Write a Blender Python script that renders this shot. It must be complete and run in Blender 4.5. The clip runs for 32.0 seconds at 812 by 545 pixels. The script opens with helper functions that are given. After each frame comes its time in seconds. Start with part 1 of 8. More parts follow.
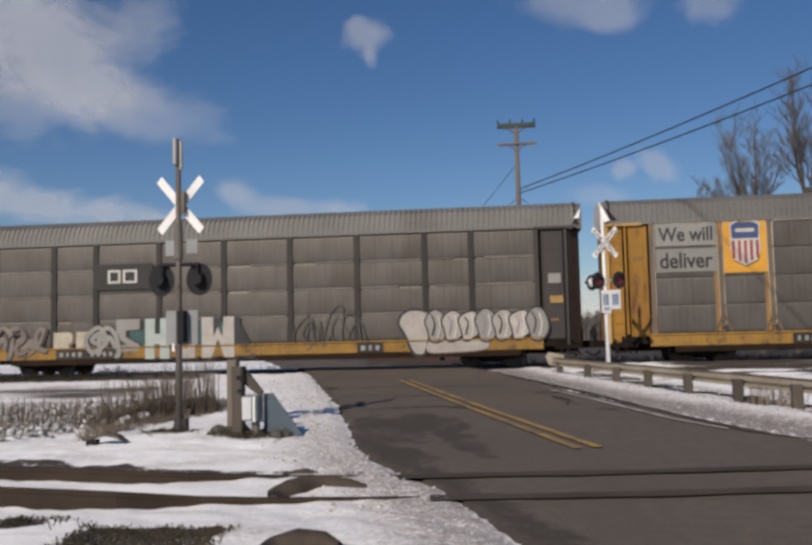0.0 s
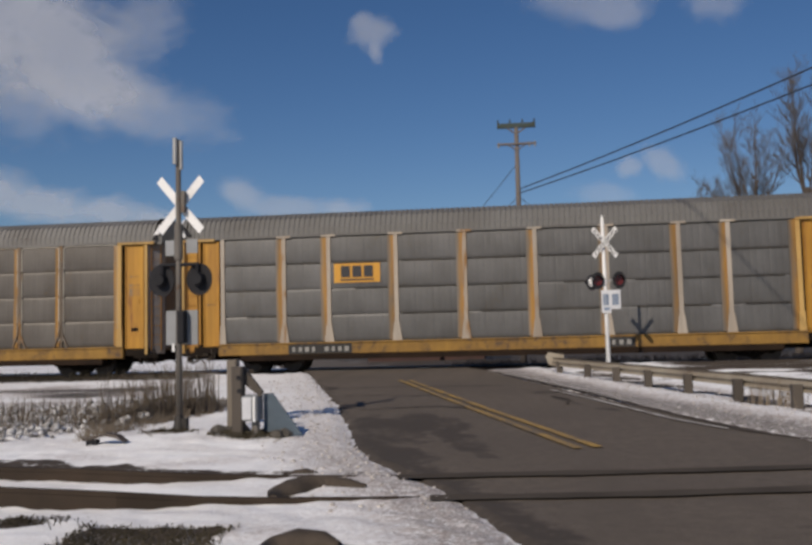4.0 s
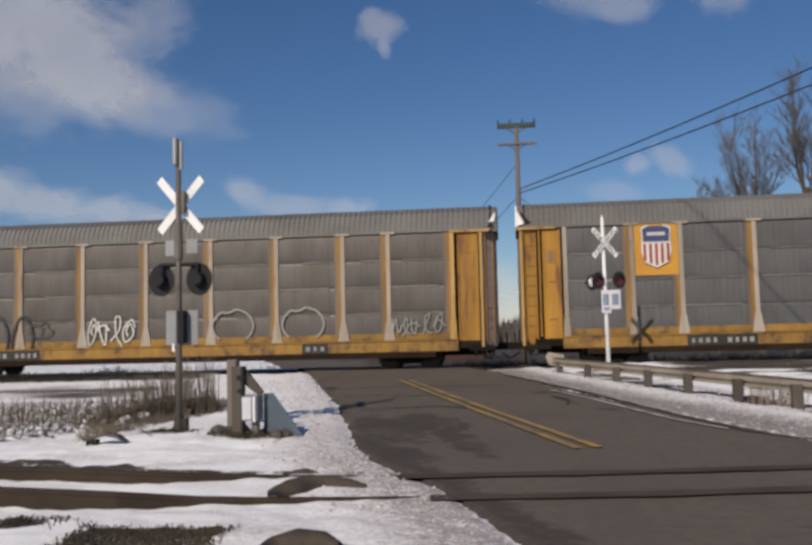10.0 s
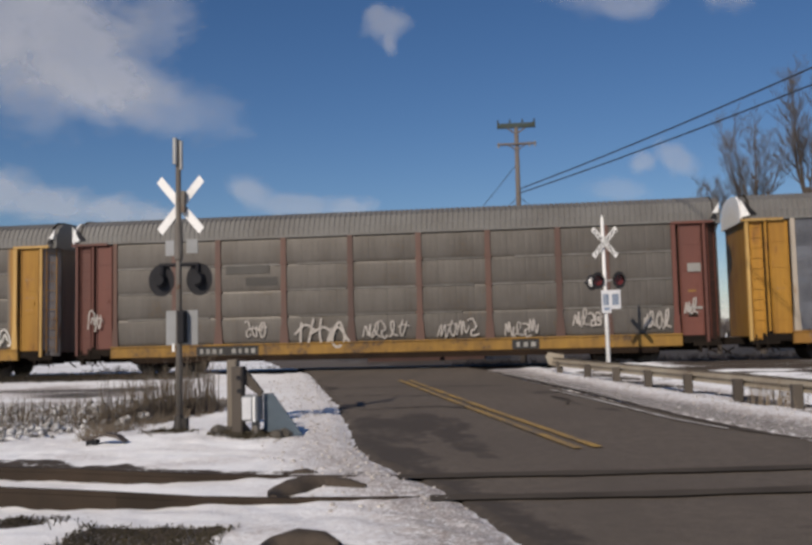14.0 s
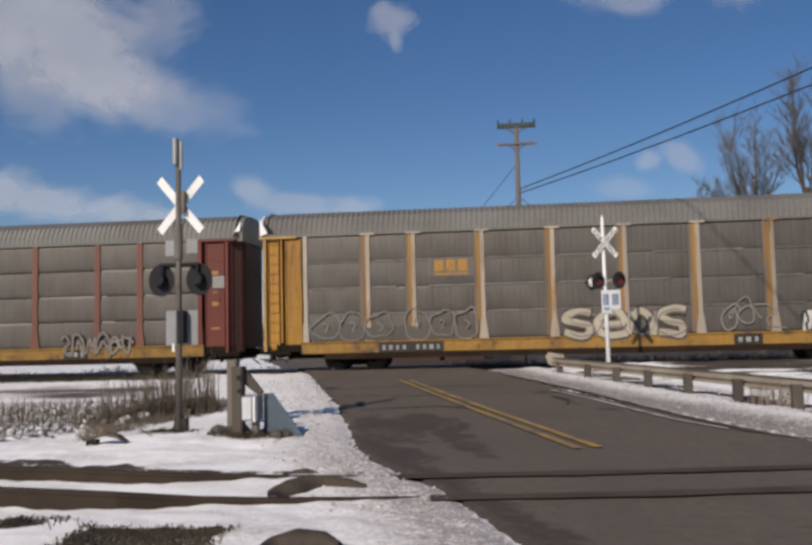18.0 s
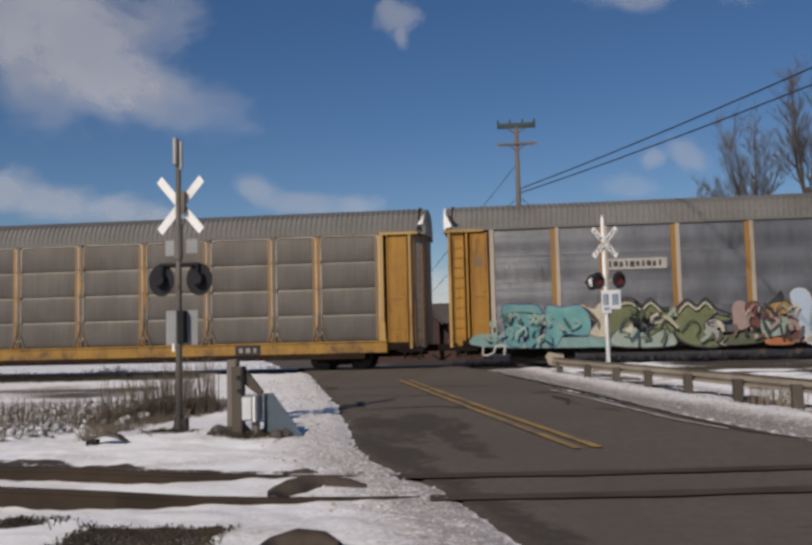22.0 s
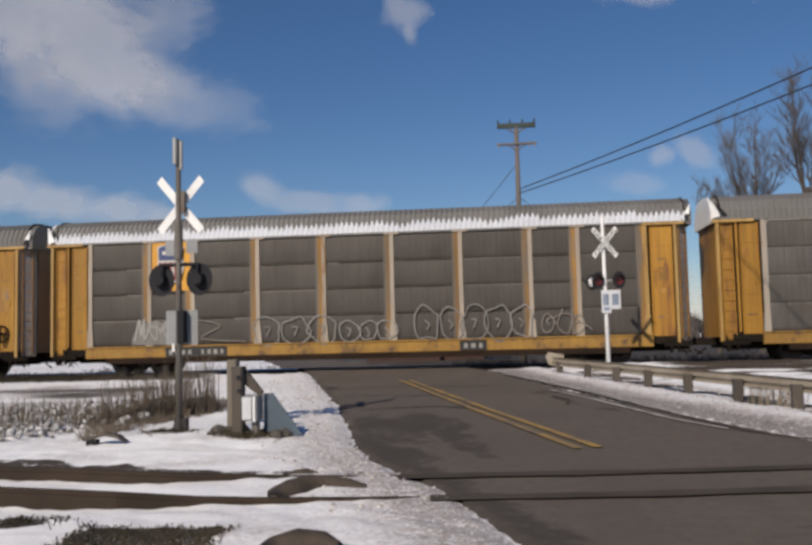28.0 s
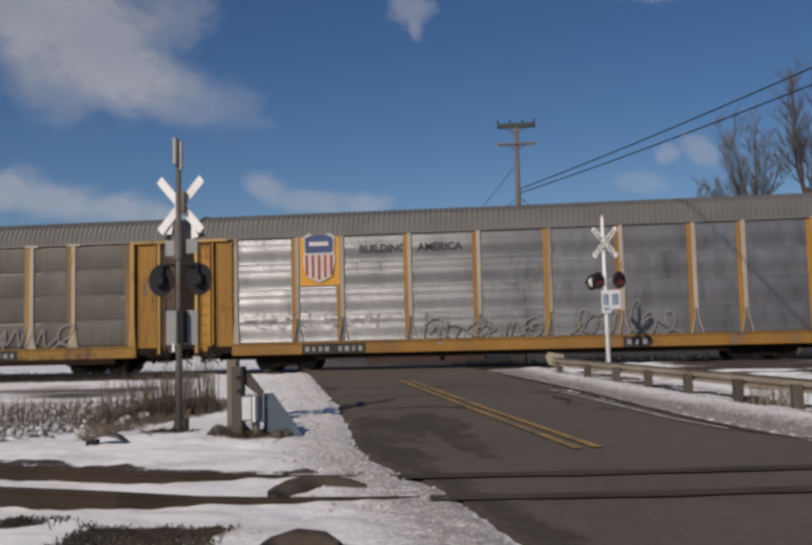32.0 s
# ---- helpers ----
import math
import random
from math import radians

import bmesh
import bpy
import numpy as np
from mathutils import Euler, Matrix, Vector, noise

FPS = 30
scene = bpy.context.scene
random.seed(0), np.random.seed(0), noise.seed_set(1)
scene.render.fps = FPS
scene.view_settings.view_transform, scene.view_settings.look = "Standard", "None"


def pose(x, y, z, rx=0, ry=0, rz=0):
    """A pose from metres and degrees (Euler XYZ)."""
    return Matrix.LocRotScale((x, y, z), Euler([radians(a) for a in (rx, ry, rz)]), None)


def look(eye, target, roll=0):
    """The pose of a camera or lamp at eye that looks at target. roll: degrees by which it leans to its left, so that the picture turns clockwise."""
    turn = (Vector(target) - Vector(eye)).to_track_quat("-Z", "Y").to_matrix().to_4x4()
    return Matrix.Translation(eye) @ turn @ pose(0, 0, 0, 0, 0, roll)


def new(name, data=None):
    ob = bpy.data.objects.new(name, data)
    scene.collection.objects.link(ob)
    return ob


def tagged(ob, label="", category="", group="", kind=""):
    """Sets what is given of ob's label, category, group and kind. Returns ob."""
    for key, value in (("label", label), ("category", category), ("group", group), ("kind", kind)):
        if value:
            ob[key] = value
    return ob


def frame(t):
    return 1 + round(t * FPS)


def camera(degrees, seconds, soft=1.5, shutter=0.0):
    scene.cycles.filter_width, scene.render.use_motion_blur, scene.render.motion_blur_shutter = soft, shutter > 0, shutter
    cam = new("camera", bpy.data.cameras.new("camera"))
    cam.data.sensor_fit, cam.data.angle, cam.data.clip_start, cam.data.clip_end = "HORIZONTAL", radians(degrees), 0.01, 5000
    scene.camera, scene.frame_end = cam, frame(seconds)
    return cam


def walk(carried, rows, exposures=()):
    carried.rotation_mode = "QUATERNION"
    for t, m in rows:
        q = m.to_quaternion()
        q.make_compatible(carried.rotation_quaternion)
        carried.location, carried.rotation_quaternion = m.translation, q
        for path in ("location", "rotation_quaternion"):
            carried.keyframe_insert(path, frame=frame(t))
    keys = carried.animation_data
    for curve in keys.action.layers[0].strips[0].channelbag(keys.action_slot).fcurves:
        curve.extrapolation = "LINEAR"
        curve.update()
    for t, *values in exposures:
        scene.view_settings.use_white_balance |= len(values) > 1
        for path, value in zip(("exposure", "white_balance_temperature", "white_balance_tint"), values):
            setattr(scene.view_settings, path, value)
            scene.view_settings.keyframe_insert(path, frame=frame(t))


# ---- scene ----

SECONDS = 32.0
EYE = Vector((0.0, 0.0, 1.0123))
AIM = Vector((-0.11907, 0.99001, 0.07583))
cam = camera(48.4, SECONDS, soft=3.1)
STAND = look(EYE, EYE + AIM * 10, -1.369)
walk(cam, [(0, STAND), (SECONDS, STAND)], exposures=[
    (0, -0.08), (2.0, -0.07), (2.5, -0.25), (3.5, -0.25), (5.5, -0.10), (10, -0.08), (12, -0.09), (12.5, -0.42), (13.0, -0.38), (13.5, -0.18), (14.5, -0.10),
    (16.5, -0.03), (18, -0.03), (20.5, -0.08), (21.2, -0.24), (22, -0.25), (23, -0.08), (25, -0.13), (27.5, -0.07), (29, -0.01), (31, -0.07), (31.5, -0.34), (SECONDS, -0.36)])

# ---- light ----
SUN_WAY = Vector((0.30, 0.76, -0.537)).normalized()
sun_data = bpy.data.lights.new("sun", "SUN")
sun_data.energy, sun_data.angle, sun_data.color = 3.95, radians(0.55), (1.0, 0.87, 0.71)
sun = new("sun", sun_data)
sun.matrix_world = look((-30, -80, 40), Vector((-30, -80, 40)) + SUN_WAY)
world = bpy.data.worlds.new("sky")
scene.world = world
world.use_nodes = True
wn = world.node_tree.nodes
sky = wn.new("ShaderNodeTexSky")
sky.sky_type, sky.sun_disc = "NISHITA", False
sky.sun_elevation, sky.sun_rotation = math.asin(-SUN_WAY.z), math.atan2(-SUN_WAY.x, -SUN_WAY.y)
sky.air_density, sky.dust_density, sky.ozone_density = 1.0, 0.0, 1.6
wn["Background"].inputs["Strength"].default_value = 0.05
rich = wn.new("ShaderNodeHueSaturation")
rich.inputs["Saturation"].default_value = 1.22
world.node_tree.links.new(sky.outputs[0], rich.inputs["Color"])
tint = wn.new("ShaderNodeMix")
tint.data_type, tint.blend_type = "RGBA", "MULTIPLY"
tint.inputs[0].default_value, tint.inputs[7].default_value = 1.0, (1.08, 1.14, 1.36, 1)
world.node_tree.links.new(rich.outputs[0], tint.inputs[6])
world.node_tree.links.new(tint.outputs[2], wn["Background"].inputs["Color"])


# ---- materials ----
MATS = {}


def material(name, c1, c2=None, rough=0.6, metal=0.0, big=0.6, fine=9.0, streak=1.0, bump=0.15, c3=None, amount3=0.5, bands=0.0, shift=0.12, spec=0.4, runs=0.0, worn=None):
    """Two-scale mottled surface; streak < 1 stretches the mottling upright; c3: rust or dirt patches; bands: ribs per metre in the relief;
    runs: how strongly upright runs of dirt show; worn: bare metal where the paint of a flange has gone from its outer edge."""
    if name in MATS:
        return MATS[name]
    m = MATS[name] = bpy.data.materials.new(name)
    m.use_nodes = True
    nt = m.node_tree
    n, l = nt.nodes, nt.links
    b = n["Principled BSDF"]
    co, info = n.new("ShaderNodeTexCoord"), n.new("ShaderNodeObjectInfo")
    add = n.new("ShaderNodeVectorMath")
    add.operation = "MULTIPLY_ADD"
    comb = n.new("ShaderNodeCombineXYZ")
    for i in range(3):
        l.new(info.outputs["Random"], comb.inputs[i])
    l.new(comb.outputs[0], add.inputs[0])
    add.inputs[1].default_value = (37.0, 11.0, 23.0)
    l.new(co.outputs["Object"], add.inputs[2])
    mp = n.new("ShaderNodeMapping")
    mp.inputs["Scale"].default_value = (1, 1, streak)
    l.new(add.outputs[0], mp.inputs[0])
    t1, t2 = n.new("ShaderNodeTexNoise"), n.new("ShaderNodeTexNoise")
    for t, s, d in ((t1, big, 4.0), (t2, fine, 3.0)):
        t.inputs["Scale"].default_value, t.inputs["Detail"].default_value = s, d
        l.new(mp.outputs[0], t.inputs["Vector"])
    mix = n.new("ShaderNodeMix")
    mix.data_type = "RGBA"
    c2 = c2 or tuple(v * 0.7 for v in c1)
    mix.inputs[6].default_value, mix.inputs[7].default_value = (*c1, 1), (*c2, 1)
    r1 = n.new("ShaderNodeMapRange")
    r1.inputs[1].default_value, r1.inputs[2].default_value = 0.35, 0.68
    l.new(t1.outputs["Fac"], r1.inputs[0])
    l.new(r1.outputs[0], mix.inputs[0])
    colour = mix.outputs[2]
    if c3:
        r3 = n.new("ShaderNodeMapRange")
        r3.inputs[1].default_value, r3.inputs[2].default_value = 0.90 - 0.35 * amount3, 1.0 - 0.30 * amount3
        ma = n.new("ShaderNodeMath")
        ma.operation = "MULTIPLY_ADD"
        ma.inputs[1].default_value, ma.inputs[2].default_value = 0.6, 0.2
        l.new(t2.outputs["Fac"], ma.inputs[0])
        mb = n.new("ShaderNodeMath")
        mb.operation = "MULTIPLY_ADD"
        mb.inputs[1].default_value = 0.5
        l.new(t1.outputs["Fac"], mb.inputs[0])
        l.new(ma.outputs[0], mb.inputs[2])
        l.new(mb.outputs[0], r3.inputs[0])
        m3 = n.new("ShaderNodeMix")
        m3.data_type = "RGBA"
        m3.inputs[7].default_value = (*c3, 1)
        l.new(r3.outputs[0], m3.inputs[0])
        l.new(colour, m3.inputs[6])
        colour = m3.outputs[2]
    if worn:
        axes, edge, wm = n.new("ShaderNodeSeparateXYZ"), n.new("ShaderNodeMath"), n.new("ShaderNodeMix")
        l.new(co.outputs["Object"], axes.inputs[0])
        edge.operation = "MULTIPLY_ADD"
        edge.inputs[1].default_value = 0.26
        l.new(t2.outputs["Fac"], edge.inputs[0])
        l.new(axes.outputs[0], edge.inputs[2])
        wr = n.new("ShaderNodeMapRange")
        wr.inputs[1].default_value, wr.inputs[2].default_value = -0.10, 0.06
        l.new(edge.outputs[0], wr.inputs[0])
        wm.data_type = "RGBA"
        wm.inputs[6].default_value = (*worn, 1)
        l.new(wr.outputs[0], wm.inputs[0])
        l.new(colour, wm.inputs[7])
        colour = wm.outputs[2]
    hsv = n.new("ShaderNodeHueSaturation")
    l.new(colour, hsv.inputs["Color"])
    va = n.new("ShaderNodeMapRange")
    va.inputs[3].default_value, va.inputs[4].default_value = 1 - shift, 1 + shift
    l.new(info.outputs["Random"], va.inputs[0])
    vb = n.new("ShaderNodeMapRange")
    vb.inputs[3].default_value, vb.inputs[4].default_value = 0.86, 1.14
    l.new(t2.outputs["Fac"], vb.inputs[0])
    vc = n.new("ShaderNodeMath")
    vc.operation = "MULTIPLY"
    l.new(va.outputs[0], vc.inputs[0])
    l.new(vb.outputs[0], vc.inputs[1])
    value = vc.outputs[0]
    if runs:
        m4, t4 = n.new("ShaderNodeMapping"), n.new("ShaderNodeTexNoise")
        m4.inputs["Scale"].default_value = (1, 1, 0.06)
        l.new(add.outputs[0], m4.inputs[0])
        t4.inputs["Scale"].default_value, t4.inputs["Detail"].default_value = 6.5, 3.0
        l.new(m4.outputs[0], t4.inputs["Vector"])
        r4 = n.new("ShaderNodeMapRange")
        r4.inputs[1].default_value, r4.inputs[2].default_value = 0.3, 0.7
        r4.inputs[3].default_value, r4.inputs[4].default_value = 1 + runs, 1 - runs
        l.new(t4.outputs["Fac"], r4.inputs[0])
        vd = n.new("ShaderNodeMath")
        vd.operation = "MULTIPLY"
        l.new(value, vd.inputs[0])
        l.new(r4.outputs[0], vd.inputs[1])
        value = vd.outputs[0]
    l.new(value, hsv.inputs["Value"])
    l.new(hsv.outputs[0], b.inputs["Base Color"])
    rr = n.new("ShaderNodeMapRange")
    rr.inputs[3].default_value, rr.inputs[4].default_value = max(rough - 0.12, 0.05), min(rough + 0.12, 1.0)
    l.new(t2.outputs["Fac"], rr.inputs[0])
    l.new(rr.outputs[0], b.inputs["Roughness"])
    b.inputs["Metallic"].default_value = metal
    b.inputs["Specular IOR Level"].default_value = spec
    height = t2.outputs["Fac"]
    if bands:
        wv = n.new("ShaderNodeTexWave")
        wv.wave_type, wv.bands_direction = "BANDS", "Z"
        wv.inputs["Scale"].default_value = bands / 6.283 * 2
        l.new(co.outputs["Object"], wv.inputs["Vector"])
        hm = n.new("ShaderNodeMath")
        hm.operation = "MULTIPLY_ADD"
        hm.inputs[1].default_value = 2.0
        l.new(wv.outputs["Fac"], hm.inputs[0])
        l.new(height, hm.inputs[2])
        height = hm.outputs[0]
    if bump:
        bp = n.new("ShaderNodeBump")
        bp.inputs["Strength"].default_value, bp.inputs["Distance"].default_value = bump, 0.02
        l.new(height, bp.inputs["Height"])
        l.new(bp.outputs[0], b.inputs["Normal"])
    return m


YELLOW = material("freight_yellow", (0.315, 0.160, 0.028), (0.235, 0.117, 0.027), 0.65, streak=0.25, big=0.9, fine=5.0, c3=(0.15, 0.128, 0.105), amount3=0.22)
YELLOW_DOOR = material("door_yellow", (0.365, 0.188, 0.023), (0.275, 0.130, 0.019), 0.6, streak=0.2, big=1.3, fine=5.0, c3=(0.15, 0.066, 0.022), amount3=0.28, runs=0.14, shift=0.20)
DOOR_FRAME = material("door_frame_ochre", (0.43, 0.275, 0.095), (0.34, 0.205, 0.060), 0.6, streak=0.2, big=1.3, fine=5.0, c3=(0.16, 0.078, 0.028), amount3=0.24, runs=0.14, shift=0.15)
SILL_YELLOW = material("sill_ochre", (0.300, 0.168, 0.034), (0.205, 0.112, 0.029), 0.7, big=1.3, fine=5.0, c3=(0.105, 0.066, 0.036), amount3=0.36, runs=0.1)
POST_TAN = material("post_tan", (0.37, 0.325, 0.275), (0.285, 0.235, 0.185), 0.6, streak=0.2, fine=6.0, c3=(0.21, 0.115, 0.045), amount3=0.28, runs=0.12)
POST_CREAM = material("post_cream", (0.37, 0.32, 0.265), (0.29, 0.24, 0.19), 0.6, streak=0.2, fine=6.0, c3=(0.22, 0.12, 0.05), amount3=0.24, runs=0.12)
POST_DARK = material("post_black", (0.017, 0.015, 0.0145), (0.030, 0.025, 0.022), 0.6, streak=0.3)
POST_BROWN = material("post_brown", (0.128, 0.068, 0.052), (0.088, 0.052, 0.044), 0.6, streak=0.3)
POST_RED = material("post_red", (0.165, 0.062, 0.044), (0.115, 0.048, 0.036), 0.6, streak=0.3)
DOOR_BROWN = material("door_brown", (0.136, 0.048, 0.036), (0.096, 0.040, 0.032), 0.6, streak=0.2)
DOOR_RED = material("door_red", (0.132, 0.027, 0.018), (0.098, 0.023, 0.016), 0.6, streak=0.2, c3=(0.075, 0.026, 0.019), amount3=0.2, runs=0.12)
DOOR_BLACK = material("door_black", (0.030, 0.028, 0.030), (0.055, 0.046, 0.042), 0.6, streak=0.2)
PANEL_GREY = material("panel_galvanised", (0.113, 0.111, 0.111), (0.087, 0.085, 0.084), 0.52, 0.25, big=1.1, fine=15.0, streak=0.6, c3=(0.086, 0.075, 0.063), amount3=0.18, bump=0.05, shift=0.05, runs=0.05)
PANEL_DARK = material("panel_weathered", (0.068, 0.060, 0.053), (0.051, 0.044, 0.039), 0.58, 0.15, big=1.1, fine=15.0, streak=0.6, c3=(0.054, 0.040, 0.030), amount3=0.18, bump=0.05, shift=0.05, runs=0.07)
PANEL_WARM = material("panel_sooty", (0.108, 0.098, 0.089), (0.081, 0.072, 0.065), 0.52, 0.25, big=1.1, fine=15.0, streak=0.6, c3=(0.090, 0.069, 0.048), amount3=0.20, bump=0.05, shift=0.05, runs=0.06)
PANEL_SILVER = material("panel_silver", (0.196, 0.203, 0.222), (0.140, 0.145, 0.160), 0.40, 0.60, big=1.1, fine=6.0, streak=0.22, bump=0.06, shift=0.12, c3=(0.10, 0.10, 0.106), amount3=0.20)
ROOF_GREY = material("roof_galvanised", (0.160, 0.157, 0.152), (0.128, 0.123, 0.117), 0.6, 0.15, big=0.5, streak=1.0, c3=(0.098, 0.086, 0.078), amount3=0.12)
ROOF_SNOW = material("roof_snow", (0.58, 0.60, 0.65), (0.51, 0.53, 0.58), 0.8, big=0.5)
# underframe black, used as well for the shade in the door gaps
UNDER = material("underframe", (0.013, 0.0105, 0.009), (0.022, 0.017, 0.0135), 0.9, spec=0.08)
RUST_DARK = material("rust_dark", (0.030, 0.019, 0.013), (0.019, 0.013, 0.010), 0.85, big=1.5, fine=6.0, spec=0.1)
BRUSH = material("brown_brush", (0.155, 0.118, 0.085), (0.105, 0.078, 0.056), 0.9)
SEAM = material("seam_lip", (0.185, 0.176, 0.165), (0.130, 0.122, 0.113), 0.55, 0.2, big=2.2, fine=6.0, shift=0.25)
SEAM_DARK = material("seam_groove", (0.050, 0.046, 0.042), (0.085, 0.072, 0.060), 0.7, big=2.0, fine=6.0, shift=0.25)
RIM_PALE = material("bay_rim", (0.40, 0.375, 0.335), (0.27, 0.245, 0.205), 0.5, 0.2, big=1.5, fine=6.0, streak=0.3, c3=(0.27, 0.145, 0.045), amount3=0.30, shift=0.15)
POST_RUSTY = material("post_rusty", (0.145, 0.108, 0.075), (0.105, 0.083, 0.065), 0.65, streak=0.2, fine=6.0, c3=(0.30, 0.15, 0.035), amount3=0.36, runs=0.15)
STEEL = material("wheel_steel", (0.09, 0.075, 0.065), (0.05, 0.04, 0.035), 0.55, 0.6)
END_GREY = material("end_steel", (0.200, 0.162, 0.118), (0.140, 0.114, 0.088), 0.6, 0.1, streak=0.3, runs=0.15)
END_BROWN = material("end_brown", (0.070, 0.038, 0.030), (0.045, 0.028, 0.024), 0.65, streak=0.3, runs=0.12)
END_STRIP = material("end_strip_grey", (0.25, 0.235, 0.235), (0.17, 0.155, 0.155), 0.6, 0.1, streak=0.3, c3=(0.12, 0.075, 0.05), amount3=0.25, runs=0.15)
PLATE_BLACK = material("plate_black", (0.03, 0.028, 0.028), None, 0.6)
MARK_WHITE = material("mark_white", (0.576, 0.568, 0.544), (0.480, 0.464, 0.432), 0.7)
MARK_CREAM = material("mark_cream", (0.43, 0.395, 0.315), (0.35, 0.32, 0.25), 0.7, big=2.5, fine=8.0)
MARK_GREY = material("mark_grey", (0.294, 0.288, 0.275), (0.243, 0.237, 0.224), 0.7)
MARK_DARK = material("mark_dark", (0.04, 0.04, 0.045), None, 0.7)
MARK_CHARCOAL = material("mark_charcoal", (0.065, 0.06, 0.06), (0.10, 0.09, 0.085), 0.7, big=2.0, fine=6.0)
MARK_PALE_TEAL = material("mark_pale_teal", (0.20, 0.32, 0.305), (0.15, 0.25, 0.25), 0.7, big=2.5, fine=12.0)
STRIP_OCHRE = material("flange_ochre", (0.300, 0.155, 0.030), (0.215, 0.112, 0.030), 0.65, streak=0.15, big=1.3, fine=4.0, c3=(0.132, 0.108, 0.082), amount3=0.34, runs=0.2, shift=0.2, worn=(0.118, 0.106, 0.092))
MARK_TEAL = material("mark_teal", (0.080, 0.225, 0.235), (0.13, 0.27, 0.27), 0.7, big=2.5, fine=12.0)
MARK_GREEN = material("mark_green", (0.150, 0.168, 0.086), (0.105, 0.122, 0.060), 0.7, big=2.5, fine=12.0)
MARK_BLUE = material("mark_pale_blue", (0.360, 0.440, 0.528), (0.280, 0.336, 0.440), 0.7)
MARK_ORANGE = material("mark_orange", (0.36, 0.135, 0.058), (0.28, 0.105, 0.05), 0.7, big=2.5, fine=12.0)
MARK_RUST = material("mark_rust", (0.20, 0.115, 0.075), (0.155, 0.10, 0.07), 0.7)
MARK_STONE = material("mark_stone", (0.42, 0.39, 0.365), (0.34, 0.315, 0.295), 0.7, big=2.5)
MARK_MIST_PALE = material("mark_mist_pale", (0.40, 0.45, 0.43), (0.33, 0.38, 0.36), 0.7, big=2.5)
MARK_DUST = material("mark_dust", (0.20, 0.18, 0.16), (0.15, 0.13, 0.115), 0.7, big=2.5)
MARK_SAGE = material("mark_sage", (0.26, 0.31, 0.27), (0.20, 0.25, 0.22), 0.7, big=2.5)
MARK_MIST = material("mark_mist", (0.20, 0.29, 0.28), (0.26, 0.33, 0.31), 0.7, big=2.5)
MARK_OLIVE = material("mark_olive", (0.095, 0.105, 0.065), (0.07, 0.075, 0.05), 0.7, big=2.5)
MARK_PINK = material("mark_pink", (0.32, 0.225, 0.205), (0.25, 0.185, 0.17), 0.7, big=2.5)
MARK_WINE = material("mark_wine", (0.13, 0.045, 0.04), (0.09, 0.035, 0.032), 0.7, big=2.5)
MARK_GOLD = material("mark_gold", (0.36, 0.23, 0.075), (0.28, 0.17, 0.06), 0.7, big=2.5)
MARK_MAUVE = material("mark_mauve", (0.22, 0.19, 0.24), (0.30, 0.27, 0.31), 0.7, big=2.5)
MARK_PLUM = material("mark_plum", (0.075, 0.065, 0.075), (0.10, 0.085, 0.092), 0.7, big=2.0)
MARK_DEEP_TEAL = material("mark_deep_teal", (0.03, 0.075, 0.075), (0.045, 0.10, 0.095), 0.7, big=2.5)
MARK_BROWN = material("mark_brown", (0.14, 0.10, 0.09), None, 0.7)
SHIELD_BLUE = material("shield_blue", (0.055, 0.08, 0.20), None, 0.6)
SHIELD_RED = material("shield_red", (0.33, 0.05, 0.045), None, 0.6)
SHIELD_WHITE = material("shield_white", (0.592, 0.576, 0.544), None, 0.6)
SIGN_CREAM = material("slogan_ground", (0.36, 0.34, 0.30), (0.30, 0.28, 0.24), 0.36, 0.55, streak=0.3, bump=0.05)
SIGN_OCHRE = material("patch_ochre", (0.40, 0.205, 0.035), (0.30, 0.155, 0.036), 0.6, big=1.5, fine=8.0, c3=(0.17, 0.12, 0.07), amount3=0.3)
SIGN_YELLOW = material("patch_yellow", (0.592, 0.304, 0.036), (0.512, 0.248, 0.032), 0.55)
FADED_PALE = material("faded_chalk", (0.23, 0.22, 0.21), None, 0.7)
FADED_DARK = material("faded_dark", (0.085, 0.08, 0.075), None, 0.7)
WOOD = material("weathered_wood", (0.210, 0.182, 0.147), (0.140, 0.119, 0.098), 0.8, streak=0.15, fine=20)
TIE_WOOD = material("tie_wood", (0.12, 0.095, 0.08), (0.07, 0.058, 0.05), 0.85, streak=1, fine=20)
RAIL = material("rail_rust", (0.056, 0.040, 0.029), (0.036, 0.027, 0.020), 0.7, 0.2, big=2.0, spec=0.2)
GALV = material("galvanised", (0.42, 0.42, 0.42), (0.32, 0.31, 0.30), 0.45, 0.5)
MAST = material("mast_paint", (0.19, 0.175, 0.16), (0.12, 0.105, 0.092), 0.6, 0.2, c3=(0.10, 0.06, 0.04), amount3=0.15)
WHITE_PAINT = material("white_paint", (0.82, 0.82, 0.82), (0.74, 0.74, 0.74), 0.5)
PLATE_PALE = material("plate_pale", (0.60, 0.61, 0.64), (0.50, 0.51, 0.54), 0.5)
FIGURE_BLUE = material("figure_blue", (0.20, 0.25, 0.34), None, 0.6)
BLACK_PAINT = material("black_paint", (0.018, 0.018, 0.022), None, 0.65, spec=0.2)
GREY_PAINT = material("grey_paint", (0.288, 0.296, 0.312), (0.232, 0.240, 0.248), 0.5)
LENS_RED = material("red_lens", (0.10, 0.012, 0.014), None, 0.2)
BARK = material("bark", (0.105, 0.088, 0.078), (0.075, 0.062, 0.054), 0.9, streak=0.3)
TWIG = material("twigs", (0.125, 0.114, 0.112), (0.090, 0.082, 0.082), 0.9)
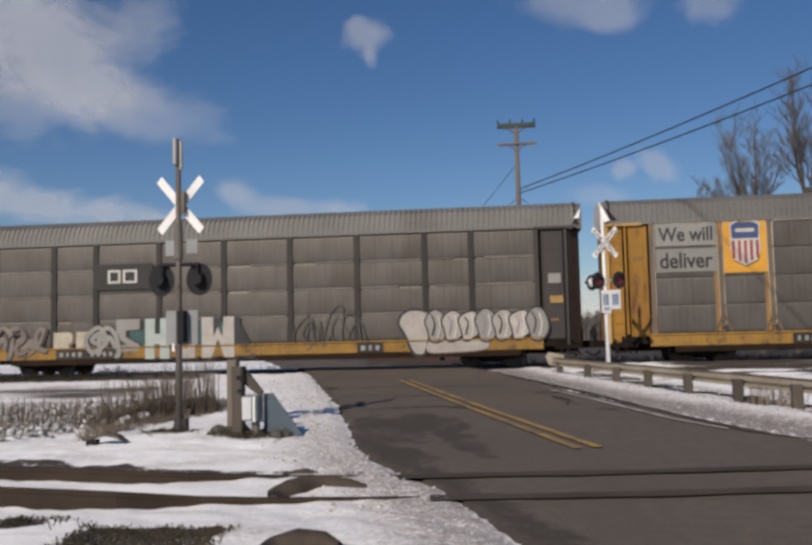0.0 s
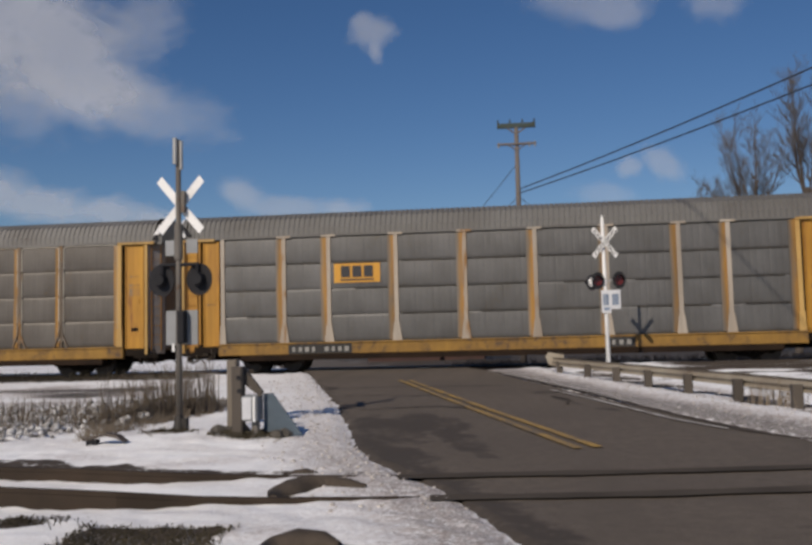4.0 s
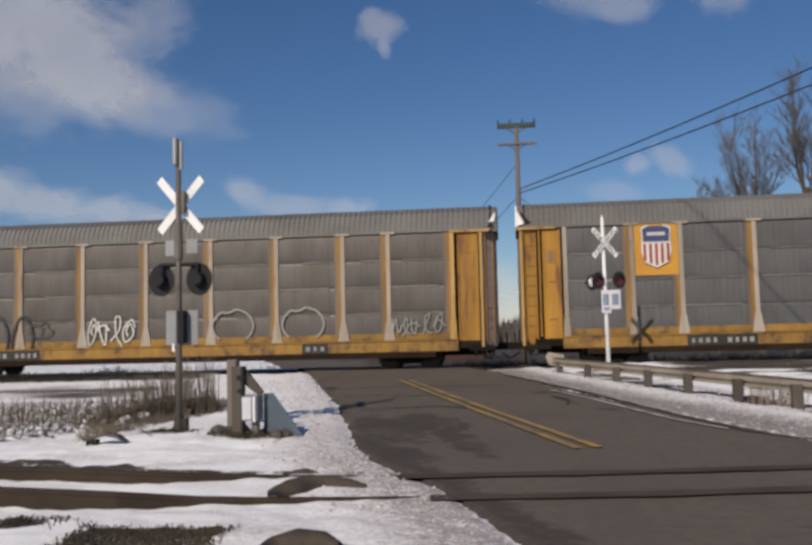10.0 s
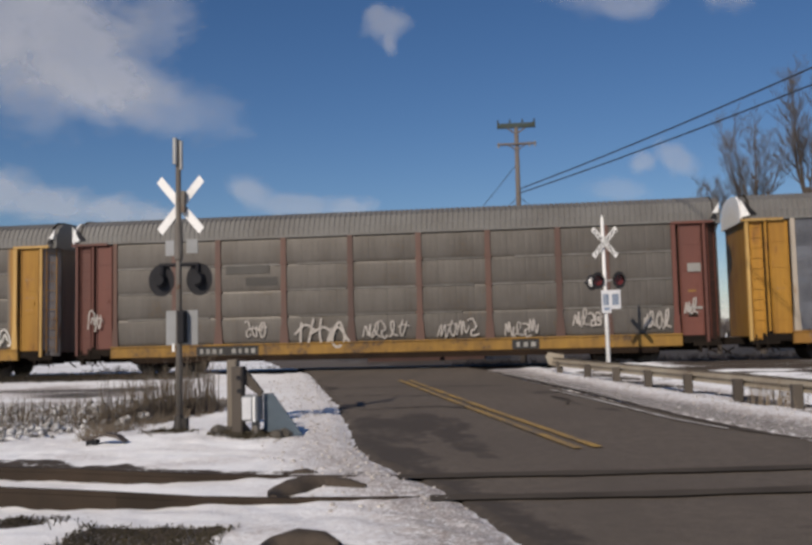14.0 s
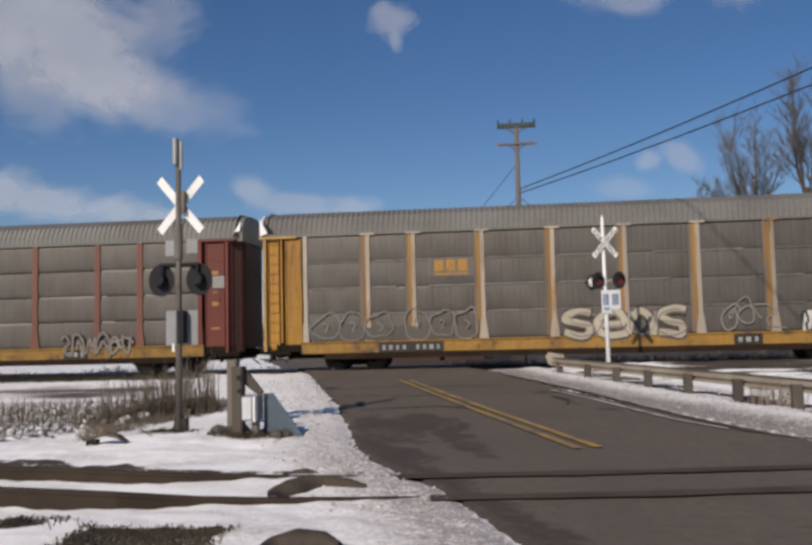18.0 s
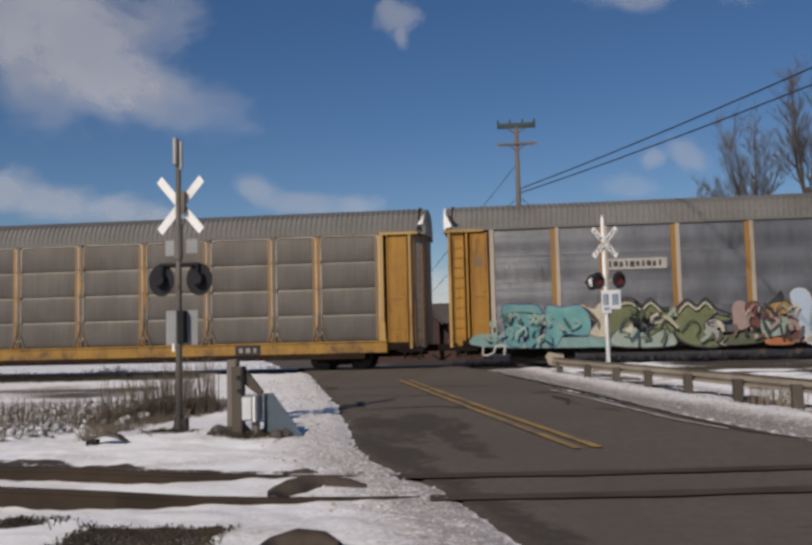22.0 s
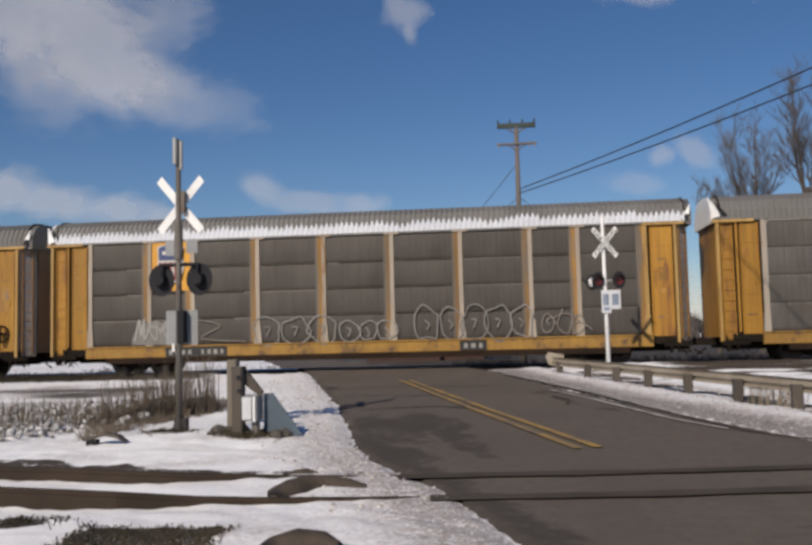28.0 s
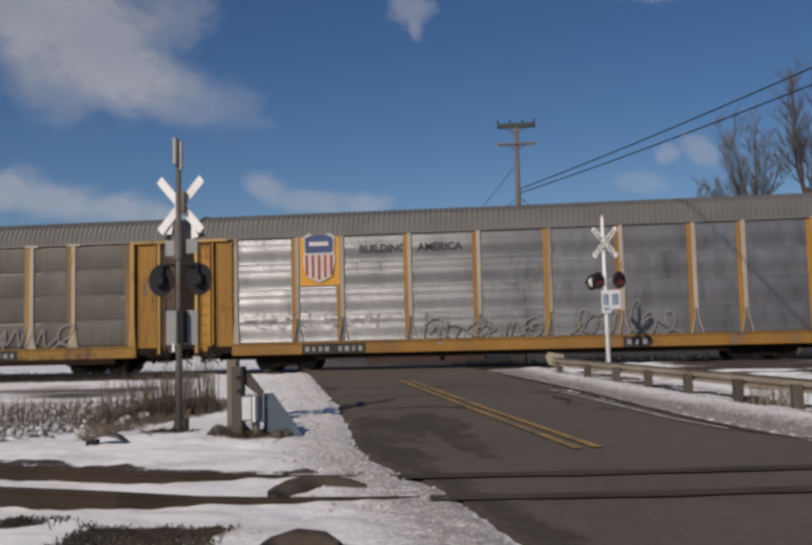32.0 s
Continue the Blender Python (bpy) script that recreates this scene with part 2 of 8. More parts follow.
REED = material("dry_reed", (0.255, 0.205, 0.150), (0.165, 0.128, 0.092), 0.9)
GRASS = material("winter_grass", (0.085, 0.070, 0.042), (0.055, 0.044, 0.028), 0.9)
POLE_WOOD = material("pole_wood", (0.15, 0.13, 0.12), (0.11, 0.095, 0.085), 0.85, streak=0.15)
ARM_GREEN = material("crossarm", (0.045, 0.06, 0.055), None, 0.8)
CABLE = material("cable", (0.03, 0.03, 0.035), None, 0.6)
YLINE = material("road_yellow", (0.37, 0.235, 0.065), (0.25, 0.165, 0.065), 0.85, big=1.5, fine=30, c3=(0.13, 0.11, 0.09), amount3=0.50)
WLINE = material("road_white", (0.60, 0.57, 0.54), None, 0.85, big=1.2, fine=30, c3=(0.13, 0.115, 0.10), amount3=0.38)
TAR = material("tar", (0.062, 0.053, 0.046), (0.085, 0.072, 0.062), 0.95, big=2.5, spec=0.08)
GROOVE = material("rail_groove", (0.090, 0.076, 0.064), (0.060, 0.051, 0.044), 0.95, big=1.2, fine=14.0, spec=0.08)
HOUSE_WALL = material("house_wall", (0.070, 0.036, 0.031), (0.052, 0.030, 0.026), 0.85)
HOUSE_ROOF = material("house_roof", (0.065, 0.055, 0.052), (0.09, 0.08, 0.075), 0.9)
WOODS = material("far_woods", (0.075, 0.066, 0.064), (0.105, 0.090, 0.084), 0.95, big=0.05, fine=0.6)


# ---- mesh tools ----
class Build:
    """Collects vertices and faces of one mesh."""

    def __init__(self):
        self.v, self.f = [], []

    def box(self, x0, x1, y0, y1, z0, z1):
        a = len(self.v)
        self.v += [(x, y, z) for z in (z0, z1) for y in (y0, y1) for x in (x0, x1)]
        self.f += [tuple(a + i for i in q) for q in ((0, 2, 3, 1), (4, 5, 7, 6), (0, 1, 5, 4), (2, 6, 7, 3), (0, 4, 6, 2), (1, 3, 7, 5))]
        return self

    def soft_box(self, x0, x1, y0, y1, z0, z1, r):
        """A box whose edges on the front (low y) are chamfered by r."""
        a = len(self.v)
        for y, k in ((y1, 0), (y0 + r, 0), (y0, r)):
            self.v += [(x0 + k, y, z0 + k), (x1 - k, y, z0 + k), (x1 - k, y, z1 - k), (x0 + k, y, z1 - k)]
        for s in (0, 4):
            for i in range(4):
                j = (i + 1) % 4
                self.f.append((a + s + i, a + s + j, a + s + 4 + j, a + s + 4 + i))
        self.f += [(a + 8, a + 9, a + 10, a + 11), (a + 3, a + 2, a + 1, a)]
        return self

    def prism(self, pts, y0, y1):
        """An outline in x and z, drawn out from y0 to y1."""
        a, n = len(self.v), len(pts)
        self.v += [(x, y0, z) for x, z in pts] + [(x, y1, z) for x, z in pts]
        self.f.append(tuple(range(a, a + n)))
        self.f.append(tuple(range(a + 2 * n - 1, a + n - 1, -1)))
        self.f += [(a + i, a + n + i, a + n + (i + 1) % n, a + (i + 1) % n) for i in range(n)]
        return self

    def tube(self, p, q, r, r2=None, n=8, caps=True):
        p, q = Vector(p), Vector(q)
        r2 = r if r2 is None else r2
        d = (q - p)
        if d.length < 1e-6:
            return self
        d.normalize()
        u = d.orthogonal().normalized()
        w = d.cross(u)
        a = len(self.v)
        for c, rr in ((p, r), (q, r2)):
            self.v += [tuple(c + u * (rr * math.cos(2 * math.pi * i / n)) + w * (rr * math.sin(2 * math.pi * i / n))) for i in range(n)]
        self.f += [(a + i, a + (i + 1) % n, a + n + (i + 1) % n, a + n + i) for i in range(n)]
        if caps:
            self.f += [tuple(range(a + n - 1, a - 1, -1)), tuple(range(a + n, a + 2 * n))]
        return self

    def cable(self, pts, r, n=5):
        """One round strand through the points."""
        a = len(self.v)
        for i, p in enumerate(pts):
            d = (Vector(pts[min(i + 1, len(pts) - 1)]) - Vector(pts[max(i - 1, 0)])).normalized()
            u = d.cross(Vector((0, 0, 1))).normalized()
            w = d.cross(u)
            self.v += [tuple(Vector(p) + u * (r * math.cos(6.2832 * k / n)) + w * (r * math.sin(6.2832 * k / n))) for k in range(n)]
        self.f += [(a + i * n + k, a + i * n + (k + 1) % n, a + (i + 1) * n + (k + 1) % n, a + (i + 1) * n + k) for i in range(len(pts) - 1) for k in range(n)]
        return self

    def ribbon(self, pts, width, y=0.0):
        """A flat stroke in x and z, rising a hair along its way so that it crosses itself cleanly."""
        a, n = len(self.v), len(pts)
        for i, (x, z) in enumerate(pts):
            (xa, za), (xb, zb) = pts[max(i - 1, 0)], pts[min(i + 1, n - 1)]
            dx, dz = xb - xa, zb - za
            k = math.hypot(dx, dz) or 1
            nx, nz = -dz / k * width / 2, dx / k * width / 2
            self.v += [(x + nx, y - 0.0009 * i, z + nz), (x - nx, y - 0.0009 * i, z - nz)]
        self.f += [(a + 2 * i, a + 2 * i + 2, a + 2 * i + 3, a + 2 * i + 1) for i in range(n - 1)]
        return self

    def grid(self, xs, ys, fn):
        a, n = len(self.v), len(xs)
        self.v += [(x, y, fn(x, y)) for y in ys for x in xs]
        self.f += [(a + j * n + i, a + j * n + i + 1, a + (j + 1) * n + i + 1, a + (j + 1) * n + i) for j in range(len(ys) - 1) for i in range(n - 1)]
        return self

    def mesh(self, name, mat=None, smooth=False):
        me = bpy.data.meshes.new(name)
        me.from_pydata(self.v, [], self.f)
        if mat:
            me.materials.append(mat)
        if smooth:
            me.polygons.foreach_set("use_smooth", [True] * len(me.polygons))
        me.update()
        return me


def part(name, data, mat, parent, label="", at=(0, 0, 0), smooth=False):
    """One mesh object under a thing or a part. data: a Build or a mesh that is shared."""
    me = data.mesh(name, mat, smooth) if isinstance(data, Build) else data
    ob = new(name, me)
    ob.parent = parent
    ob.location = at
    if label:
        ob["label"] = label
    return ob


def thing(name, label, category, at=(0, 0, 0), group="", kind=""):
    ob = new(name)
    ob.empty_display_size = 0.2
    ob.location = at
    return tagged(ob, label, category, group, kind)


def single(name, build, mat, label, category="", at=(0, 0, 0), group="", kind="", smooth=False):
    ob = new(name, build.mesh(name, mat, smooth))
    ob.location = at
    return tagged(ob, label, category, group, kind)


def text_mesh(words, mat, width, height, bold=0.0, gap=1.0):
    """Words as a flat mesh in x and z, centred, fitted to a width and height."""
    cu = bpy.data.curves.new("words", "FONT")
    cu.body, cu.align_x, cu.align_y, cu.size, cu.offset, cu.space_character = words, "CENTER", "CENTER", 1.0, bold, gap
    cu.extrude = 0.0
    ob = bpy.data.objects.new("words", cu)
    scene.collection.objects.link(ob)
    bpy.context.view_layer.update()
    me = bpy.data.meshes.new_from_object(ob.evaluated_get(bpy.context.evaluated_depsgraph_get()))
    bpy.data.objects.remove(ob)
    co = np.array([v.co for v in me.vertices])
    lo, hi = co.min(0), co.max(0)
    for v in me.vertices:
        x = (v.co.x - (lo[0] + hi[0]) / 2) / (hi[0] - lo[0]) * width
        z = (v.co.y - (lo[1] + hi[1]) / 2) / (hi[1] - lo[1]) * height
        v.co = (x, 0, z)
    me.materials.clear()
    me.materials.append(mat)
    me.update()
    return me


# ---- the ground ----
ROAD_LEFT = [(31.9, -102.0), (2.6, -2.0), (0.55, 5.0), (0.0, 6.9), (-0.78, 9.1), (-1.75, 10.9), (-2.25, 12.4), (-2.75, 14.5), (-3.75, 18.6), (-5.3, 24.0), (-6.7, 29.0), (-9.0, 37.0), (-19.0, 70.0), (-29.0, 100.0)]
ROAD_RIGHT = [(36.4, -102.0), (7.7, -2.0), (5.75, 5.0), (5.25, 6.9), (4.65, 9.1), (4.15, 10.9), (3.76, 12.4), (3.1, 14.5), (1.8, 18.6), (0.42, 24.0), (-0.73, 29.0), (-2.7, 37.0), (-12.7, 70.0), (-22.5, 100.0)]
TRACK_Y = 33.97
# slush behind the first siding rail: its near and far edge as (x, y)
SLUSH = (((-14, 12.6), (-6.27, 10.43), (-5.22, 10.31), (-4.47, 10.07), (-3.8, 9.94), (-3.48, 9.9), (-2.4, 9.9)), ((-14, 13.4), (-6.76, 11.23), (-5.85, 11.14), (-5.35, 10.7), (-4.92, 10.92), (-4.14, 10.49), (-3.65, 10.36), (-2.4, 10.1)))
# the siding rails: x, y and how far the head stands out of the snow
SIDING_RAILS = (
    ((-14.0, 11.9, 0.14), (-5.9, 9.81, 0.124), (-4.82, 9.55, 0.140), (-4.19, 9.47, 0.124), (-3.64, 9.52, 0.090), (-3.1, 9.62, 0.056), (-2.62, 9.75, 0.024), (-1.9, 9.82, 0.004), (-1.2, 9.86, -0.01)),
    ((-14.0, 10.7, 0.15), (-5.03, 8.40, 0.150), (-4.28, 8.20, 0.160), (-3.72, 8.12, 0.150), (-3.39, 8.21, 0.112), (-3.06, 8.34, 0.066), (-2.37, 8.44, 0.034), (-1.5, 8.56, 0.012), (-0.95, 8.64, 0.0)),
)
# matted weeds at the foot of the bank: edges as (x, y)
MAT_LEFT = ((-6.30, 12.4), (-6.95, 13.9), (-7.9, 16.4), (-8.1, 18.0), (-7.8, 20.0))
MAT_RIGHT = ((-6.25, 12.4), (-6.20, 13.2), (-5.98, 15.2), (-5.62, 17.5), (-6.1, 20.0))


def along(rows, y):
    return float(np.interp(y, [r[1] for r in rows], [r[0] for r in rows]))


def along2(rows, x):
    return float(np.interp(x, [r[0] for r in rows], [r[1] for r in rows]))


def base_z(y):
    """The lie of the land: up to the main track, then level."""
    if y < 30:
        return min(-0.6665 + 0.0222 * y, 0.0)
    return float(np.interp(y, [30, 37, 45, 80], [0.0, 0.0, -0.5, -0.6]))


def ground_z(x, y):
    z = base_z(y)
    xl, xr = along(ROAD_LEFT, y), along(ROAD_RIGHT, y)
    off = max(xl - x, x - xr)
    z -= 0.10 * max(0.0, min(1.0, (0.22 - off) / 0.5)) - 0.018
    if off > -0.1 and -3 < y < 45:
        z += 0.035 * noise.noise((x * 0.9, y * 0.9, 0)) * min(off + 0.1, 1.0) + 0.026 * noise.noise((x * 4, y * 4, 3))
        if 30.5 < y < 37.5:
            z -= 0.16 * min(max(off, 0) / 0.4, 1.0)
        if abs(y - 9.3) < 1.9:
            z -= 0.02 * min(max(off - 1.0, 0) / 3.0, 1.0) * min(1.0, (1.9 - abs(y - 9.3)) / 0.8)
        if x < xl and 10.8 < y < 16:
            z += 0.10 * math.exp(-((x + 4.8) / 1.6) ** 2 - ((y - 12.9) / 1.2) ** 2)
        if x > xr and 10 < y < 29:
            z += 0.10 * math.exp(-((off - 1.1) / 0.6) ** 2)
        if 27.6 < y < 31.0 and x > xr + 2.0:
            z += 0.13 * band(y, 27.6, 31.0, 0.8) * min(1.0, (x - xr - 2.0) / 2.0)
    return z


def band(v, lo, hi, soft):
    return max(0.0, min(1.0, (v - lo) / soft)) * max(0.0, min(1.0, (hi - v) / soft))


def blot(x, y, cx, cy, rx, ry):
    d = math.hypot((x - cx) / rx, (y - cy) / ry) + 0.35 * noise.noise((x * 2.3, y * 2.3, 7))
    return max(0.0, min(1.0, (1.15 - d) / 0.3))


def earth(x, y):
    """How far bare brown earth shows through the snow."""
    n1 = noise.noise((x * 0.7, y * 1.4, 1)) + 0.5 * noise.noise((x * 2.5, y * 5, 2))
    e = max(0.0, (n1 - 0.62) * 2.0)
    xl, xr = along(ROAD_LEFT, y), along(ROAD_RIGHT, y)
    if x < xl:
        wave = 0.035 * noise.noise((x * 2.2, 0, 3)) + 0.02 * noise.noise((x * 7.0, 0, 5))
        e = max(e, band(y, along2(SLUSH[0], x) + wave, along2(SLUSH[1], x) + wave * 1.6, 0.10) * (0.66 + 0.5 * noise.noise((x * 3.0, y * 5.0, 31))))
        lift = 0.10 * noise.noise((x * 5.0, y * 5.0, 33))
        e = max(e, band(x, along(MAT_LEFT, y) + lift, along(MAT_RIGHT, y) + lift, 0.35) * band(y, 12.3, 19.8, 0.8) * (0.72 + 0.8 * noise.noise((x * 3.4, y * 1.8, 32))))
        e = max(e, band(x, -3.60 + lift, -2.32 + lift, 0.14) * band(y, 5.6, 7.34 + 0.6 * lift, 0.08) * (0.95 + 0.5 * noise.noise((x * 4.0, y * 4.0, 34))))
        e = max(e, band(x, -4.9, -3.92 + lift, 0.2) * band(y, 7.16 + 0.32 * (x + 4.3), 7.70 + lift, 0.12) * (0.75 + 0.9 * noise.noise((x * 4.0, y * 4.0, 35))))
        e = max(e, blot(x, y, -2.42, 10.03, 0.14, 0.11))
        e = max(e, blot(x, y, -2.22, 9.02, 0.16, 0.14), blot(x, y, -1.66, 6.8, 0.22, 0.12))
        e = max(e, band(y, 27.6, 30.5, 0.5) * band(x, -60, -9.0, 3.0) * (0.85 + 0.6 * noise.noise((x * 0.4, y * 1.5, 5))))
        e = max(e, blot(x, y, -9.5, 14.4, 2.5, 2.4) * (0.3 + 0.9 * noise.noise((x * 3.1, y * 3.1, 9))))
    if x > xr:
        e = max(e, band(x - xr, 1.3, 3.1, 0.4) * (0.50 + 1.0 * noise.noise((x * 1.7, y * 1.7, 4))) * (1 if y < 28 else 0))
        e = max(e, band(x - xr, 3.4, 90, 0.6) * (0.40 + 0.9 * noise.noise((x * 0.8, y * 0.9, 16))) if y < 28 else 0)
        e = max(e, band(y, 27.3, 30.6, 0.4) * band(x, 3.6, 80, 1.5) * (0.85 + 0.5 * noise.noise((x * 0.5, y * 2, 5))))
    if y > 44:
        return max(0.12, min(0.9, (x + 6 + 0.2 * y) / 6)) * (0.9 + 0.3 * noise.noise((x * 0.1, y * 0.1, 6)))
    far = 44.5 if x > -9.0 else 36.0
    e = max(e, band(y, 31.0, far, 0.5) * (0.95 + 0.6 * noise.noise((x * 0.25, y * 0.9, 6))))
    return max(0.0, min(1.0, e))


def grit(x, y):
    """How far gravel is mixed into the snow."""
    xl, xr = along(ROAD_LEFT, y), along(ROAD_RIGHT, y)
    g = 0.0
    if x < xl:
        g = max(0.0, min(1.0, (1.7 - (xl - x)) / 1.1)) * float(np.interp(y, [9, 11, 13.5, 20], [0.50, 0.46, 0.36, 0.28]))
        g = max(g, 0.30 * (0.5 + noise.noise((x * 0.8, y * 1.6, 14))), 0.95 * band(y, 18.5, 26.5, 2.5) * band(x, -60, -8.0, 2.0) * (0.6 + noise.noise((x * 0.5, y * 0.7, 15))))
        g = max(g, (blot(x, y, -3.0, 6.8, 0.62, 0.42)) * (0.60 + 1.0 * noise.noise((x * 3.3, y * 3.3, 21))))
    elif x > xr:
        g = max(max(0.0, min(1.0, (1.4 - (x - xr)) / 0.9)) * 0.66, 0.36 * band(x - xr, 0.2, 3.4, 0.5) * (0.7 + noise.noise((x * 1.3, y * 1.3, 12))))
    return min(1.0, g)


def ground_material():
    m = bpy.data.materials.new("snowy_ground")
    m.use_nodes = True
    n, l = m.node_tree.nodes, m.node_tree.links
    b = n["Principled BSDF"]
    co = n.new("ShaderNodeTexCoord")

    def tex(scale, detail=4.0):
        t = n.new("ShaderNodeTexNoise")
        t.inputs["Scale"].default_value, t.inputs["Detail"].default_value = scale, detail
        l.new(co.outputs["Object"], t.inputs["Vector"])
        return t.outputs["Fac"]

    def ramp(v, a, c):
        r = n.new("ShaderNodeMapRange")
        r.inputs[1].default_value, r.inputs[2].default_value = a, c
        l.new(v, r.inputs[0])
        return r.outputs[0]

    def blend(f, a, c):
        x = n.new("ShaderNodeMix")
        x.data_type = "RGBA"
        l.new(f, x.inputs[0])
        for s, v in ((6, a), (7, c)):
            if isinstance(v, tuple):
                x.inputs[s].default_value = (*v, 1)
            else:
                l.new(v, x.inputs[s])
        return x.outputs[2]

    def maths(op, a, c):
        x = n.new("ShaderNodeMath")
        x.operation = op
        for s, v in ((0, a), (1, c)):
            if isinstance(v, float):
                x.inputs[s].default_value = v
            else:
                l.new(v, x.inputs[s])
        return x.outputs[0]

    at_e, at_g = n.new("ShaderNodeAttribute"), n.new("ShaderNodeAttribute")
    at_e.attribute_name, at_g.attribute_name = "earth", "grit"
    small, mid, fine = tex(14.0), tex(3.0), tex(34.0, 2.0)
    snow = blend(ramp(mid, 0.4, 0.7), (0.95, 0.955, 0.97), (0.89, 0.895, 0.905))
    soil = blend(ramp(small, 0.35, 0.65), (0.032, 0.023, 0.016), (0.074, 0.056, 0.041))
    stones = blend(ramp(fine, 0.50, 0.66), (0.026, 0.023, 0.021), (0.34, 0.31, 0.285))
    e = ramp(maths("ADD", at_e.outputs["Fac"], maths("MULTIPLY", maths("SUBTRACT", small, 0.5), 0.9)), 0.36, 0.60)
    g = ramp(maths("ADD", at_g.outputs["Fac"], maths("MULTIPLY", maths("SUBTRACT", fine, 0.5), 1.6)), 0.42, 0.72)
    dirty = blend(maths("MULTIPLY", ramp(at_g.outputs["Fac"], 0.05, 0.50), ramp(small, 0.25, 0.62)), snow, (0.47, 0.405, 0.38))
    col = blend(g, blend(e, dirty, soil), stones)
    l.new(col, b.inputs["Base Color"])
    b.inputs["Roughness"].default_value = 0.85
    bp = n.new("ShaderNodeBump")
    bp.inputs["Strength"].default_value, bp.inputs["Distance"].default_value = 0.32, 0.03
    l.new(maths("ADD", small, fine), bp.inputs["Height"])
    l.new(bp.outputs[0], b.inputs["Normal"])
    return m


def steps(*runs):
    out = []
    for a, c, d in runs:
        out += list(np.arange(a, c - d * 0.5, d))
    return [float(v) for v in out] + [float(runs[-1][1])]


def build_ground():
    xs = steps((-2500, -200, 230), (-200, -40, 16), (-40, -16, 1.0), (-16, -8, 0.11), (-8, 1.0, 0.07), (1.0, 9, 0.13), (9, 40, 1.0), (40, 200, 16), (200, 2500, 230))
    ys = steps((-400, -20, 40), (-20, 4, 2.0), (4, 12.5, 0.06), (12.5, 30, 0.13), (30, 45, 0.3), (45, 60, 1.5), (60, 200, 14), (200, 3400, 320))
    bd = Build().grid(xs, ys, ground_z)
    me = bd.mesh("ground", ground_material(), True)
    ea, ga = me.attributes.new("earth", "FLOAT", "POINT"), me.attributes.new("grit", "FLOAT", "POINT")
    near = [(-20 < x < 60 and 3 < y < 40) or (31 < y < 200 and abs(x) < 120) for x, y, z in bd.v]
    ea.data.foreach_set("value", [earth(v[0], v[1]) if k else 0.12 for v, k in zip(bd.v, near)])
    ga.data.foreach_set("value", [grit(v[0], v[1]) if k else 0.0 for v, k in zip(bd.v, near)])
    ob = new("ground", me)
    tagged(ob, "trodden snow over gravel and brown earth", "ground", kind="structure")


def road_material():
    m = bpy.data.materials.new("asphalt")
    m.use_nodes = True
    n, l = m.node_tree.nodes, m.node_tree.links
    b = n["Principled BSDF"]
    co = n.new("ShaderNodeTexCoord")
    outs = []
    for sc, det in ((0.3, 4.0), (7.0, 5.0), (60.0, 2.0)):
        t = n.new("ShaderNodeTexNoise")
        t.inputs["Scale"].default_value, t.inputs["Detail"].default_value = sc, det
        l.new(co.outputs["Object"], t.inputs["Vector"])
        outs.append(t.outputs["Fac"])

    def ramp(v, a, c):
        r = n.new("ShaderNodeMapRange")
        r.inputs[1].default_value, r.inputs[2].default_value = a, c
        l.new(v, r.inputs[0])
        return r.outputs[0]

    def blend(f, a, c):
        x = n.new("ShaderNodeMix")
        x.data_type = "RGBA"
        l.new(f, x.inputs[0])
        for k, v in ((6, a), (7, c)):
            if isinstance(v, tuple):
                x.inputs[k].default_value = (*v, 1)
            else:
                l.new(v, x.inputs[k])
        return x.outputs[2]

    at = n.new("ShaderNodeAttribute")
    at.attribute_name = "tar"
    ma = n.new("ShaderNodeMath")
    ma.operation = "MULTIPLY_ADD"
    ma.inputs[1].default_value = 1.5
    l.new(outs[1], ma.inputs[0])
    l.new(at.outputs["Fac"], ma.inputs[2])
    base = blend(ramp(outs[0], 0.35, 0.65), (0.146, 0.121, 0.099), (0.114, 0.094, 0.078))
    worn = blend(ramp(outs[1], 0.30, 0.75), base, (0.098, 0.081, 0.067))
    speck = blend(ramp(outs[2], 0.52, 0.75), worn, (0.175, 0.152, 0.132))
    # wear along the wheel tracks
    turn, lane = n.new("ShaderNodeMapping"), n.new("ShaderNodeTexNoise")
    turn.inputs["Rotation"].default_value = (0, 0, radians(-16))
    turn.inputs["Scale"].default_value = (1.6, 0.07, 1)
    l.new(co.outputs["Object"], turn.inputs[0])
    lane.inputs["Scale"].default_value, lane.inputs["Detail"].default_value = 1.0, 5.0
    l.new(turn.outputs[0], lane.inputs["Vector"])
    speck = blend(ramp(lane.outputs["Fac"], 0.50, 0.72), speck, (0.108, 0.091, 0.076))
    col = blend(ramp(ma.outputs[0], 1.05, 1.62), speck, (0.068, 0.057, 0.049))
    l.new(col, b.inputs["Base Color"])
    b.inputs["Roughness"].default_value = 0.9
    b.inputs["Specular IOR Level"].default_value = 0.25
    bp = n.new("ShaderNodeBump")
    bp.inputs["Strength"].default_value, bp.inputs["Distance"].default_value = 0.12, 0.02
    l.new(outs[2], bp.inputs["Height"])
    l.new(bp.outputs[0], b.inputs["Normal"])
    return m


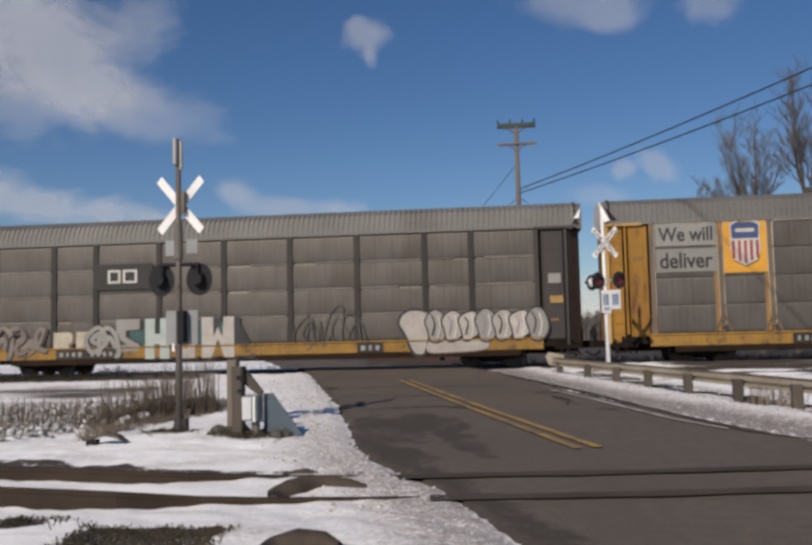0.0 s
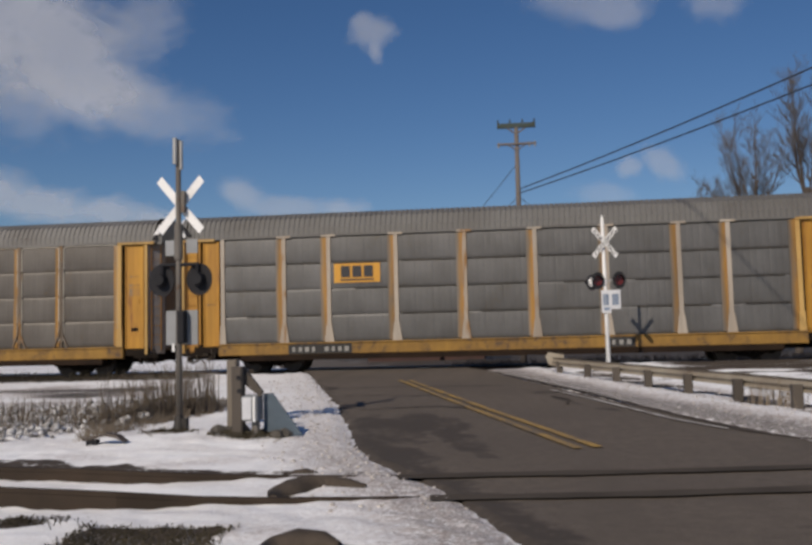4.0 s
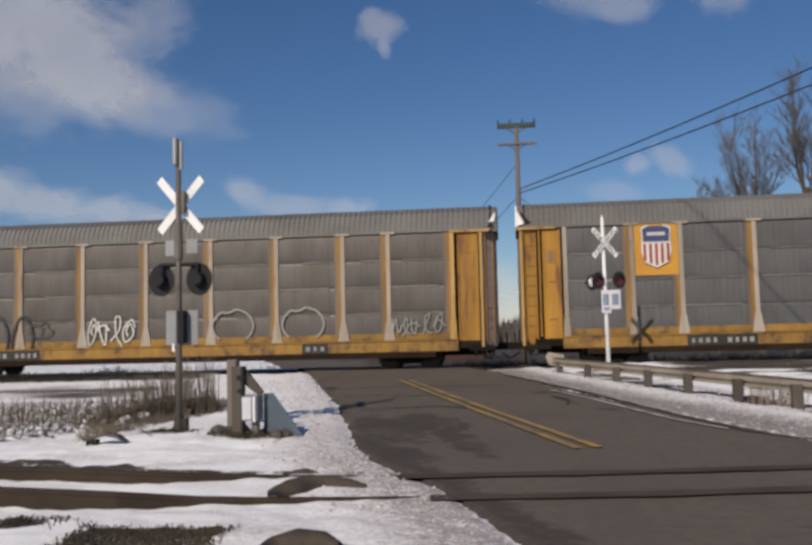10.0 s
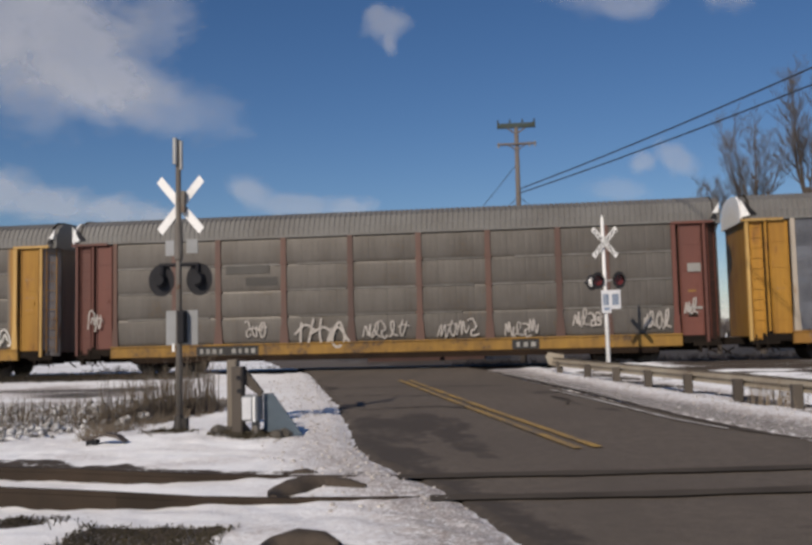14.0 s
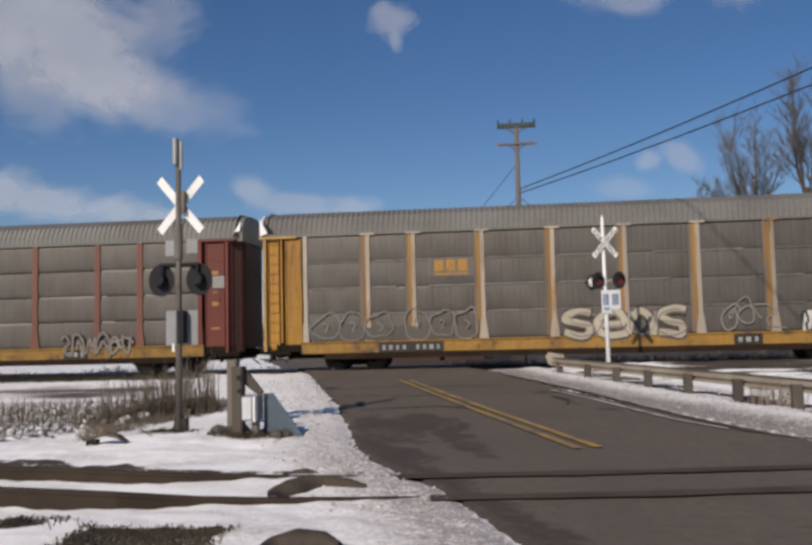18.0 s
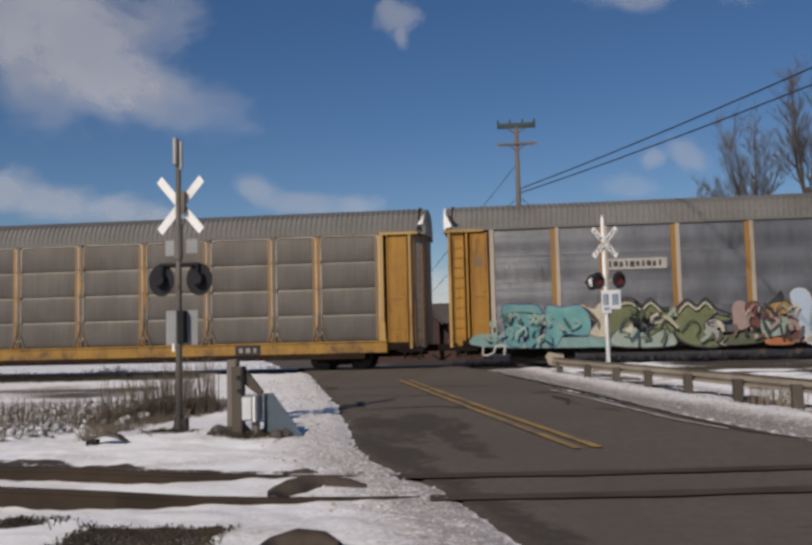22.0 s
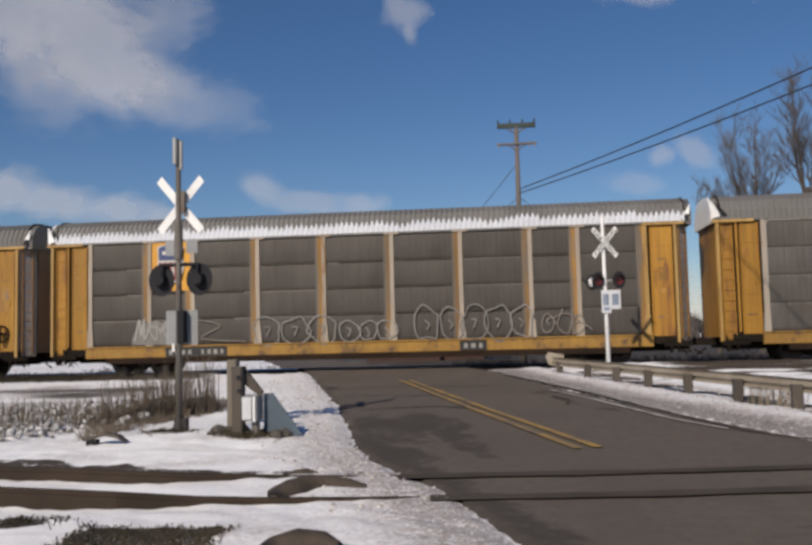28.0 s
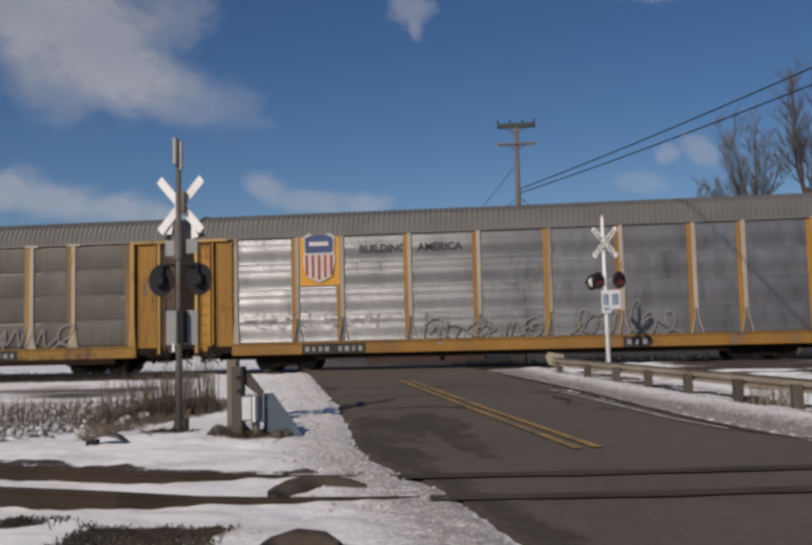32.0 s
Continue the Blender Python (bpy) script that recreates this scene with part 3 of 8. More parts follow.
BLOTS = ((-2.05, 14.2, 0.55, 1.9), (-1.5, 15.0, 0.60, 1.5), (-0.80, 12.7, 0.28, 1.5), (-1.35, 11.0, 0.40, 0.9), (-3.35, 17.9, 0.25, 0.6), (-5.0, 23.0, 0.5, 0.8), (-1.2, 22.9, 0.9, 0.25), (-2.2, 20.2, 0.8, 0.2), (-1.6, 17.5, 1.2, 0.18), (0.95, 18.4, 0.12, 0.9), (0.6, 20.5, 0.3, 0.4), (2.2, 7.4, 0.3, 0.1), (1.6, 16.6, 0.2, 0.3))


def tar(x, y):
    """How dark with tar the road is."""
    v = max(blot(x - 0.27 * (cy - y), y, cx, cy, rx, ry) for cx, cy, rx, ry in BLOTS) * (0.82 + 0.6 * noise.noise((x * 1.6, y * 1.0, 41)))
    edge = x - along(ROAD_LEFT, y)
    if y < 13.5:
        v = max(v, 0.9 * max(0.0, min(1.0, (0.55 + 0.25 * noise.noise((x * 1.5, y * 1.5, 3)) - edge) / 0.25)))
    else:
        v = max(v, 0.8 * max(0.0, min(1.0, (0.22 + 0.2 * noise.noise((x * 1.5, y * 1.5, 3)) - edge) / 0.2)))
    rim = along(ROAD_RIGHT, y) - x
    v = max(v, 0.8 * max(0.0, min(1.0, (0.16 + 0.1 * noise.noise((x, y, 3)) - rim) / 0.1)))
    return v


def build_road():
    ys = steps((-102, -2, 5.0), (-2, 5, 0.6), (5, 38, 0.14), (38, 100, 4.0))
    bd = Build()
    n = 70
    for y in ys:
        xl = along(ROAD_LEFT, y) - 0.02 + 0.12 * noise.noise((y * 1.1, 0, 1)) + 0.06 * noise.noise((y * 4.1, 0, 2))
        xr = along(ROAD_RIGHT, y) + 0.08 * noise.noise((y * 0.8, 5, 1))
        for i in range(n):
            x = xl + (xr - xl) * i / (n - 1)
            edge = 0.05 if i in (0, n - 1) else 0.0
            bd.v.append((x, y, base_z(y) + 0.012 - edge + 0.006 * noise.noise((x * 0.8, y * 0.8, 8))))
    for j in range(len(ys) - 1):
        bd.f += [(j * n + i, j * n + i + 1, (j + 1) * n + i + 1, (j + 1) * n + i) for i in range(n - 1)]
    road = single("road", bd, road_material(), "worn grey-brown asphalt with tar patches and cracks", "road", kind="structure", smooth=True)
    road.data.attributes.new("tar", "FLOAT", "POINT").data.foreach_set("value", [tar(v[0], v[1]) for v in bd.v])

    def strip(name, pts, width, mat, label, lift=0.034, ragged=0.0):
        b2 = Build()
        fine = []
        for (x0, y0), (x1, y1) in zip(pts, pts[1:]):
            k = max(2, int(math.hypot(x1 - x0, y1 - y0) / 0.25))
            fine += [(x0 + (x1 - x0) * i / k, y0 + (y1 - y0) * i / k) for i in range(k)]
        fine.append(pts[-1])
        for i, (x, y) in enumerate(fine):
            (xa, ya), (xb, yb) = fine[max(i - 1, 0)], fine[min(i + 1, len(fine) - 1)]
            dx, dy = xb - xa, yb - ya
            k = math.hypot(dx, dy)
            w = width / 2 * (1 + ragged * noise.noise((x * 3, y * 3, 4)))
            for s in (-1, 1):
                px, py = x - dy / k * w * s, y + dx / k * w * s
                b2.v.append((px, py, base_z(py) + lift))
        b2.f = [(2 * i, 2 * i + 1, 2 * i + 3, 2 * i + 2) for i in range(len(fine) - 1)]
        ob = part(name, b2, mat, road, label)
        return ob

    strip("yellow_line", [(0.98, 11.75), (-0.5, 16.6), (-3.0, 25.2)], 0.13, YLINE, "worn yellow centre line")
    strip("yellow_line", [(0.72, 11.65), (-0.76, 16.6), (-3.26, 25.2)], 0.13, YLINE, "worn yellow centre line")
    strip("white_line", [(2.95, 13.45), (2.42, 14.8), (1.34, 19.0), (0.75, 21.0)], 0.07, WLINE, "faded white edge line", ragged=0.5)
    strip("edge_seam", [(5.0, 8.0), (3.75, 12.3), (3.17, 13.25), (2.46, 16.0), (1.52, 20.1), (-0.68, 28.4)], 0.11, TAR, "dark seam along the road edge", 0.026, 0.8)
    # tar joints along the sunken rails, and long cracks
    for pts in ([(-1.3, 9.66), (-0.29, 9.76), (1.37, 9.89), (3.05, 10.12), (5.2, 10.4)], [(-0.85, 8.50), (-0.26, 8.55), (1.2, 8.67), (2.67, 8.89), (5.4, 9.25)]):
        strip("rail_groove", pts, 0.26, GROOVE, "dark rail groove sunk in the asphalt", ragged=0.5)
    for pts in ([(-3.0, 17.0), (-1.6, 17.6), (-0.4, 16.5)], [(-4.9, 22.5), (-3.0, 23.0), (-1.5, 22.6)], [(0.9, 17.5), (1.0, 18.6), (0.7, 19.4)], [(-3.9, 20.3), (-2.7, 20.5)], [(2.55, 7.35), (2.85, 7.25), (3.1, 7.3)]):
        strip("crack", pts, 0.06, TAR, "tarred crack", 0.030, 0.9)
    return road


def rail_profile(bd, x0, x1, y, z):
    pts = [(-0.07, 0), (0.07, 0), (0.07, 0.015), (0.012, 0.03), (0.012, 0.12), (0.036, 0.13), (0.036, 0.165), (-0.036, 0.165), (-0.036, 0.13), (-0.012, 0.12), (-0.012, 0.03), (-0.07, 0.015)]
    a, k = len(bd.v), len(pts)
    for x in (x0, x1):
        bd.v += [(x, y + py, z - 0.165 + pz) for py, pz in pts]
    bd.f += [(a + i, a + (i + 1) % k, a + k + (i + 1) % k, a + k + i) for i in range(k)]


def rail_run(bd, pts):
    """A rail along points of its line, with its head at a height over the ground at each."""
    sec = ((-0.028, None), (-0.028, -0.05), (-0.037, -0.038), (-0.037, -0.006), (-0.03, 0.0), (0.03, 0.0), (0.037, -0.006), (0.037, -0.038), (0.028, -0.05), (0.028, None))
    a, k = len(bd.v), len(sec)
    for x, y, h in pts:
        z = base_z(y) + 0.018
        bd.v += [(x, y + dy, z + h + dz if dz is not None else z - 0.2) for dy, dz in sec]
    for j in range(len(pts) - 1):
        bd.f += [(a + j * k + i, a + j * k + i + 1, a + (j + 1) * k + i + 1, a + (j + 1) * k + i) for i in range(k - 1)]


def build_tracks():
    main = thing("railway_track", "main line rails on snowy dark ties", "track", (0, TRACK_Y, 0), kind="structure")
    for s in (-0.75, 0.75):
        bd = Build()
        rail_profile(bd, -400, 400, s, 0.0)
        part("rail", bd, RAIL, main)
    tie = Build().soft_box(-0.115, 0.115, -1.3, 1.3, -0.32, -0.155, 0.01).mesh("tie", TIE_WOOD)
    for i in range(150):
        x = -42 + i * 0.56
        if not -10.2 < x < -2.0:
            ob = part("tie", tie, None, main, at=(x, 0, 0))
    near = thing("siding_track", "rusty siding rails half buried in snow", "track", (0, 0, 0), kind="structure")
    for pts in SIDING_RAILS:
        bd = Build()
        rail_run(bd, pts)
        part("rail", bd, RAIL, near, "brown rusty rail")
    for y in (8.56, 10.06):
        bd = Build()
        rail_profile(bd, along(ROAD_RIGHT, 9.31) + 0.5, 60, y, base_z(9.31) + 0.04)
        part("rail", bd, RAIL, near, "brown rusty rail")


# ---- crossing signals ----
def disc(bd, x, y, z, rx, rz, depth, n=28):
    """An upright flat round plate with a turned-back rim."""
    ring = [(x + rx * math.cos(2 * math.pi * i / n), z + rz * math.sin(2 * math.pi * i / n)) for i in range(n)]
    bd.prism(ring, y, y + depth)


def crossing_signal_back():
    x, y = -5.13, 13.35
    z0 = ground_z(x, y)
    t = thing("crossing_signal", "grey steel crossing signal with blank white crossbuck and black lamp plates", "railway signal", (x, y, z0), group="crossing signals")
    top = 4.22 - z0
    part("mast", Build().tube((0, 0, 0), (0, 0, top), 0.050, 0.040, 14), MAST, t, "grey weathered steel mast", smooth=True)
    part("mast_sleeve", Build().tube((0, 0, 2.35 - z0), (0, 0, 2.90 - z0), 0.066, n=14), MAST, t)
    part("finial", Build().tube((-0.03, -0.06, 3.83 - z0), (-0.03, -0.06, 4.24 - z0), 0.038, n=10).tube((0.045, 0, 3.75 - z0), (0.045, 0, 4.2 - z0), 0.03, n=10), GALV, t, "bright capped tubes at the mast head")
    part("crossbuck_arm", Build().prism([(px, pz) for px, pz in ((-0.38, 0.36), (-0.30, 0.46), (0.38, -0.36), (0.30, -0.46))], 0.075, 0.085), WHITE_PAINT, t, "blank white board", at=(0, 0, 3.21 - z0))
    part("crossbuck_arm", Build().prism([(px, pz) for px, pz in ((-0.38, -0.36), (0.30, 0.46), (0.38, 0.36), (-0.30, -0.46))], 0.095, 0.105), WHITE_PAINT, t, "blank white board", at=(0, 0, 3.21 - z0))
    part("clamp", Build().box(-0.02, 0.10, -0.01, 0.075, -0.17, 0.17), MAST, t, at=(0, 0, 3.25 - z0))
    arm = part("lamp_arm", Build().tube((-0.30, 0.0, 2.27 - z0), (0.32, 0.0, 2.27 - z0), 0.03, n=8).tube((-0.26, 0.0, 2.27 - z0), (-0.26, 0, 2.1 - z0), 0.03, n=8).tube((0.30, 0.0, 2.27 - z0), (0.30, 0, 2.1 - z0), 0.03, n=8), BLACK_PAINT, t)
    for s, dx in ((-1, -0.295), (1, 0.31)):
        bd = Build()
        disc(bd, dx, 0.04, 2.04 - z0, 0.205, 0.25, 0.02)
        lp = part("lamp_plate", bd, BLACK_PAINT, t, "round black backing plate")
        part("lamp_housing", Build().tube((dx, 0.04, 2.04 - z0), (dx, -0.10, 2.04 - z0), 0.11, 0.085, 16), BLACK_PAINT, lp)
        part("hood", Build().tube((dx, 0.06, 2.04 - z0), (dx, 0.30, 2.0 - z0), 0.11, 0.11, 16, caps=False), BLACK_PAINT, lp)
    for x0, x1, za, zb in ((-0.235, -0.04, 2.42, 2.66), (0.10, 0.28, 2.45, 2.67)):
        part("sign_plate", Build().box(x0, x1, 0.06, 0.072, za - z0, zb - z0), GREY_PAINT, t, "back of a small grey plate")
    part("notice_board", Build().box(-0.235, 0.27, 0.075, 0.085, 1.04 - z0, 1.57 - z0), GREY_PAINT, t, "back of a grey metal sign")
    part("bell_box", Build().soft_box(0.0, 0.11, -0.09, 0.06, 1.07 - z0, 1.56 - z0, 0.012), BLACK_PAINT, t, "dark upright box on the mast")
    part("reflector", Build().box(-0.085, -0.05, -0.07, -0.05, 0.94 - z0, 1.06 - z0), WHITE_PAINT, t, "small white reflector")
    part("base_casting", Build().tube((0, 0, 0), (0, 0, 0.24), 0.11, 0.06, 14).box(0.05, 0.13, -0.06, 0.06, 0.0, 0.20), POST_DARK, t, "dark iron base")


def crossing_signal_front():
    x, y = 2.80, 28.6
    z0 = -0.20
    t = thing("crossing_signal", "white crossing signal with lettered crossbuck, red lamps and track plate", "railway signal", (x, y, z0), group="crossing signals")
    part("mast", Build().tube((0, 0, 0), (-0.03, 0, 4.68 - z0), 0.065, 0.05, 12), WHITE_PAINT, t, "white painted mast", smooth=True)
    part("finial", Build().tube((-0.03, 0, 4.68 - z0), (-0.03, 0, 4.806 - z0), 0.04, 0.015, 10), WHITE_PAINT, t)
    cz = 3.933 - z0
    for k, (pts, y0) in enumerate(((((-0.40, 0.37), (-0.32, 0.50), (0.40, -0.37), (0.32, -0.50)), -0.10), (((-0.40, -0.37), (0.32, 0.50), (0.40, 0.37), (-0.32, -0.50)), -0.12))):
        arm = part("crossbuck_arm", Build().prism(pts, y0, y0 + 0.01), WHITE_PAINT, t, "white board with dark lettering", at=(0.02, 0, cz))
        words = text_mesh("RAILROAD" if k == 0 else "CROSSING", MARK_DARK, 0.98, 0.11, 0.02)
        ob = part("lettering", words, None, arm, at=(0, y0 - 0.004, 0))
        ob.rotation_euler = (0, radians(50 if k == 0 else -50), 0)
    part("lamp_arm", Build().tube((-0.42, 0, 2.745 - z0), (0.40, 0, 2.745 - z0), 0.03, n=8), GALV, t)
    for dx in (-0.23, 0.41):
        bd = Build()
        disc(bd, dx, -0.10, 2.745 - z0, 0.20, 0.27, 0.015)
        lp = part("lamp_plate", bd, BLACK_PAINT, t, "round black backing plate")
        bd = Build()
        disc(bd, dx, -0.125, 2.745 - z0, 0.13, 0.155, 0.02)
        part("lens", bd, LENS_RED, lp, "dark red lens")
        hood = Build()
        for i in range(10):
            a0, a1 = radians(180 * i / 10), radians(180 * (i + 1) / 10)
            p = [(dx + 0.14 * math.cos(a), 2.745 - z0 + 0.165 * math.sin(a)) for a in (a0, a1)]
            a = len(hood.v)
            hood.v += [(p[0][0], -0.1, p[0][1]), (p[1][0], -0.1, p[1][1]), (p[1][0], -0.34, p[1][1] - 0.01), (p[0][0], -0.34, p[0][1] - 0.01)]
            hood.f.append((a, a + 1, a + 2, a + 3))
        part("hood", hood, BLACK_PAINT, lp)
    bd = Build()
    disc(bd, -0.40, 0.10, 2.703 - z0, 0.18, 0.25, 0.015)
    lp = part("lamp_plate", bd, BLACK_PAINT, t, "round black backing plate facing away")
    part("lamp_housing", Build().tube((-0.40, 0.1, 2.703 - z0), (-0.40, -0.03, 2.703 - z0), 0.14, 0.09, 14), WHITE_PAINT, lp, "pale lamp housing")
    part("side_bell", Build().tube((-0.55, 0.05, 2.703 - z0), (-0.62, 0.0, 2.703 - z0), 0.07, 0.02, 10), BLACK_PAINT, t)
    plate = part("track_plate", Build().prism([(-0.15, -0.33), (0.14, -0.33), (0.14, -0.22), (0.43, -0.22), (0.43, 0.37), (-0.15, 0.37)], -0.11, -0.10), PLATE_PALE, t, "pale plate with blue-grey figures", at=(0, 0, 2.072 - z0))
    for dx, w in ((-0.07, 0.03), (0.02, 0.05), (0.22, 0.045), (0.32, 0.05)):
        part("bar", Build().prism([(dx - w, -0.1), (dx + w, -0.1), (dx + w, 0.25), (dx - w, 0.25)], -0.116, -0.112), FIGURE_BLUE, plate)
    part("bar", Build().prism([(-0.08, -0.26), (0.10, -0.26), (0.10, -0.16), (-0.08, -0.16)], -0.116, -0.112), FIGURE_BLUE, plate)


# ---- guard rail, posts and cabinet ----
def build_guard_rail():
    t = thing("guard_rail", "weathered steel guard rail on dark wooden posts beside the road", "guard rail")
    a, c = Vector((0.92, 26.45, 0)), Vector((8.6, 5.5, 0))
    d = (c - a).normalized()
    side = Vector((d.y, -d.x, 0))

    def top(p):
        return base_z(p.y) + 0.52

    spots = [(1.16, 25.9), (1.78, 23.9), (2.34, 22.3), (2.89, 20.9), (3.45, 19.2), (4.05, 17.55), (4.65, 16.0), (5.35, 14.2), (6.0, 12.4), (6.65, 10.6), (7.3, 8.8), (7.95, 7.0)]
    for px, py in spots:
        z = ground_z(px, py) - 0.1
        part("post", Build().soft_box(-0.085, 0.085, -0.09, 0.09, z, base_z(py) + 0.44, 0.015), POST_WOOD, t, "dark wooden post", at=(px + 0.02, py + 0.06, 0))
    prof = [(0.0, -0.16), (0.05, -0.13), (0.05, -0.05), (0.0, -0.02), (0.0, 0.02), (0.05, 0.05), (0.05, 0.13), (0.0, 0.16)]
    n = 28
    bd = Build()
    for i in range(n + 1):
        p = a + (c - a) * (i / n)
        for o, h in prof:
            q = p - side * o
            bd.v.append((q.x, q.y, top(p) - 0.1 + h * 0.75))
    k = len(prof)
    bd.f = [(i * k + j, i * k + j + 1, (i + 1) * k + j + 1, (i + 1) * k + j) for i in range(n) for j in range(k - 1)]
    part("beam", bd, BEAM, t, "dull steel beam with a light upper edge", smooth=True)
    p = a
    part("end_wing", Build().prism([(-0.22, -0.16), (0.2, -0.12), (0.2, 0.12), (-0.22, 0.2), (-0.32, 0.08)], -0.02, 0.03), BEAM, t, "pale flared end plate", at=(p.x + 0.20, p.y - 0.15, top(p) - 0.04))


POST_WOOD = material("dark_post_wood", (0.098, 0.083, 0.069), (0.062, 0.052, 0.045), 0.85, streak=0.2, fine=18)
BEAM = material("guard_beam", (0.40, 0.355, 0.285), (0.28, 0.235, 0.185), 0.6, 0.2, big=1.2, c3=(0.13, 0.085, 0.055), amount3=0.15)


def build_barrier_end():
    z = ground_z(-3.95, 12.75)
    t = thing("barrier_posts", "weathered wooden barrier posts with a sloping brace", "post", (-3.98, 12.78, z))
    part("post", Build().soft_box(-0.125, 0.035, -0.08, 0.09, -0.1, 1.01, 0.02), POST_WOOD, t, "tall dark weathered post")
    part("post", Build().soft_box(-0.40, -0.24, 0.55, 0.70, -0.1, 1.10, 0.02), WOOD, t, "grey post standing behind")
    part("brace", Build().prism([(0.02, 0.88), (0.03, 0.99), (0.30, 0.64), (0.27, 0.56), (0.02, 0.76)], 0.05, 0.13), POST_WOOD, t)
    for bx, bz in ((-0.01, 0.85), (0.0, 0.66)):
        part("bolt", Build().tube((bx, -0.085, bz), (bx, -0.10, bz), 0.035, n=10), BLACK_PAINT, t, "dark bolt head")
    z2 = ground_z(-3.7, 12.84)
    cab = thing("equipment_cabinet", "small pale grey metal cabinet with closed door on a stub", "cabinet", (-3.60, 12.84, z2))
    part("body", Build().soft_box(-0.36, -0.13, -0.12, 0.2, 0.24, 0.60, 0.012), GREY_PAINT, cab)
    part("door", Build().soft_box(-0.35, -0.21, -0.14, -0.122, 0.26, 0.58, 0.008), PLATE_PALE, cab, "pale cabinet door")
    part("edge_strip", Build().box(-0.185, -0.155, -0.145, -0.122, 0.23, 0.59), WHITE_PAINT, cab, "white door edge")
    part("stub", Build().tube((-0.2, 0.05, -0.1), (-0.2, 0.05, 0.25), 0.06, n=10), MAST, cab)
    # sheet put in for the bluish shade here; its colour carries that shade
    part("shield", Build().prism([(-0.10, 0.62), (0.04, 0.62), (0.47, 0.02), (0.16, -0.04), (-0.10, 0.10)], 0.12, 0.15), SHADE_SHEET, cab, "sloping sheet coloured blue-grey for the shade beside the cabinet")
    random.seed(5)
    for i in range(30):
        bx, by = -4.45 + random.random() * 1.15, 12.75 + random.random() * 0.6
        r = 0.05 + random.random() * 0.07
        single("stone", lump(r, i), STONE, "dark frost-split stone in the snow", "stone", (bx, by, ground_z(bx, by) + r * 0.3), "stones by the barrier")
    for path in (((-2.38, 8.62, 0.05, 0.03), (-2.36, 8.75, 0.13, 0.07), (-2.28, 8.98, 0.17, 0.11), (-2.12, 9.16, 0.15, 0.12), (-1.92, 9.22, 0.10, 0.09), (-1.74, 9.20, 0.08, 0.07), (-1.56, 9.12, 0.03, 0.03)),
                 ((-2.62, 9.92, 0.03, 0.02), (-2.50, 9.99, 0.07, 0.05), (-2.38, 10.02, 0.08, 0.06), (-2.26, 9.98, 0.04, 0.03)),
                 ((-1.90, 6.55, 0.05, 0.03), (-1.84, 6.68, 0.12, 0.07), (-1.68, 6.80, 0.14, 0.10), (-1.50, 6.80, 0.11, 0.08), (-1.36, 6.70, 0.04, 0.03))):
        mx, my = path[len(path) // 2][:2]
        bd, k = Build(), 12
        for i, (x, y, r, h) in enumerate(path):
            (xa, ya), (xb, yb) = path[max(i - 1, 0)][:2], path[min(i + 1, len(path) - 1)][:2]
            dx, dy = (xb - xa) / math.hypot(xb - xa, yb - ya), (yb - ya) / math.hypot(xb - xa, yb - ya)
            for j in range(k):
                ph = 2 * math.pi * j / k
                u = math.cos(ph) * r * (1 + 0.25 * noise.noise((x * 9, y * 9, ph)))
                w = math.sin(ph) * h * (1 + 0.25 * noise.noise((x * 9, y * 9, ph + 9)))
                bd.v.append((x - mx - dy * u, y - my + dx * u, w + 0.0222 * (y - my)))
        bd.f = [(i * k + j, i * k + (j + 1) % k, (i + 1) * k + (j + 1) % k, (i + 1) * k + j) for i in range(len(path) - 1) for j in range(k)]
        bd.f += [tuple(range(k)), tuple(range(len(bd.v) - k, len(bd.v)))]
        single("earth_mound", bd, SOIL, "low bent mound of bare brown earth thawed out of the snow", "mound", (mx, my, ground_z(mx, my)), "earth mounds", smooth=True)
    bx, by = -5.75, 12.2
    lid = thing("broken_board", "broken dark board sticking out of the snow", "board", (bx, by, ground_z(bx, by)))
    part("plank", Build().prism([(-0.30, 0.05), (-0.29, 0.10), (0.03, 0.16), (0.18, 0.13), (0.30, 0.03), (0.17, 0.09), (0.03, 0.12)], -0.10, 0.08), TIE_WOOD, lid)
    part("stub", Build().soft_box(-0.27, -0.10, -0.09, 0.0, -0.06, 0.075, 0.01), BLACK_PAINT, lid)


SHADE_SHEET = material("shade_sheet", (0.095, 0.130, 0.170), (0.075, 0.102, 0.132), 0.55, 0.1)
SOIL = material("brown_soil", (0.088, 0.068, 0.052), (0.050, 0.039, 0.031), 0.9, big=3.5, fine=22, bump=0.6)
STONE = material("dark_stone", (0.065, 0.058, 0.05), (0.11, 0.098, 0.085), 0.85)


def lump(r, seed, nu=8, nv=5, flat=0.65):
    bd = Build()
    for j in range(nv + 1):
        th = math.pi * j / nv
        for i in range(nu):
            ph = 2 * math.pi * i / nu
            d = Vector((math.sin(th) * math.cos(ph), math.sin(th) * math.sin(ph), math.cos(th)))
            s = r * (1 + 0.4 * noise.noise(d * 1.6 + Vector((seed * 3.7, 0, 0))))
            bd.v.append((d.x * s, d.y * s, d.z * s * flat))
    bd.f = [(j * nu + i, (j + 1) * nu + i, (j + 1) * nu + (i + 1) % nu, j * nu + (i + 1) % nu) for j in range(nv) for i in range(nu)]
    return bd


# ---- weeds, snow clods, trees, poles ----
CLOD = material("clod_snow", (0.70, 0.70, 0.71), (0.085, 0.070, 0.055), 0.9, big=11.0, fine=30, bump=0.5)
CRUMB = material("dirty_snow", (0.56, 0.53, 0.51), (0.28, 0.25, 0.23), 0.9, big=3.0, fine=25)


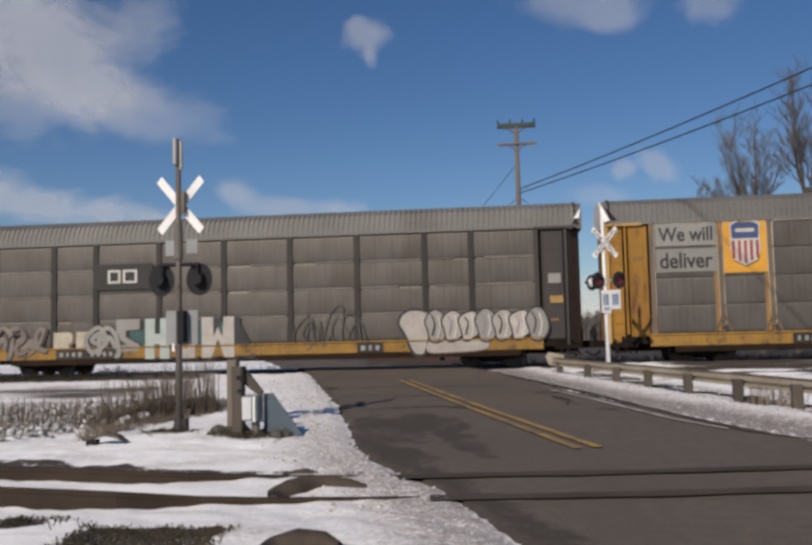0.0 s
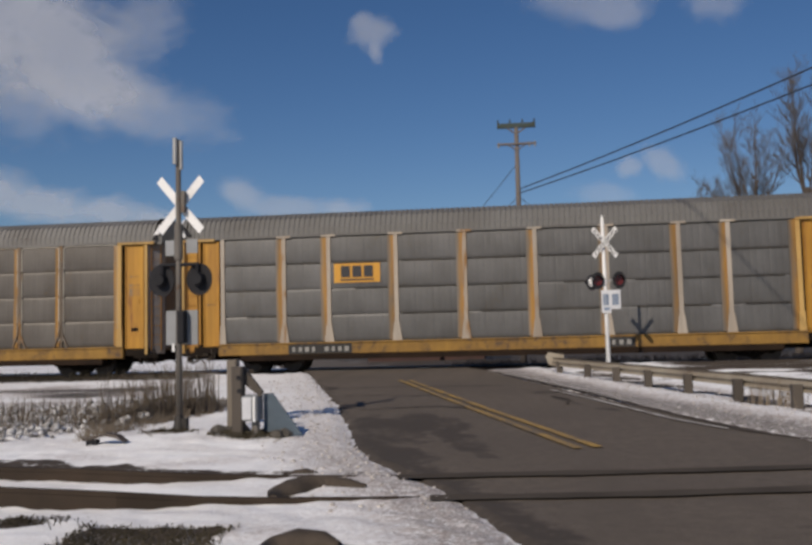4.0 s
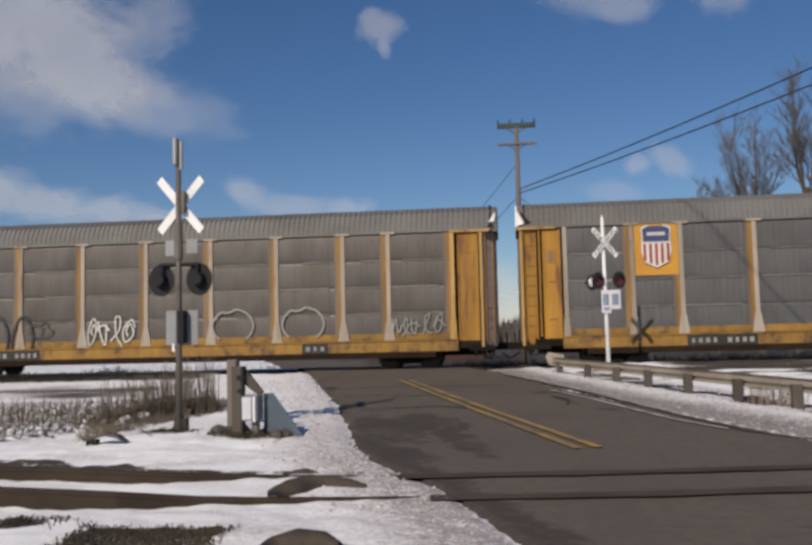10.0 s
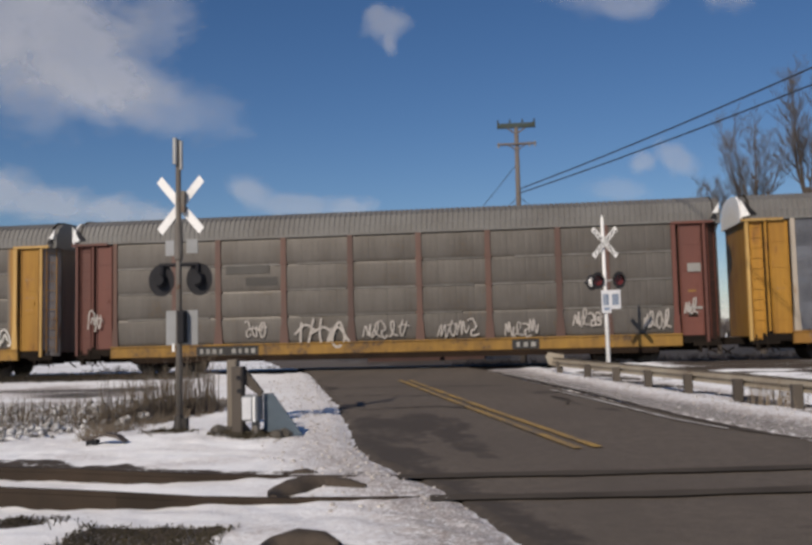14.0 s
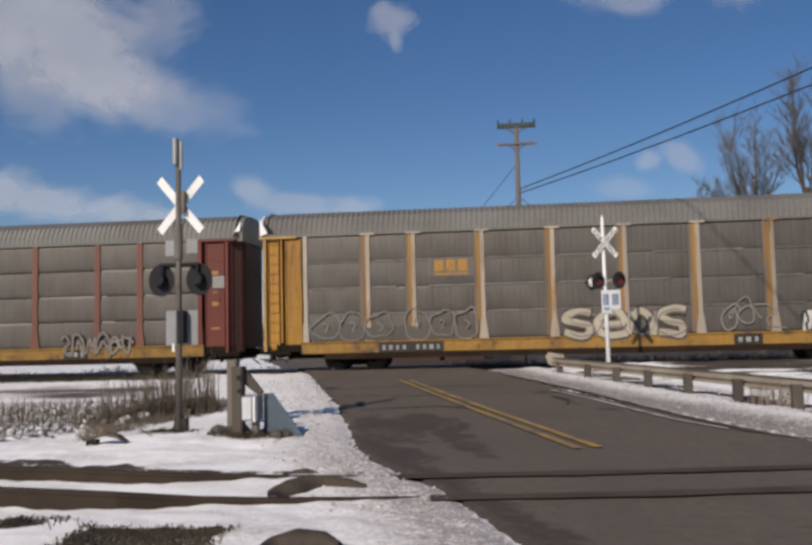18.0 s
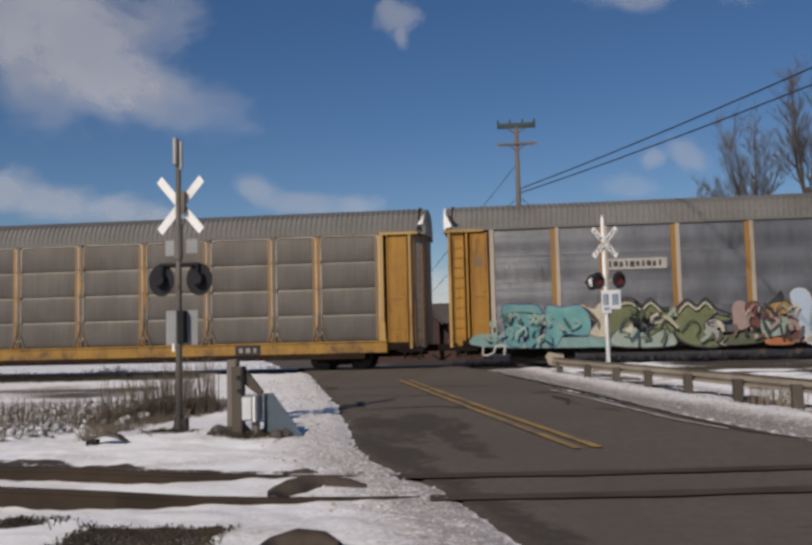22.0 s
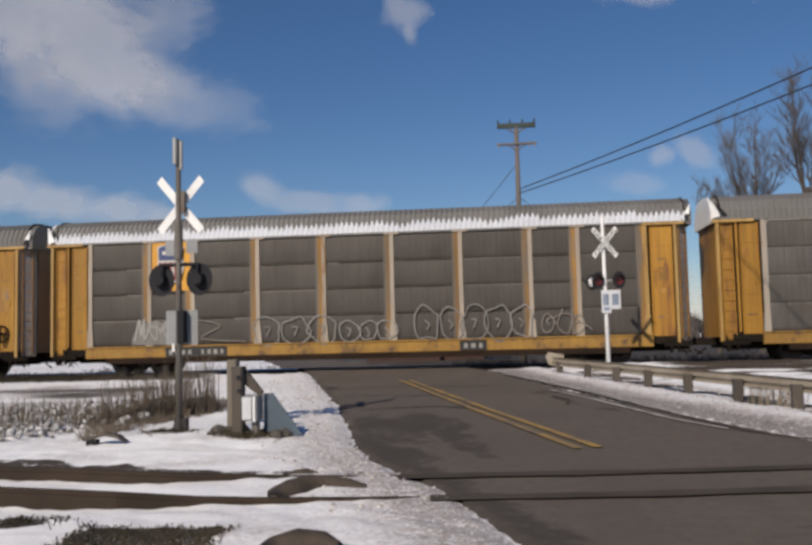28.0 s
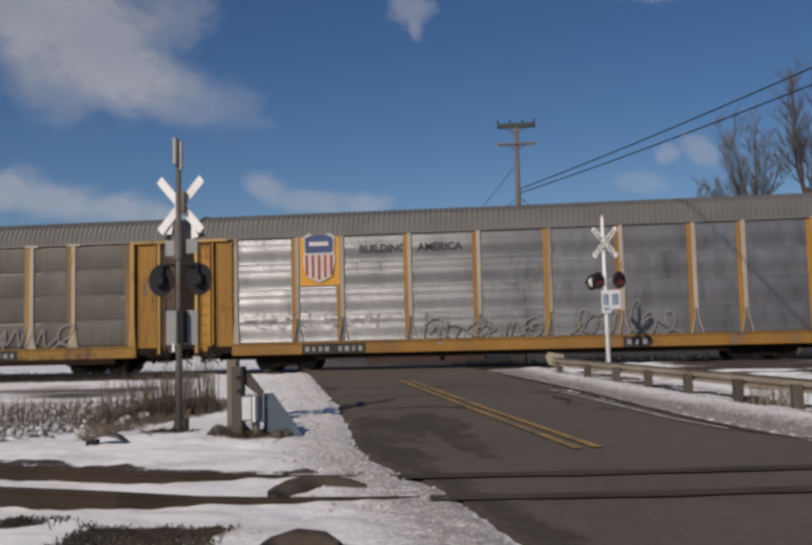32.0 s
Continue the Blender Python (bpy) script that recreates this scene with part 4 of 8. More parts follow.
def build_weeds():
    random.seed(11)
    bd = Build()
    for i in range(4700):
        if i < 2400:
            u = random.random()
            x = -7.15 + 1.6 * u + random.gauss(0, 0.25)
            y = 13.9 + 3.3 * u + 2.4 * random.random()
            h = (random.uniform(0.55, 1.1) if i % 3 == 0 else random.uniform(0.15, 0.42)) * (0.6 + 0.55 * min(1, u + 0.25))
        else:
            x, y = random.uniform(-12, -6.2), random.uniform(12.3, 17.5)
            h = random.uniform(0.14, 0.42)
        if i % 41 == 0:
            x, y = random.gauss(4.55, 0.22), random.gauss(17.0, 0.5)
            h = random.uniform(0.15, 0.55)
        elif x > -0.335 * y - 0.9 * random.random() ** 2 or x > along(ROAD_LEFT, y) - 1.3 or (y < 13.4 + 1.75 * (x + 7.9)):
            continue
        z = ground_z(x, y) - 0.02
        lean, az = random.gauss(0, 0.11), random.random() * 6.28
        p = Vector((x, y, z))
        q = p + Vector((math.cos(az) * lean * h * 0.5, math.sin(az) * lean * h * 0.5, h * 0.6))
        r = p + Vector((math.cos(az) * lean * h * 1.5, math.sin(az) * lean * h * 1.5, h))
        bd.tube(p, q, 0.006, 0.005, 3, False).tube(q, r, 0.005, 0.002, 3, False)
    for i in range(1900):
        y = random.uniform(12.5, 19.6)
        x = random.uniform(along(MAT_LEFT, y), along(MAT_RIGHT, y))
        if random.random() > 0.15 + (along(MAT_RIGHT, y) - along(MAT_LEFT, y)) / 2.0:
            continue
        h, az = random.uniform(0.06, 0.20), random.random() * 6.28
        p = Vector((x, y, ground_z(x, y) - 0.02))
        bd.tube(p, p + Vector((math.cos(az) * 0.10, math.sin(az) * 0.10, h)), 0.008, 0.003, 3, False)
    single("dry_weeds", bd, REED, "dry brown reeds and weeds standing in the snow", "weeds", kind="stuff")
    bd = Build()
    for i in range(6200):
        if i >= 3600:
            x, y, h = random.uniform(-3.62, -2.32), random.uniform(6.6, 7.33), random.uniform(0.012, 0.05)
            if i % 4 == 0:
                x, y = random.gauss(-4.3, 0.22), random.gauss(7.5, 0.10)
        elif i < 2700:
            x, y, h = random.uniform(-32, -10), random.gauss(28.6, 0.4), random.uniform(0.10, 0.33)
            if random.random() < (x + 17) / 10:
                continue
        elif i < 3150:
            x, y, h = random.gauss(-5.25, 0.16), random.gauss(13.2, 0.10), random.uniform(0.02, 0.08)
        else:
            x, y, h = random.gauss(-3.95, 0.20), random.gauss(12.80, 0.12), random.uniform(0.03, 0.12)
        p = Vector((x, y, ground_z(x, y) - 0.02))
        q = p + Vector((random.gauss(0, 0.07 if y > 8 else 0.02), random.gauss(0, 0.07 if y > 8 else 0.02), h))
        bd.tube(p, q, 0.012 if y > 20 else 0.007, 0.004, 3, False)
    single("grass_tufts", bd, GRASS, "short dark winter grass poking through snow", "grass", kind="stuff")
    bd = Build()
    for i in range(1150):
        x, y = random.uniform(-14, -6.6), random.uniform(12.3, 18.5)
        if y < 12.6 + max(0, (x + 7.6)) * 2.2:
            continue
        r = random.uniform(0.02, 0.085) if i % 2 else random.uniform(0.012, 0.04)
        b2 = lump(r, i, 6, 4, random.uniform(0.4, 1.0))
        a = len(bd.v)
        z = ground_z(x, y) + r * 0.4 + random.random() * 0.12
        bd.v += [(vx + x, vy + y, vz + z) for vx, vy, vz in b2.v]
        bd.f += [tuple(a + k for k in f) for f in b2.f]
    single("snow_clods", bd, CLOD, "lumps of snow caught on flattened weeds", "snow", kind="stuff", smooth=True)
    bd = Build()
    for i in range(1100):
        y = random.uniform(8, 27)
        x = along(ROAD_LEFT, y) - random.random() ** 1.5 * 1.5 + 0.1 if i < 620 else along(ROAD_RIGHT, y) + random.uniform(0.25, 3.2)
        r = random.uniform(0.012, 0.034)
        b2 = lump(r, i, 5, 3)
        a = len(bd.v)
        z = ground_z(x, y) + r * 0.2
        bd.v += [(vx + x, vy + y, vz + z) for vx, vy, vz in b2.v]
        bd.f += [tuple(a + k for k in f) for f in b2.f]
    single("snow_crumbs", bd, CRUMB, "dirty crumbs of ploughed snow along the road edge", "snow", kind="stuff")


def build_brush():
    random.seed(23)
    bd = Build()
    for i in range(4200):
        x, y = random.uniform(-48, 45), random.uniform(37.8, 41.5)
        if along(ROAD_LEFT, y) - 0.6 < x < along(ROAD_RIGHT, y) + 0.6 or (x < -9 and (random.random() < 0.93 and not -18.9 < x < -17.6)):
            continue
        h = random.uniform(0.12, 0.5)
        p = Vector((x, y, ground_z(x, y) - 0.05))
        for k in range(2):
            q = p + Vector((random.gauss(0, 0.22), random.gauss(0, 0.2), h * random.uniform(0.6, 1.0)))
            bd.tube(p, q, 0.016, 0.006, 3, False)
    single("lineside_brush", bd, BRUSH, "tangled dark brush beyond the railway", "brush", kind="stuff")


def build_tree(x, y, height, seed, label, spread=0.35, stems=5, fork=0.5, lean=0.0, z0=-0.6):
    """A vase of upright stems, each with rising side branches and a haze of fine twigs."""
    random.seed(seed)
    t = thing("bare_tree", label, "tree", (x, y, z0), group="bare trees")
    trunk, crown = Build(), Build()

    def twigs(p, d, length, r, level):
        side = Vector((random.gauss(0, 1), random.gauss(0, 1), random.gauss(0, 0.3))) * 0.12
        mid = p + (d + side).normalized() * length * 0.5
        q = mid + (d + Vector((0, 0, 0.22))).normalized() * length * 0.5
        crown.tube(p, mid, r, r * 0.8, 3, False).tube(mid, q, r * 0.8, r * 0.5, 3, False)
        if level == 0:
            return
        for i in range(5 if level == 1 else 6):
            s = p.lerp(mid, random.uniform(0.4, 1)) if i % 3 == 0 else mid.lerp(q, random.random())
            az = random.random() * 6.283
            nd = (d + Vector((math.cos(az), math.sin(az), 0.25)) * random.uniform(0.35, 0.85)).normalized()
            twigs(s, nd, length * random.uniform(0.42, 0.7), max(0.007, r * 0.55), level - 1)

    foot = Vector((lean * height * fork, 0, height * fork))
    trunk.tube((0, 0, -0.3), foot, height * 0.014, height * 0.011, 8, False)
    for i in range(stems):
        az = 6.283 * i / stems + random.random() * 0.8
        out = spread * (random.uniform(0.7, 1.15) if i else 0.15)
        p, r = foot - Vector((0, 0, height * random.uniform(0.0, 0.08))), height * 0.0062
        n, step = 7, height * (1 - fork) / 7.3
        for j in range(n):
            k = out * (1.3 - 1.1 * j / n)
            d = Vector((math.cos(az) * k + lean + random.gauss(0, 0.06), math.sin(az) * k + random.gauss(0, 0.06), 1)).normalized()
            q = p + d * step * random.uniform(0.85, 1.05)
            r2 = r * 0.78
            (trunk if j < 4 else crown).tube(p, q, r, r2, 5, False)
            if j > 0:
                for m in range(3):
                    a2 = random.random() * 6.283
                    nd = (d + Vector((math.cos(a2), math.sin(a2), 0.1)) * random.uniform(0.4, 0.8)).normalized()
                    twigs(p.lerp(q, random.random()), nd, height * random.uniform(0.06, 0.115) * (1.15 - 0.6 * j / n), max(0.012, r2 * 0.45), 2)
            p, r = q, r2
    part("trunk", trunk, BARK, t)
    part("crown", crown, TWIG, t, "thin leafless twigs")
    return t


def build_pole():
    x, y = 0.36, 50.0
    t = thing("utility_pole", "tall wooden utility pole with two crossarms", "utility pole", (x, y, -0.6))
    part("pole", Build().tube((0, 0, 0), (0, 0, 13.35), 0.19, 0.12, 12), POLE_WOOD, t, smooth=True)
    top = part("crossarm", Build().soft_box(-1.06, 1.06, -0.10, 0.02, 13.30, 13.58, 0.02), ARM_GREEN, t, "thick dark upper crossarm")
    low = part("crossarm", Build().soft_box(-1.08, 1.08, -0.2, -0.08, 12.32, 12.44, 0.02), POLE_WOOD, t, "thin lower crossarm")
    for dx in (-1.0, -0.35, 0.35, 1.0):
        part("insulator", Build().tube((dx, -0.04, 13.58), (dx, -0.04, 13.78), 0.05, 0.04, 8), ARM_GREEN, top)
    for dx in (-1.0, 0.7, 1.0):
        part("insulator", Build().tube((dx, -0.14, 12.2), (dx, -0.14, 12.5), 0.05, 0.04, 8), GREY_PAINT, low)
    for s in (-1, 1):
        part("brace", Build().tube((s * 0.5, -0.05, 13.3), (0, -0.08, 12.95), 0.045, n=6), POLE_WOOD, t)
        part("brace", Build().tube((s * 0.45, -0.14, 12.32), (0, -0.1, 12.02), 0.035, n=6), POLE_WOOD, t)
    # wires to a pole out of view, and guys
    for k, (za, end) in enumerate(((9.25, (10.6, 31.0, 10.0)), (9.02, (11.0, 31.0, 9.55)))):
        a, c = Vector((x, y, za)), Vector(end)
        c = a + (c - a) * 2.6
        bd = Build()
        n = 24
        pts = []
        for i in range(n + 1):
            u = i / n
            p = a.lerp(c, u)
            p.z -= 3.0 * u * (0.385 - u)
            pts.append(p)
        bd.cable(pts, 0.032)
        single("overhead_cable", bd, CABLE, "black overhead cable strung from the utility pole", "cable", group="overhead cables")
    # a steep stay wire high over the road, known by its shadow on the cars
    single("overhead_cable", Build().cable([Vector((-3.0 + 1.0 * i, 15.0, 20.7 - 1.195 * i)) for i in range(10)], 0.028), CABLE, "black overhead cable crossing high above the road", "cable", group="overhead cables")
    for a, c in (((-0.1, 0, 11.2), (-7.5, 3.0, 3.0)), ((-0.1, 0, 9.4), (-6.0, 12.0, 5.0)), ((0.1, 0, 9.4), (4.0, 14, 8.2))):
        part("guy_wire", Build().tube(a, c, 0.018, n=5), CABLE, t)


def build_house():
    t = thing("house", "red-brown house with a front gable and a lower wing", "house", (-8.9, 72.0, -0.7))
    part("wall", Build().prism([(-3.0, 0), (2.8, 0), (2.8, 3.2), (-0.1, 5.9), (-3.0, 3.2)], 0, 7.0), HOUSE_WALL, t, "gabled front wall")
    part("wall", Build().box(2.8, 6.3, 0.8, 6.0, 0, 3.1), HOUSE_WALL, t, "side wing wall")
    for s in (-1, 1):
        part("roof", Build().prism([(-0.1, 6.0), (-0.1, 6.2), (-0.1 + s * 3.3, 3.15), (-0.1 + s * 3.2, 2.95)], -0.3, 7.3), HOUSE_ROOF, t, "dark shingled roof slope")
    bd = Build()
    bd.v = [(1.0, 0.4, 3.05), (6.75, 0.4, 3.05), (6.75, 6.4, 3.05), (1.0, 6.4, 3.05), (1.0, 3.4, 4.8), (5.85, 3.4, 4.8)]
    bd.f = [(0, 1, 5, 4), (1, 2, 5), (2, 3, 4, 5), (3, 0, 4), (3, 2, 1, 0)]
    part("roof", bd, HOUSE_ROOF, t, "dark hipped roof of the wing")
    for x, y, z in ((-1.6, 0, 1.2), (4.6, 0.8, 1.1)):
        w = part("window", Build().box(x - 0.45, x + 0.45, y - 0.06, y + 0.02, z, z + 1.3), WHITE_PAINT, t, "white framed window")
        part("pane", Build().box(x - 0.36, x + 0.36, y - 0.075, y - 0.062, z + 0.1, z + 1.2), PLATE_BLACK, w)


def build_far_woods():
    random.seed(3)
    bd = Build()
    for i in range(1300):
        x = random.uniform(-260, 260) if i < 620 else random.uniform(-60, 110)
        y = random.uniform(290, 330)
        h = random.uniform(6.5, 11.5) * (0.80 + 0.35 * noise.noise((x * 0.02, 0, 0)))
        bd.tube((x, y, -1), (x + random.gauss(0, .4), y, h * 0.5), 0.45, 0.3, 4, False)
        for k in range(9):
            az = random.random() * 6.28
            r = random.uniform(0.8, 2.4)
            bd.tube((x, y, h * random.uniform(0.15, 0.5)), (x + math.cos(az) * r, y + math.sin(az) * r, h * random.uniform(0.6, 1.0)), 0.28, 0.06, 4, False)
    single("far_woods", bd, WOODS, "distant line of bare brown woods", "woods", kind="stuff")


# ---- clouds ----
def cloud_material(name, seed, hi, scale, stretch, edge):
    m = bpy.data.materials.new(name)
    m.use_nodes = True
    n, l = m.node_tree.nodes, m.node_tree.links
    out = n["Material Output"]
    b = n["Principled BSDF"]
    b.inputs["Base Color"].default_value = (0.50, 0.51, 0.54, 1)
    b.inputs["Roughness"].default_value = 1.0
    b.inputs["Specular IOR Level"].default_value = 0.0
    co = n.new("ShaderNodeTexCoord")
    mp = n.new("ShaderNodeMapping")
    mp.inputs["Location"].default_value = (seed, seed * 0.7, 0)
    mp.inputs["Rotation"].default_value = (0, 0, radians(stretch[2]))
    mp.inputs["Scale"].default_value = (stretch[0] / 1000, stretch[1] / 1000, 0)
    l.new(co.outputs["Object"], mp.inputs[0])
    total = None
    for sc, det, gain in ((scale, 9.0, 1.0), (scale * 3.7, 6.0, 0.38)):
        t = n.new("ShaderNodeTexNoise")
        t.inputs["Scale"].default_value, t.inputs["Detail"].default_value, t.inputs["Roughness"].default_value = sc, det, 0.6
        l.new(mp.outputs[0], t.inputs["Vector"])
        k = n.new("ShaderNodeMath")
        k.operation = "MULTIPLY_ADD"
        k.inputs[1].default_value = gain * 1.5
        l.new(t.outputs["Fac"], k.inputs[0])
        if total:
            l.new(total, k.inputs[2])
        else:
            k.inputs[2].default_value = -1.035
        total = k.outputs[0]
    at = n.new("ShaderNodeAttribute")
    at.attribute_name = "body"
    s = n.new("ShaderNodeMath")
    s.operation = "MULTIPLY_ADD"
    s.inputs[1].default_value = 1.25
    l.new(at.outputs["Fac"], s.inputs[0])
    l.new(total, s.inputs[2])
    r = n.new("ShaderNodeMapRange")
    r.interpolation_type = "SMOOTHSTEP"
    r.inputs[1].default_value, r.inputs[2].default_value = -0.12, edge
    r.inputs[3].default_value, r.inputs[4].default_value = 0.0, hi
    l.new(s.outputs[0], r.inputs[0])
    tr = n.new("ShaderNodeBsdfTransparent")
    mx = n.new("ShaderNodeMixShader")
    l.new(r.outputs[0], mx.inputs[0])
    l.new(tr.outputs[0], mx.inputs[1])
    l.new(b.outputs[0], mx.inputs[2])
    l.new(mx.outputs[0], out.inputs["Surface"])
    return m


CLOUD_R = 2400.0
CLOUDS = []


def sky_point(u, v, r=CLOUD_R):
    """A far point by its place across (u) and up (v) the view, in focal lengths."""
    m = STAND.to_3x3()
    return EYE + (m @ Vector((u, v, -1))) * r


def cloud(label, u, v, wide, high, seed, drift, shape, hi=0.6, scale=6.0, stretch=(1, 1, 0), edge=0.8):
    """A far sheet of vapour. shape: ellipses (place, radii, turn) in thousandths of a focal length from the sheet's centre."""
    nx, ny = 64, 44
    bd = Build()
    body = []
    for j in range(ny + 1):
        for i in range(nx + 1):
            a, c = (2 * i / nx - 1) * wide * 500, (2 * j / ny - 1) * high * 500
            bd.v.append((a * CLOUD_R / 1000, c * CLOUD_R / 1000, 30 * noise.noise((a * 0.01, c * 0.01, seed))))
            e = -1.0
            for sx, sy, rx, ry, turn in shape:
                ct, st = math.cos(radians(turn)), math.sin(radians(turn))
                dx, dy = a - sx, c - sy
                e = max(e, 1 - math.hypot((dx * ct + dy * st) / rx, (dy * ct - dx * st) / ry))
            rim = min(1.0, 8 * min(i, nx - i) / nx, 8 * min(j, ny - j) / ny)
            body.append(max(-1.0, min(0.8, e)) * rim - 1.0 * (1 - rim))
    bd.f = [(j * (nx + 1) + i, j * (nx + 1) + i + 1, (j + 1) * (nx + 1) + i + 1, (j + 1) * (nx + 1) + i) for j in range(ny) for i in range(nx)]
    me = bd.mesh("cloud", cloud_material("cloud_vapour", seed, hi, scale, stretch, edge), True)
    at = me.attributes.new("body", "FLOAT", "POINT")
    at.data.foreach_set("value", body)
    ob = new("cloud", me)
    tagged(ob, label, "cloud", "clouds", "structure")
    p, q = sky_point(u, v), sky_point(u + drift[0], v + drift[1])
    face = STAND.to_3x3().to_4x4()
    CLOUDS.append((ob, Matrix.Translation(p) @ face, Matrix.Translation(q) @ face))
    ob.visible_shadow = False
    return ob


def build_clouds():
    cloud("large soft grey-white cloud reaching down from above", -0.392, 0.230, 0.52, 0.38, 3.1, (0.043, 0.016), ((-75, 85, 190, 95, -42), (0, 20, 130, 78, -40), (35, -25, 95, 52, -12), (-80, 40, 105, 60, -55)), 0.52, 5.0, (1, 1.5, 40), 0.85)
    cloud("thin ragged wisps trailing from the large cloud", -0.345, 0.212, 0.42, 0.30, 7.3, (0.043, 0.016), ((60, -35, 105, 40, -12), (-90, -10, 75, 60, -50), (45, 60, 50, 70, -45)), 0.24, 9.0, (1, 1.6, 40), 0.9)
    cloud("small white cloud with a trailing wisp", -0.043, 0.250, 0.13, 0.15, 2.9, (0.0505, 0.0287), ((-1, 12, 30, 21, 8), (-10, 20, 20, 16, 0), (2, -6, 10, 18, 10)), 0.34, 26.0, (1, 1, 0), 0.8)
    cloud("bank of low cloud over the train roofs", -0.392, 0.080, 0.36, 0.13, 2.2, (0.016, 0.004), ((-62, 8, 48, 32, 0), (-10, -6, 75, 26, -4), (55, -14, 70, 22, -5), (110, -22, 40, 14, 0)), 0.42, 12.0, (1, 1.3, 0), 0.9)
    cloud("low pale cloud over the train roofs", -0.135, 0.078, 0.24, 0.10, 9.4, (0.030, 0.008), ((-46, 6, 34, 20, -20), (5, -8, 68, 18, -4), (55, -10, 40, 16, 0)), 0.32, 12.0, (1, 1.3, 0), 0.9)
    cloud("soft cloud at the top of the sky", 0.200, 0.305, 0.26, 0.13, 5.5, (0.05, 0.035), ((0, 0, 88, 40, 0), (20, -18, 50, 26, 0)), 0.30, 7.0, (1, 1, 0), 0.8)
    cloud("faint wisp at the top of the sky", 0.335, 0.298, 0.12, 0.09, 6.6, (0.05, 0.035), ((0, 0, 42, 28, 0),), 0.26, 9.0, (1, 1, 0), 0.8)
    cloud("small bright cloud beside the bare tree", 0.268, 0.116, 0.15, 0.10, 8.8, (0.048, 0.017), ((12, 2, 34, 20, -32), (-28, -2, 18, 14, 0)), 0.32, 20.0, (1, 1, 0), 0.85)
    cloud("pale haze of far cloud along the horizon", -0.03, -0.02, 1.3, 0.22, 6.1, (0.02, 0.0), ((0, -45, 900, 80, 0),), 0.60, 5.0, (0.5, 2.0, 0), 0.9)
    cloud("faint low cloud behind the utility pole", 0.210, 0.085, 0.13, 0.06, 1.7, (0.045, 0.015), ((0, 0, 42, 15, 0),), 0.18, 10.0, (1, 1.2, 0), 0.8)


# ---- the train ----
HALF, PITCH = 11.85, 24.533
POSTS = (-7.93, -6.25, -3.76, -1.26, 1.26, 3.76, 6.25, 7.93)
DOORPOST = 10.26
FACE = -1.5
EAVE, CREST, SILL_LO, SILL_HI = 4.98, 5.90, 0.62, 1.06
SHARED = {}


def shared(key, mat, make, smooth=False):
    k = (key, mat.name)
    if k not in SHARED:
        SHARED[k] = make().mesh(key if isinstance(key, str) else key[0], mat, smooth)
    return SHARED[k]


def panel_build(w, h, ribs):
    """One side panel: upright corrugations with an undercut foot and a sloped head, or a stack of sharp level corrugations."""
    bd = Build()
    if not ribs:
        n = max(3, round(w / 0.215))
        xs = [(-w / 2, 0.03), (-w / 2 + 0.012, 0.0)]
        for i in range(1, n):
            x = -w / 2 + w * i / n
            d = 0.0025 if i % 3 else 0.0045
            xs += [(x - 0.048, 0.0), (x - 0.016, d), (x + 0.016, d), (x + 0.048, 0.0)]
        xs += [(w / 2 - 0.012, 0.0), (w / 2, 0.03)]
        zs = [(0.0, 0.034), (0.035, 0.006), (h * 0.14, -0.007), (h * 0.32, -0.014), (h * 0.52, -0.014), (h * 0.75, -0.006), (h - 0.08, 0.005), (h - 0.065, 0.010), (h, 0.034)]
        m = len(xs)
        bd.v = [(x, min(0.036, y + o), z) for z, o in zs for x, y in xs]
        bd.f = [(j * m + i, j * m + i + 1, (j + 1) * m + i + 1, (j + 1) * m + i) for j in range(len(zs) - 1) for i in range(m - 1)]
        return bd
    n = 14
    for i in range(n * 2 + 1):
        z = h * i / (n * 2)
        y = 0.0 if i % 2 else 0.004 + 0.012 * abs(math.sin(i * 1.7 + 0.4))
        bd.v += [(-w / 2, y, z), (w / 2, y, z)]
    bd.f = [(2 * i, 2 * i + 1, 2 * i + 3, 2 * i + 2) for i in range(n * 2)]
    return bd


def strap(bd, pts, width, y0, y1):
    """A flat bar that follows a curve in x and z."""
    pts = rounded(pts, 4)
    lo, hi = [], []
    for i, (x, z) in enumerate(pts):
        (xa, za), (xb, zb) = pts[max(i - 1, 0)], pts[min(i + 1, len(pts) - 1)]
        k = math.hypot(xb - xa, zb - za)
        nx, nz = -(zb - za) / k * width / 2, (xb - xa) / k * width / 2
        lo.append((x + nx, z + nz))
        hi.append((x - nx, z - nz))
    for i in range(len(pts) - 1):
        bd.prism([lo[i], hi[i], hi[i + 1], lo[i + 1]], y0, y1)
    return bd


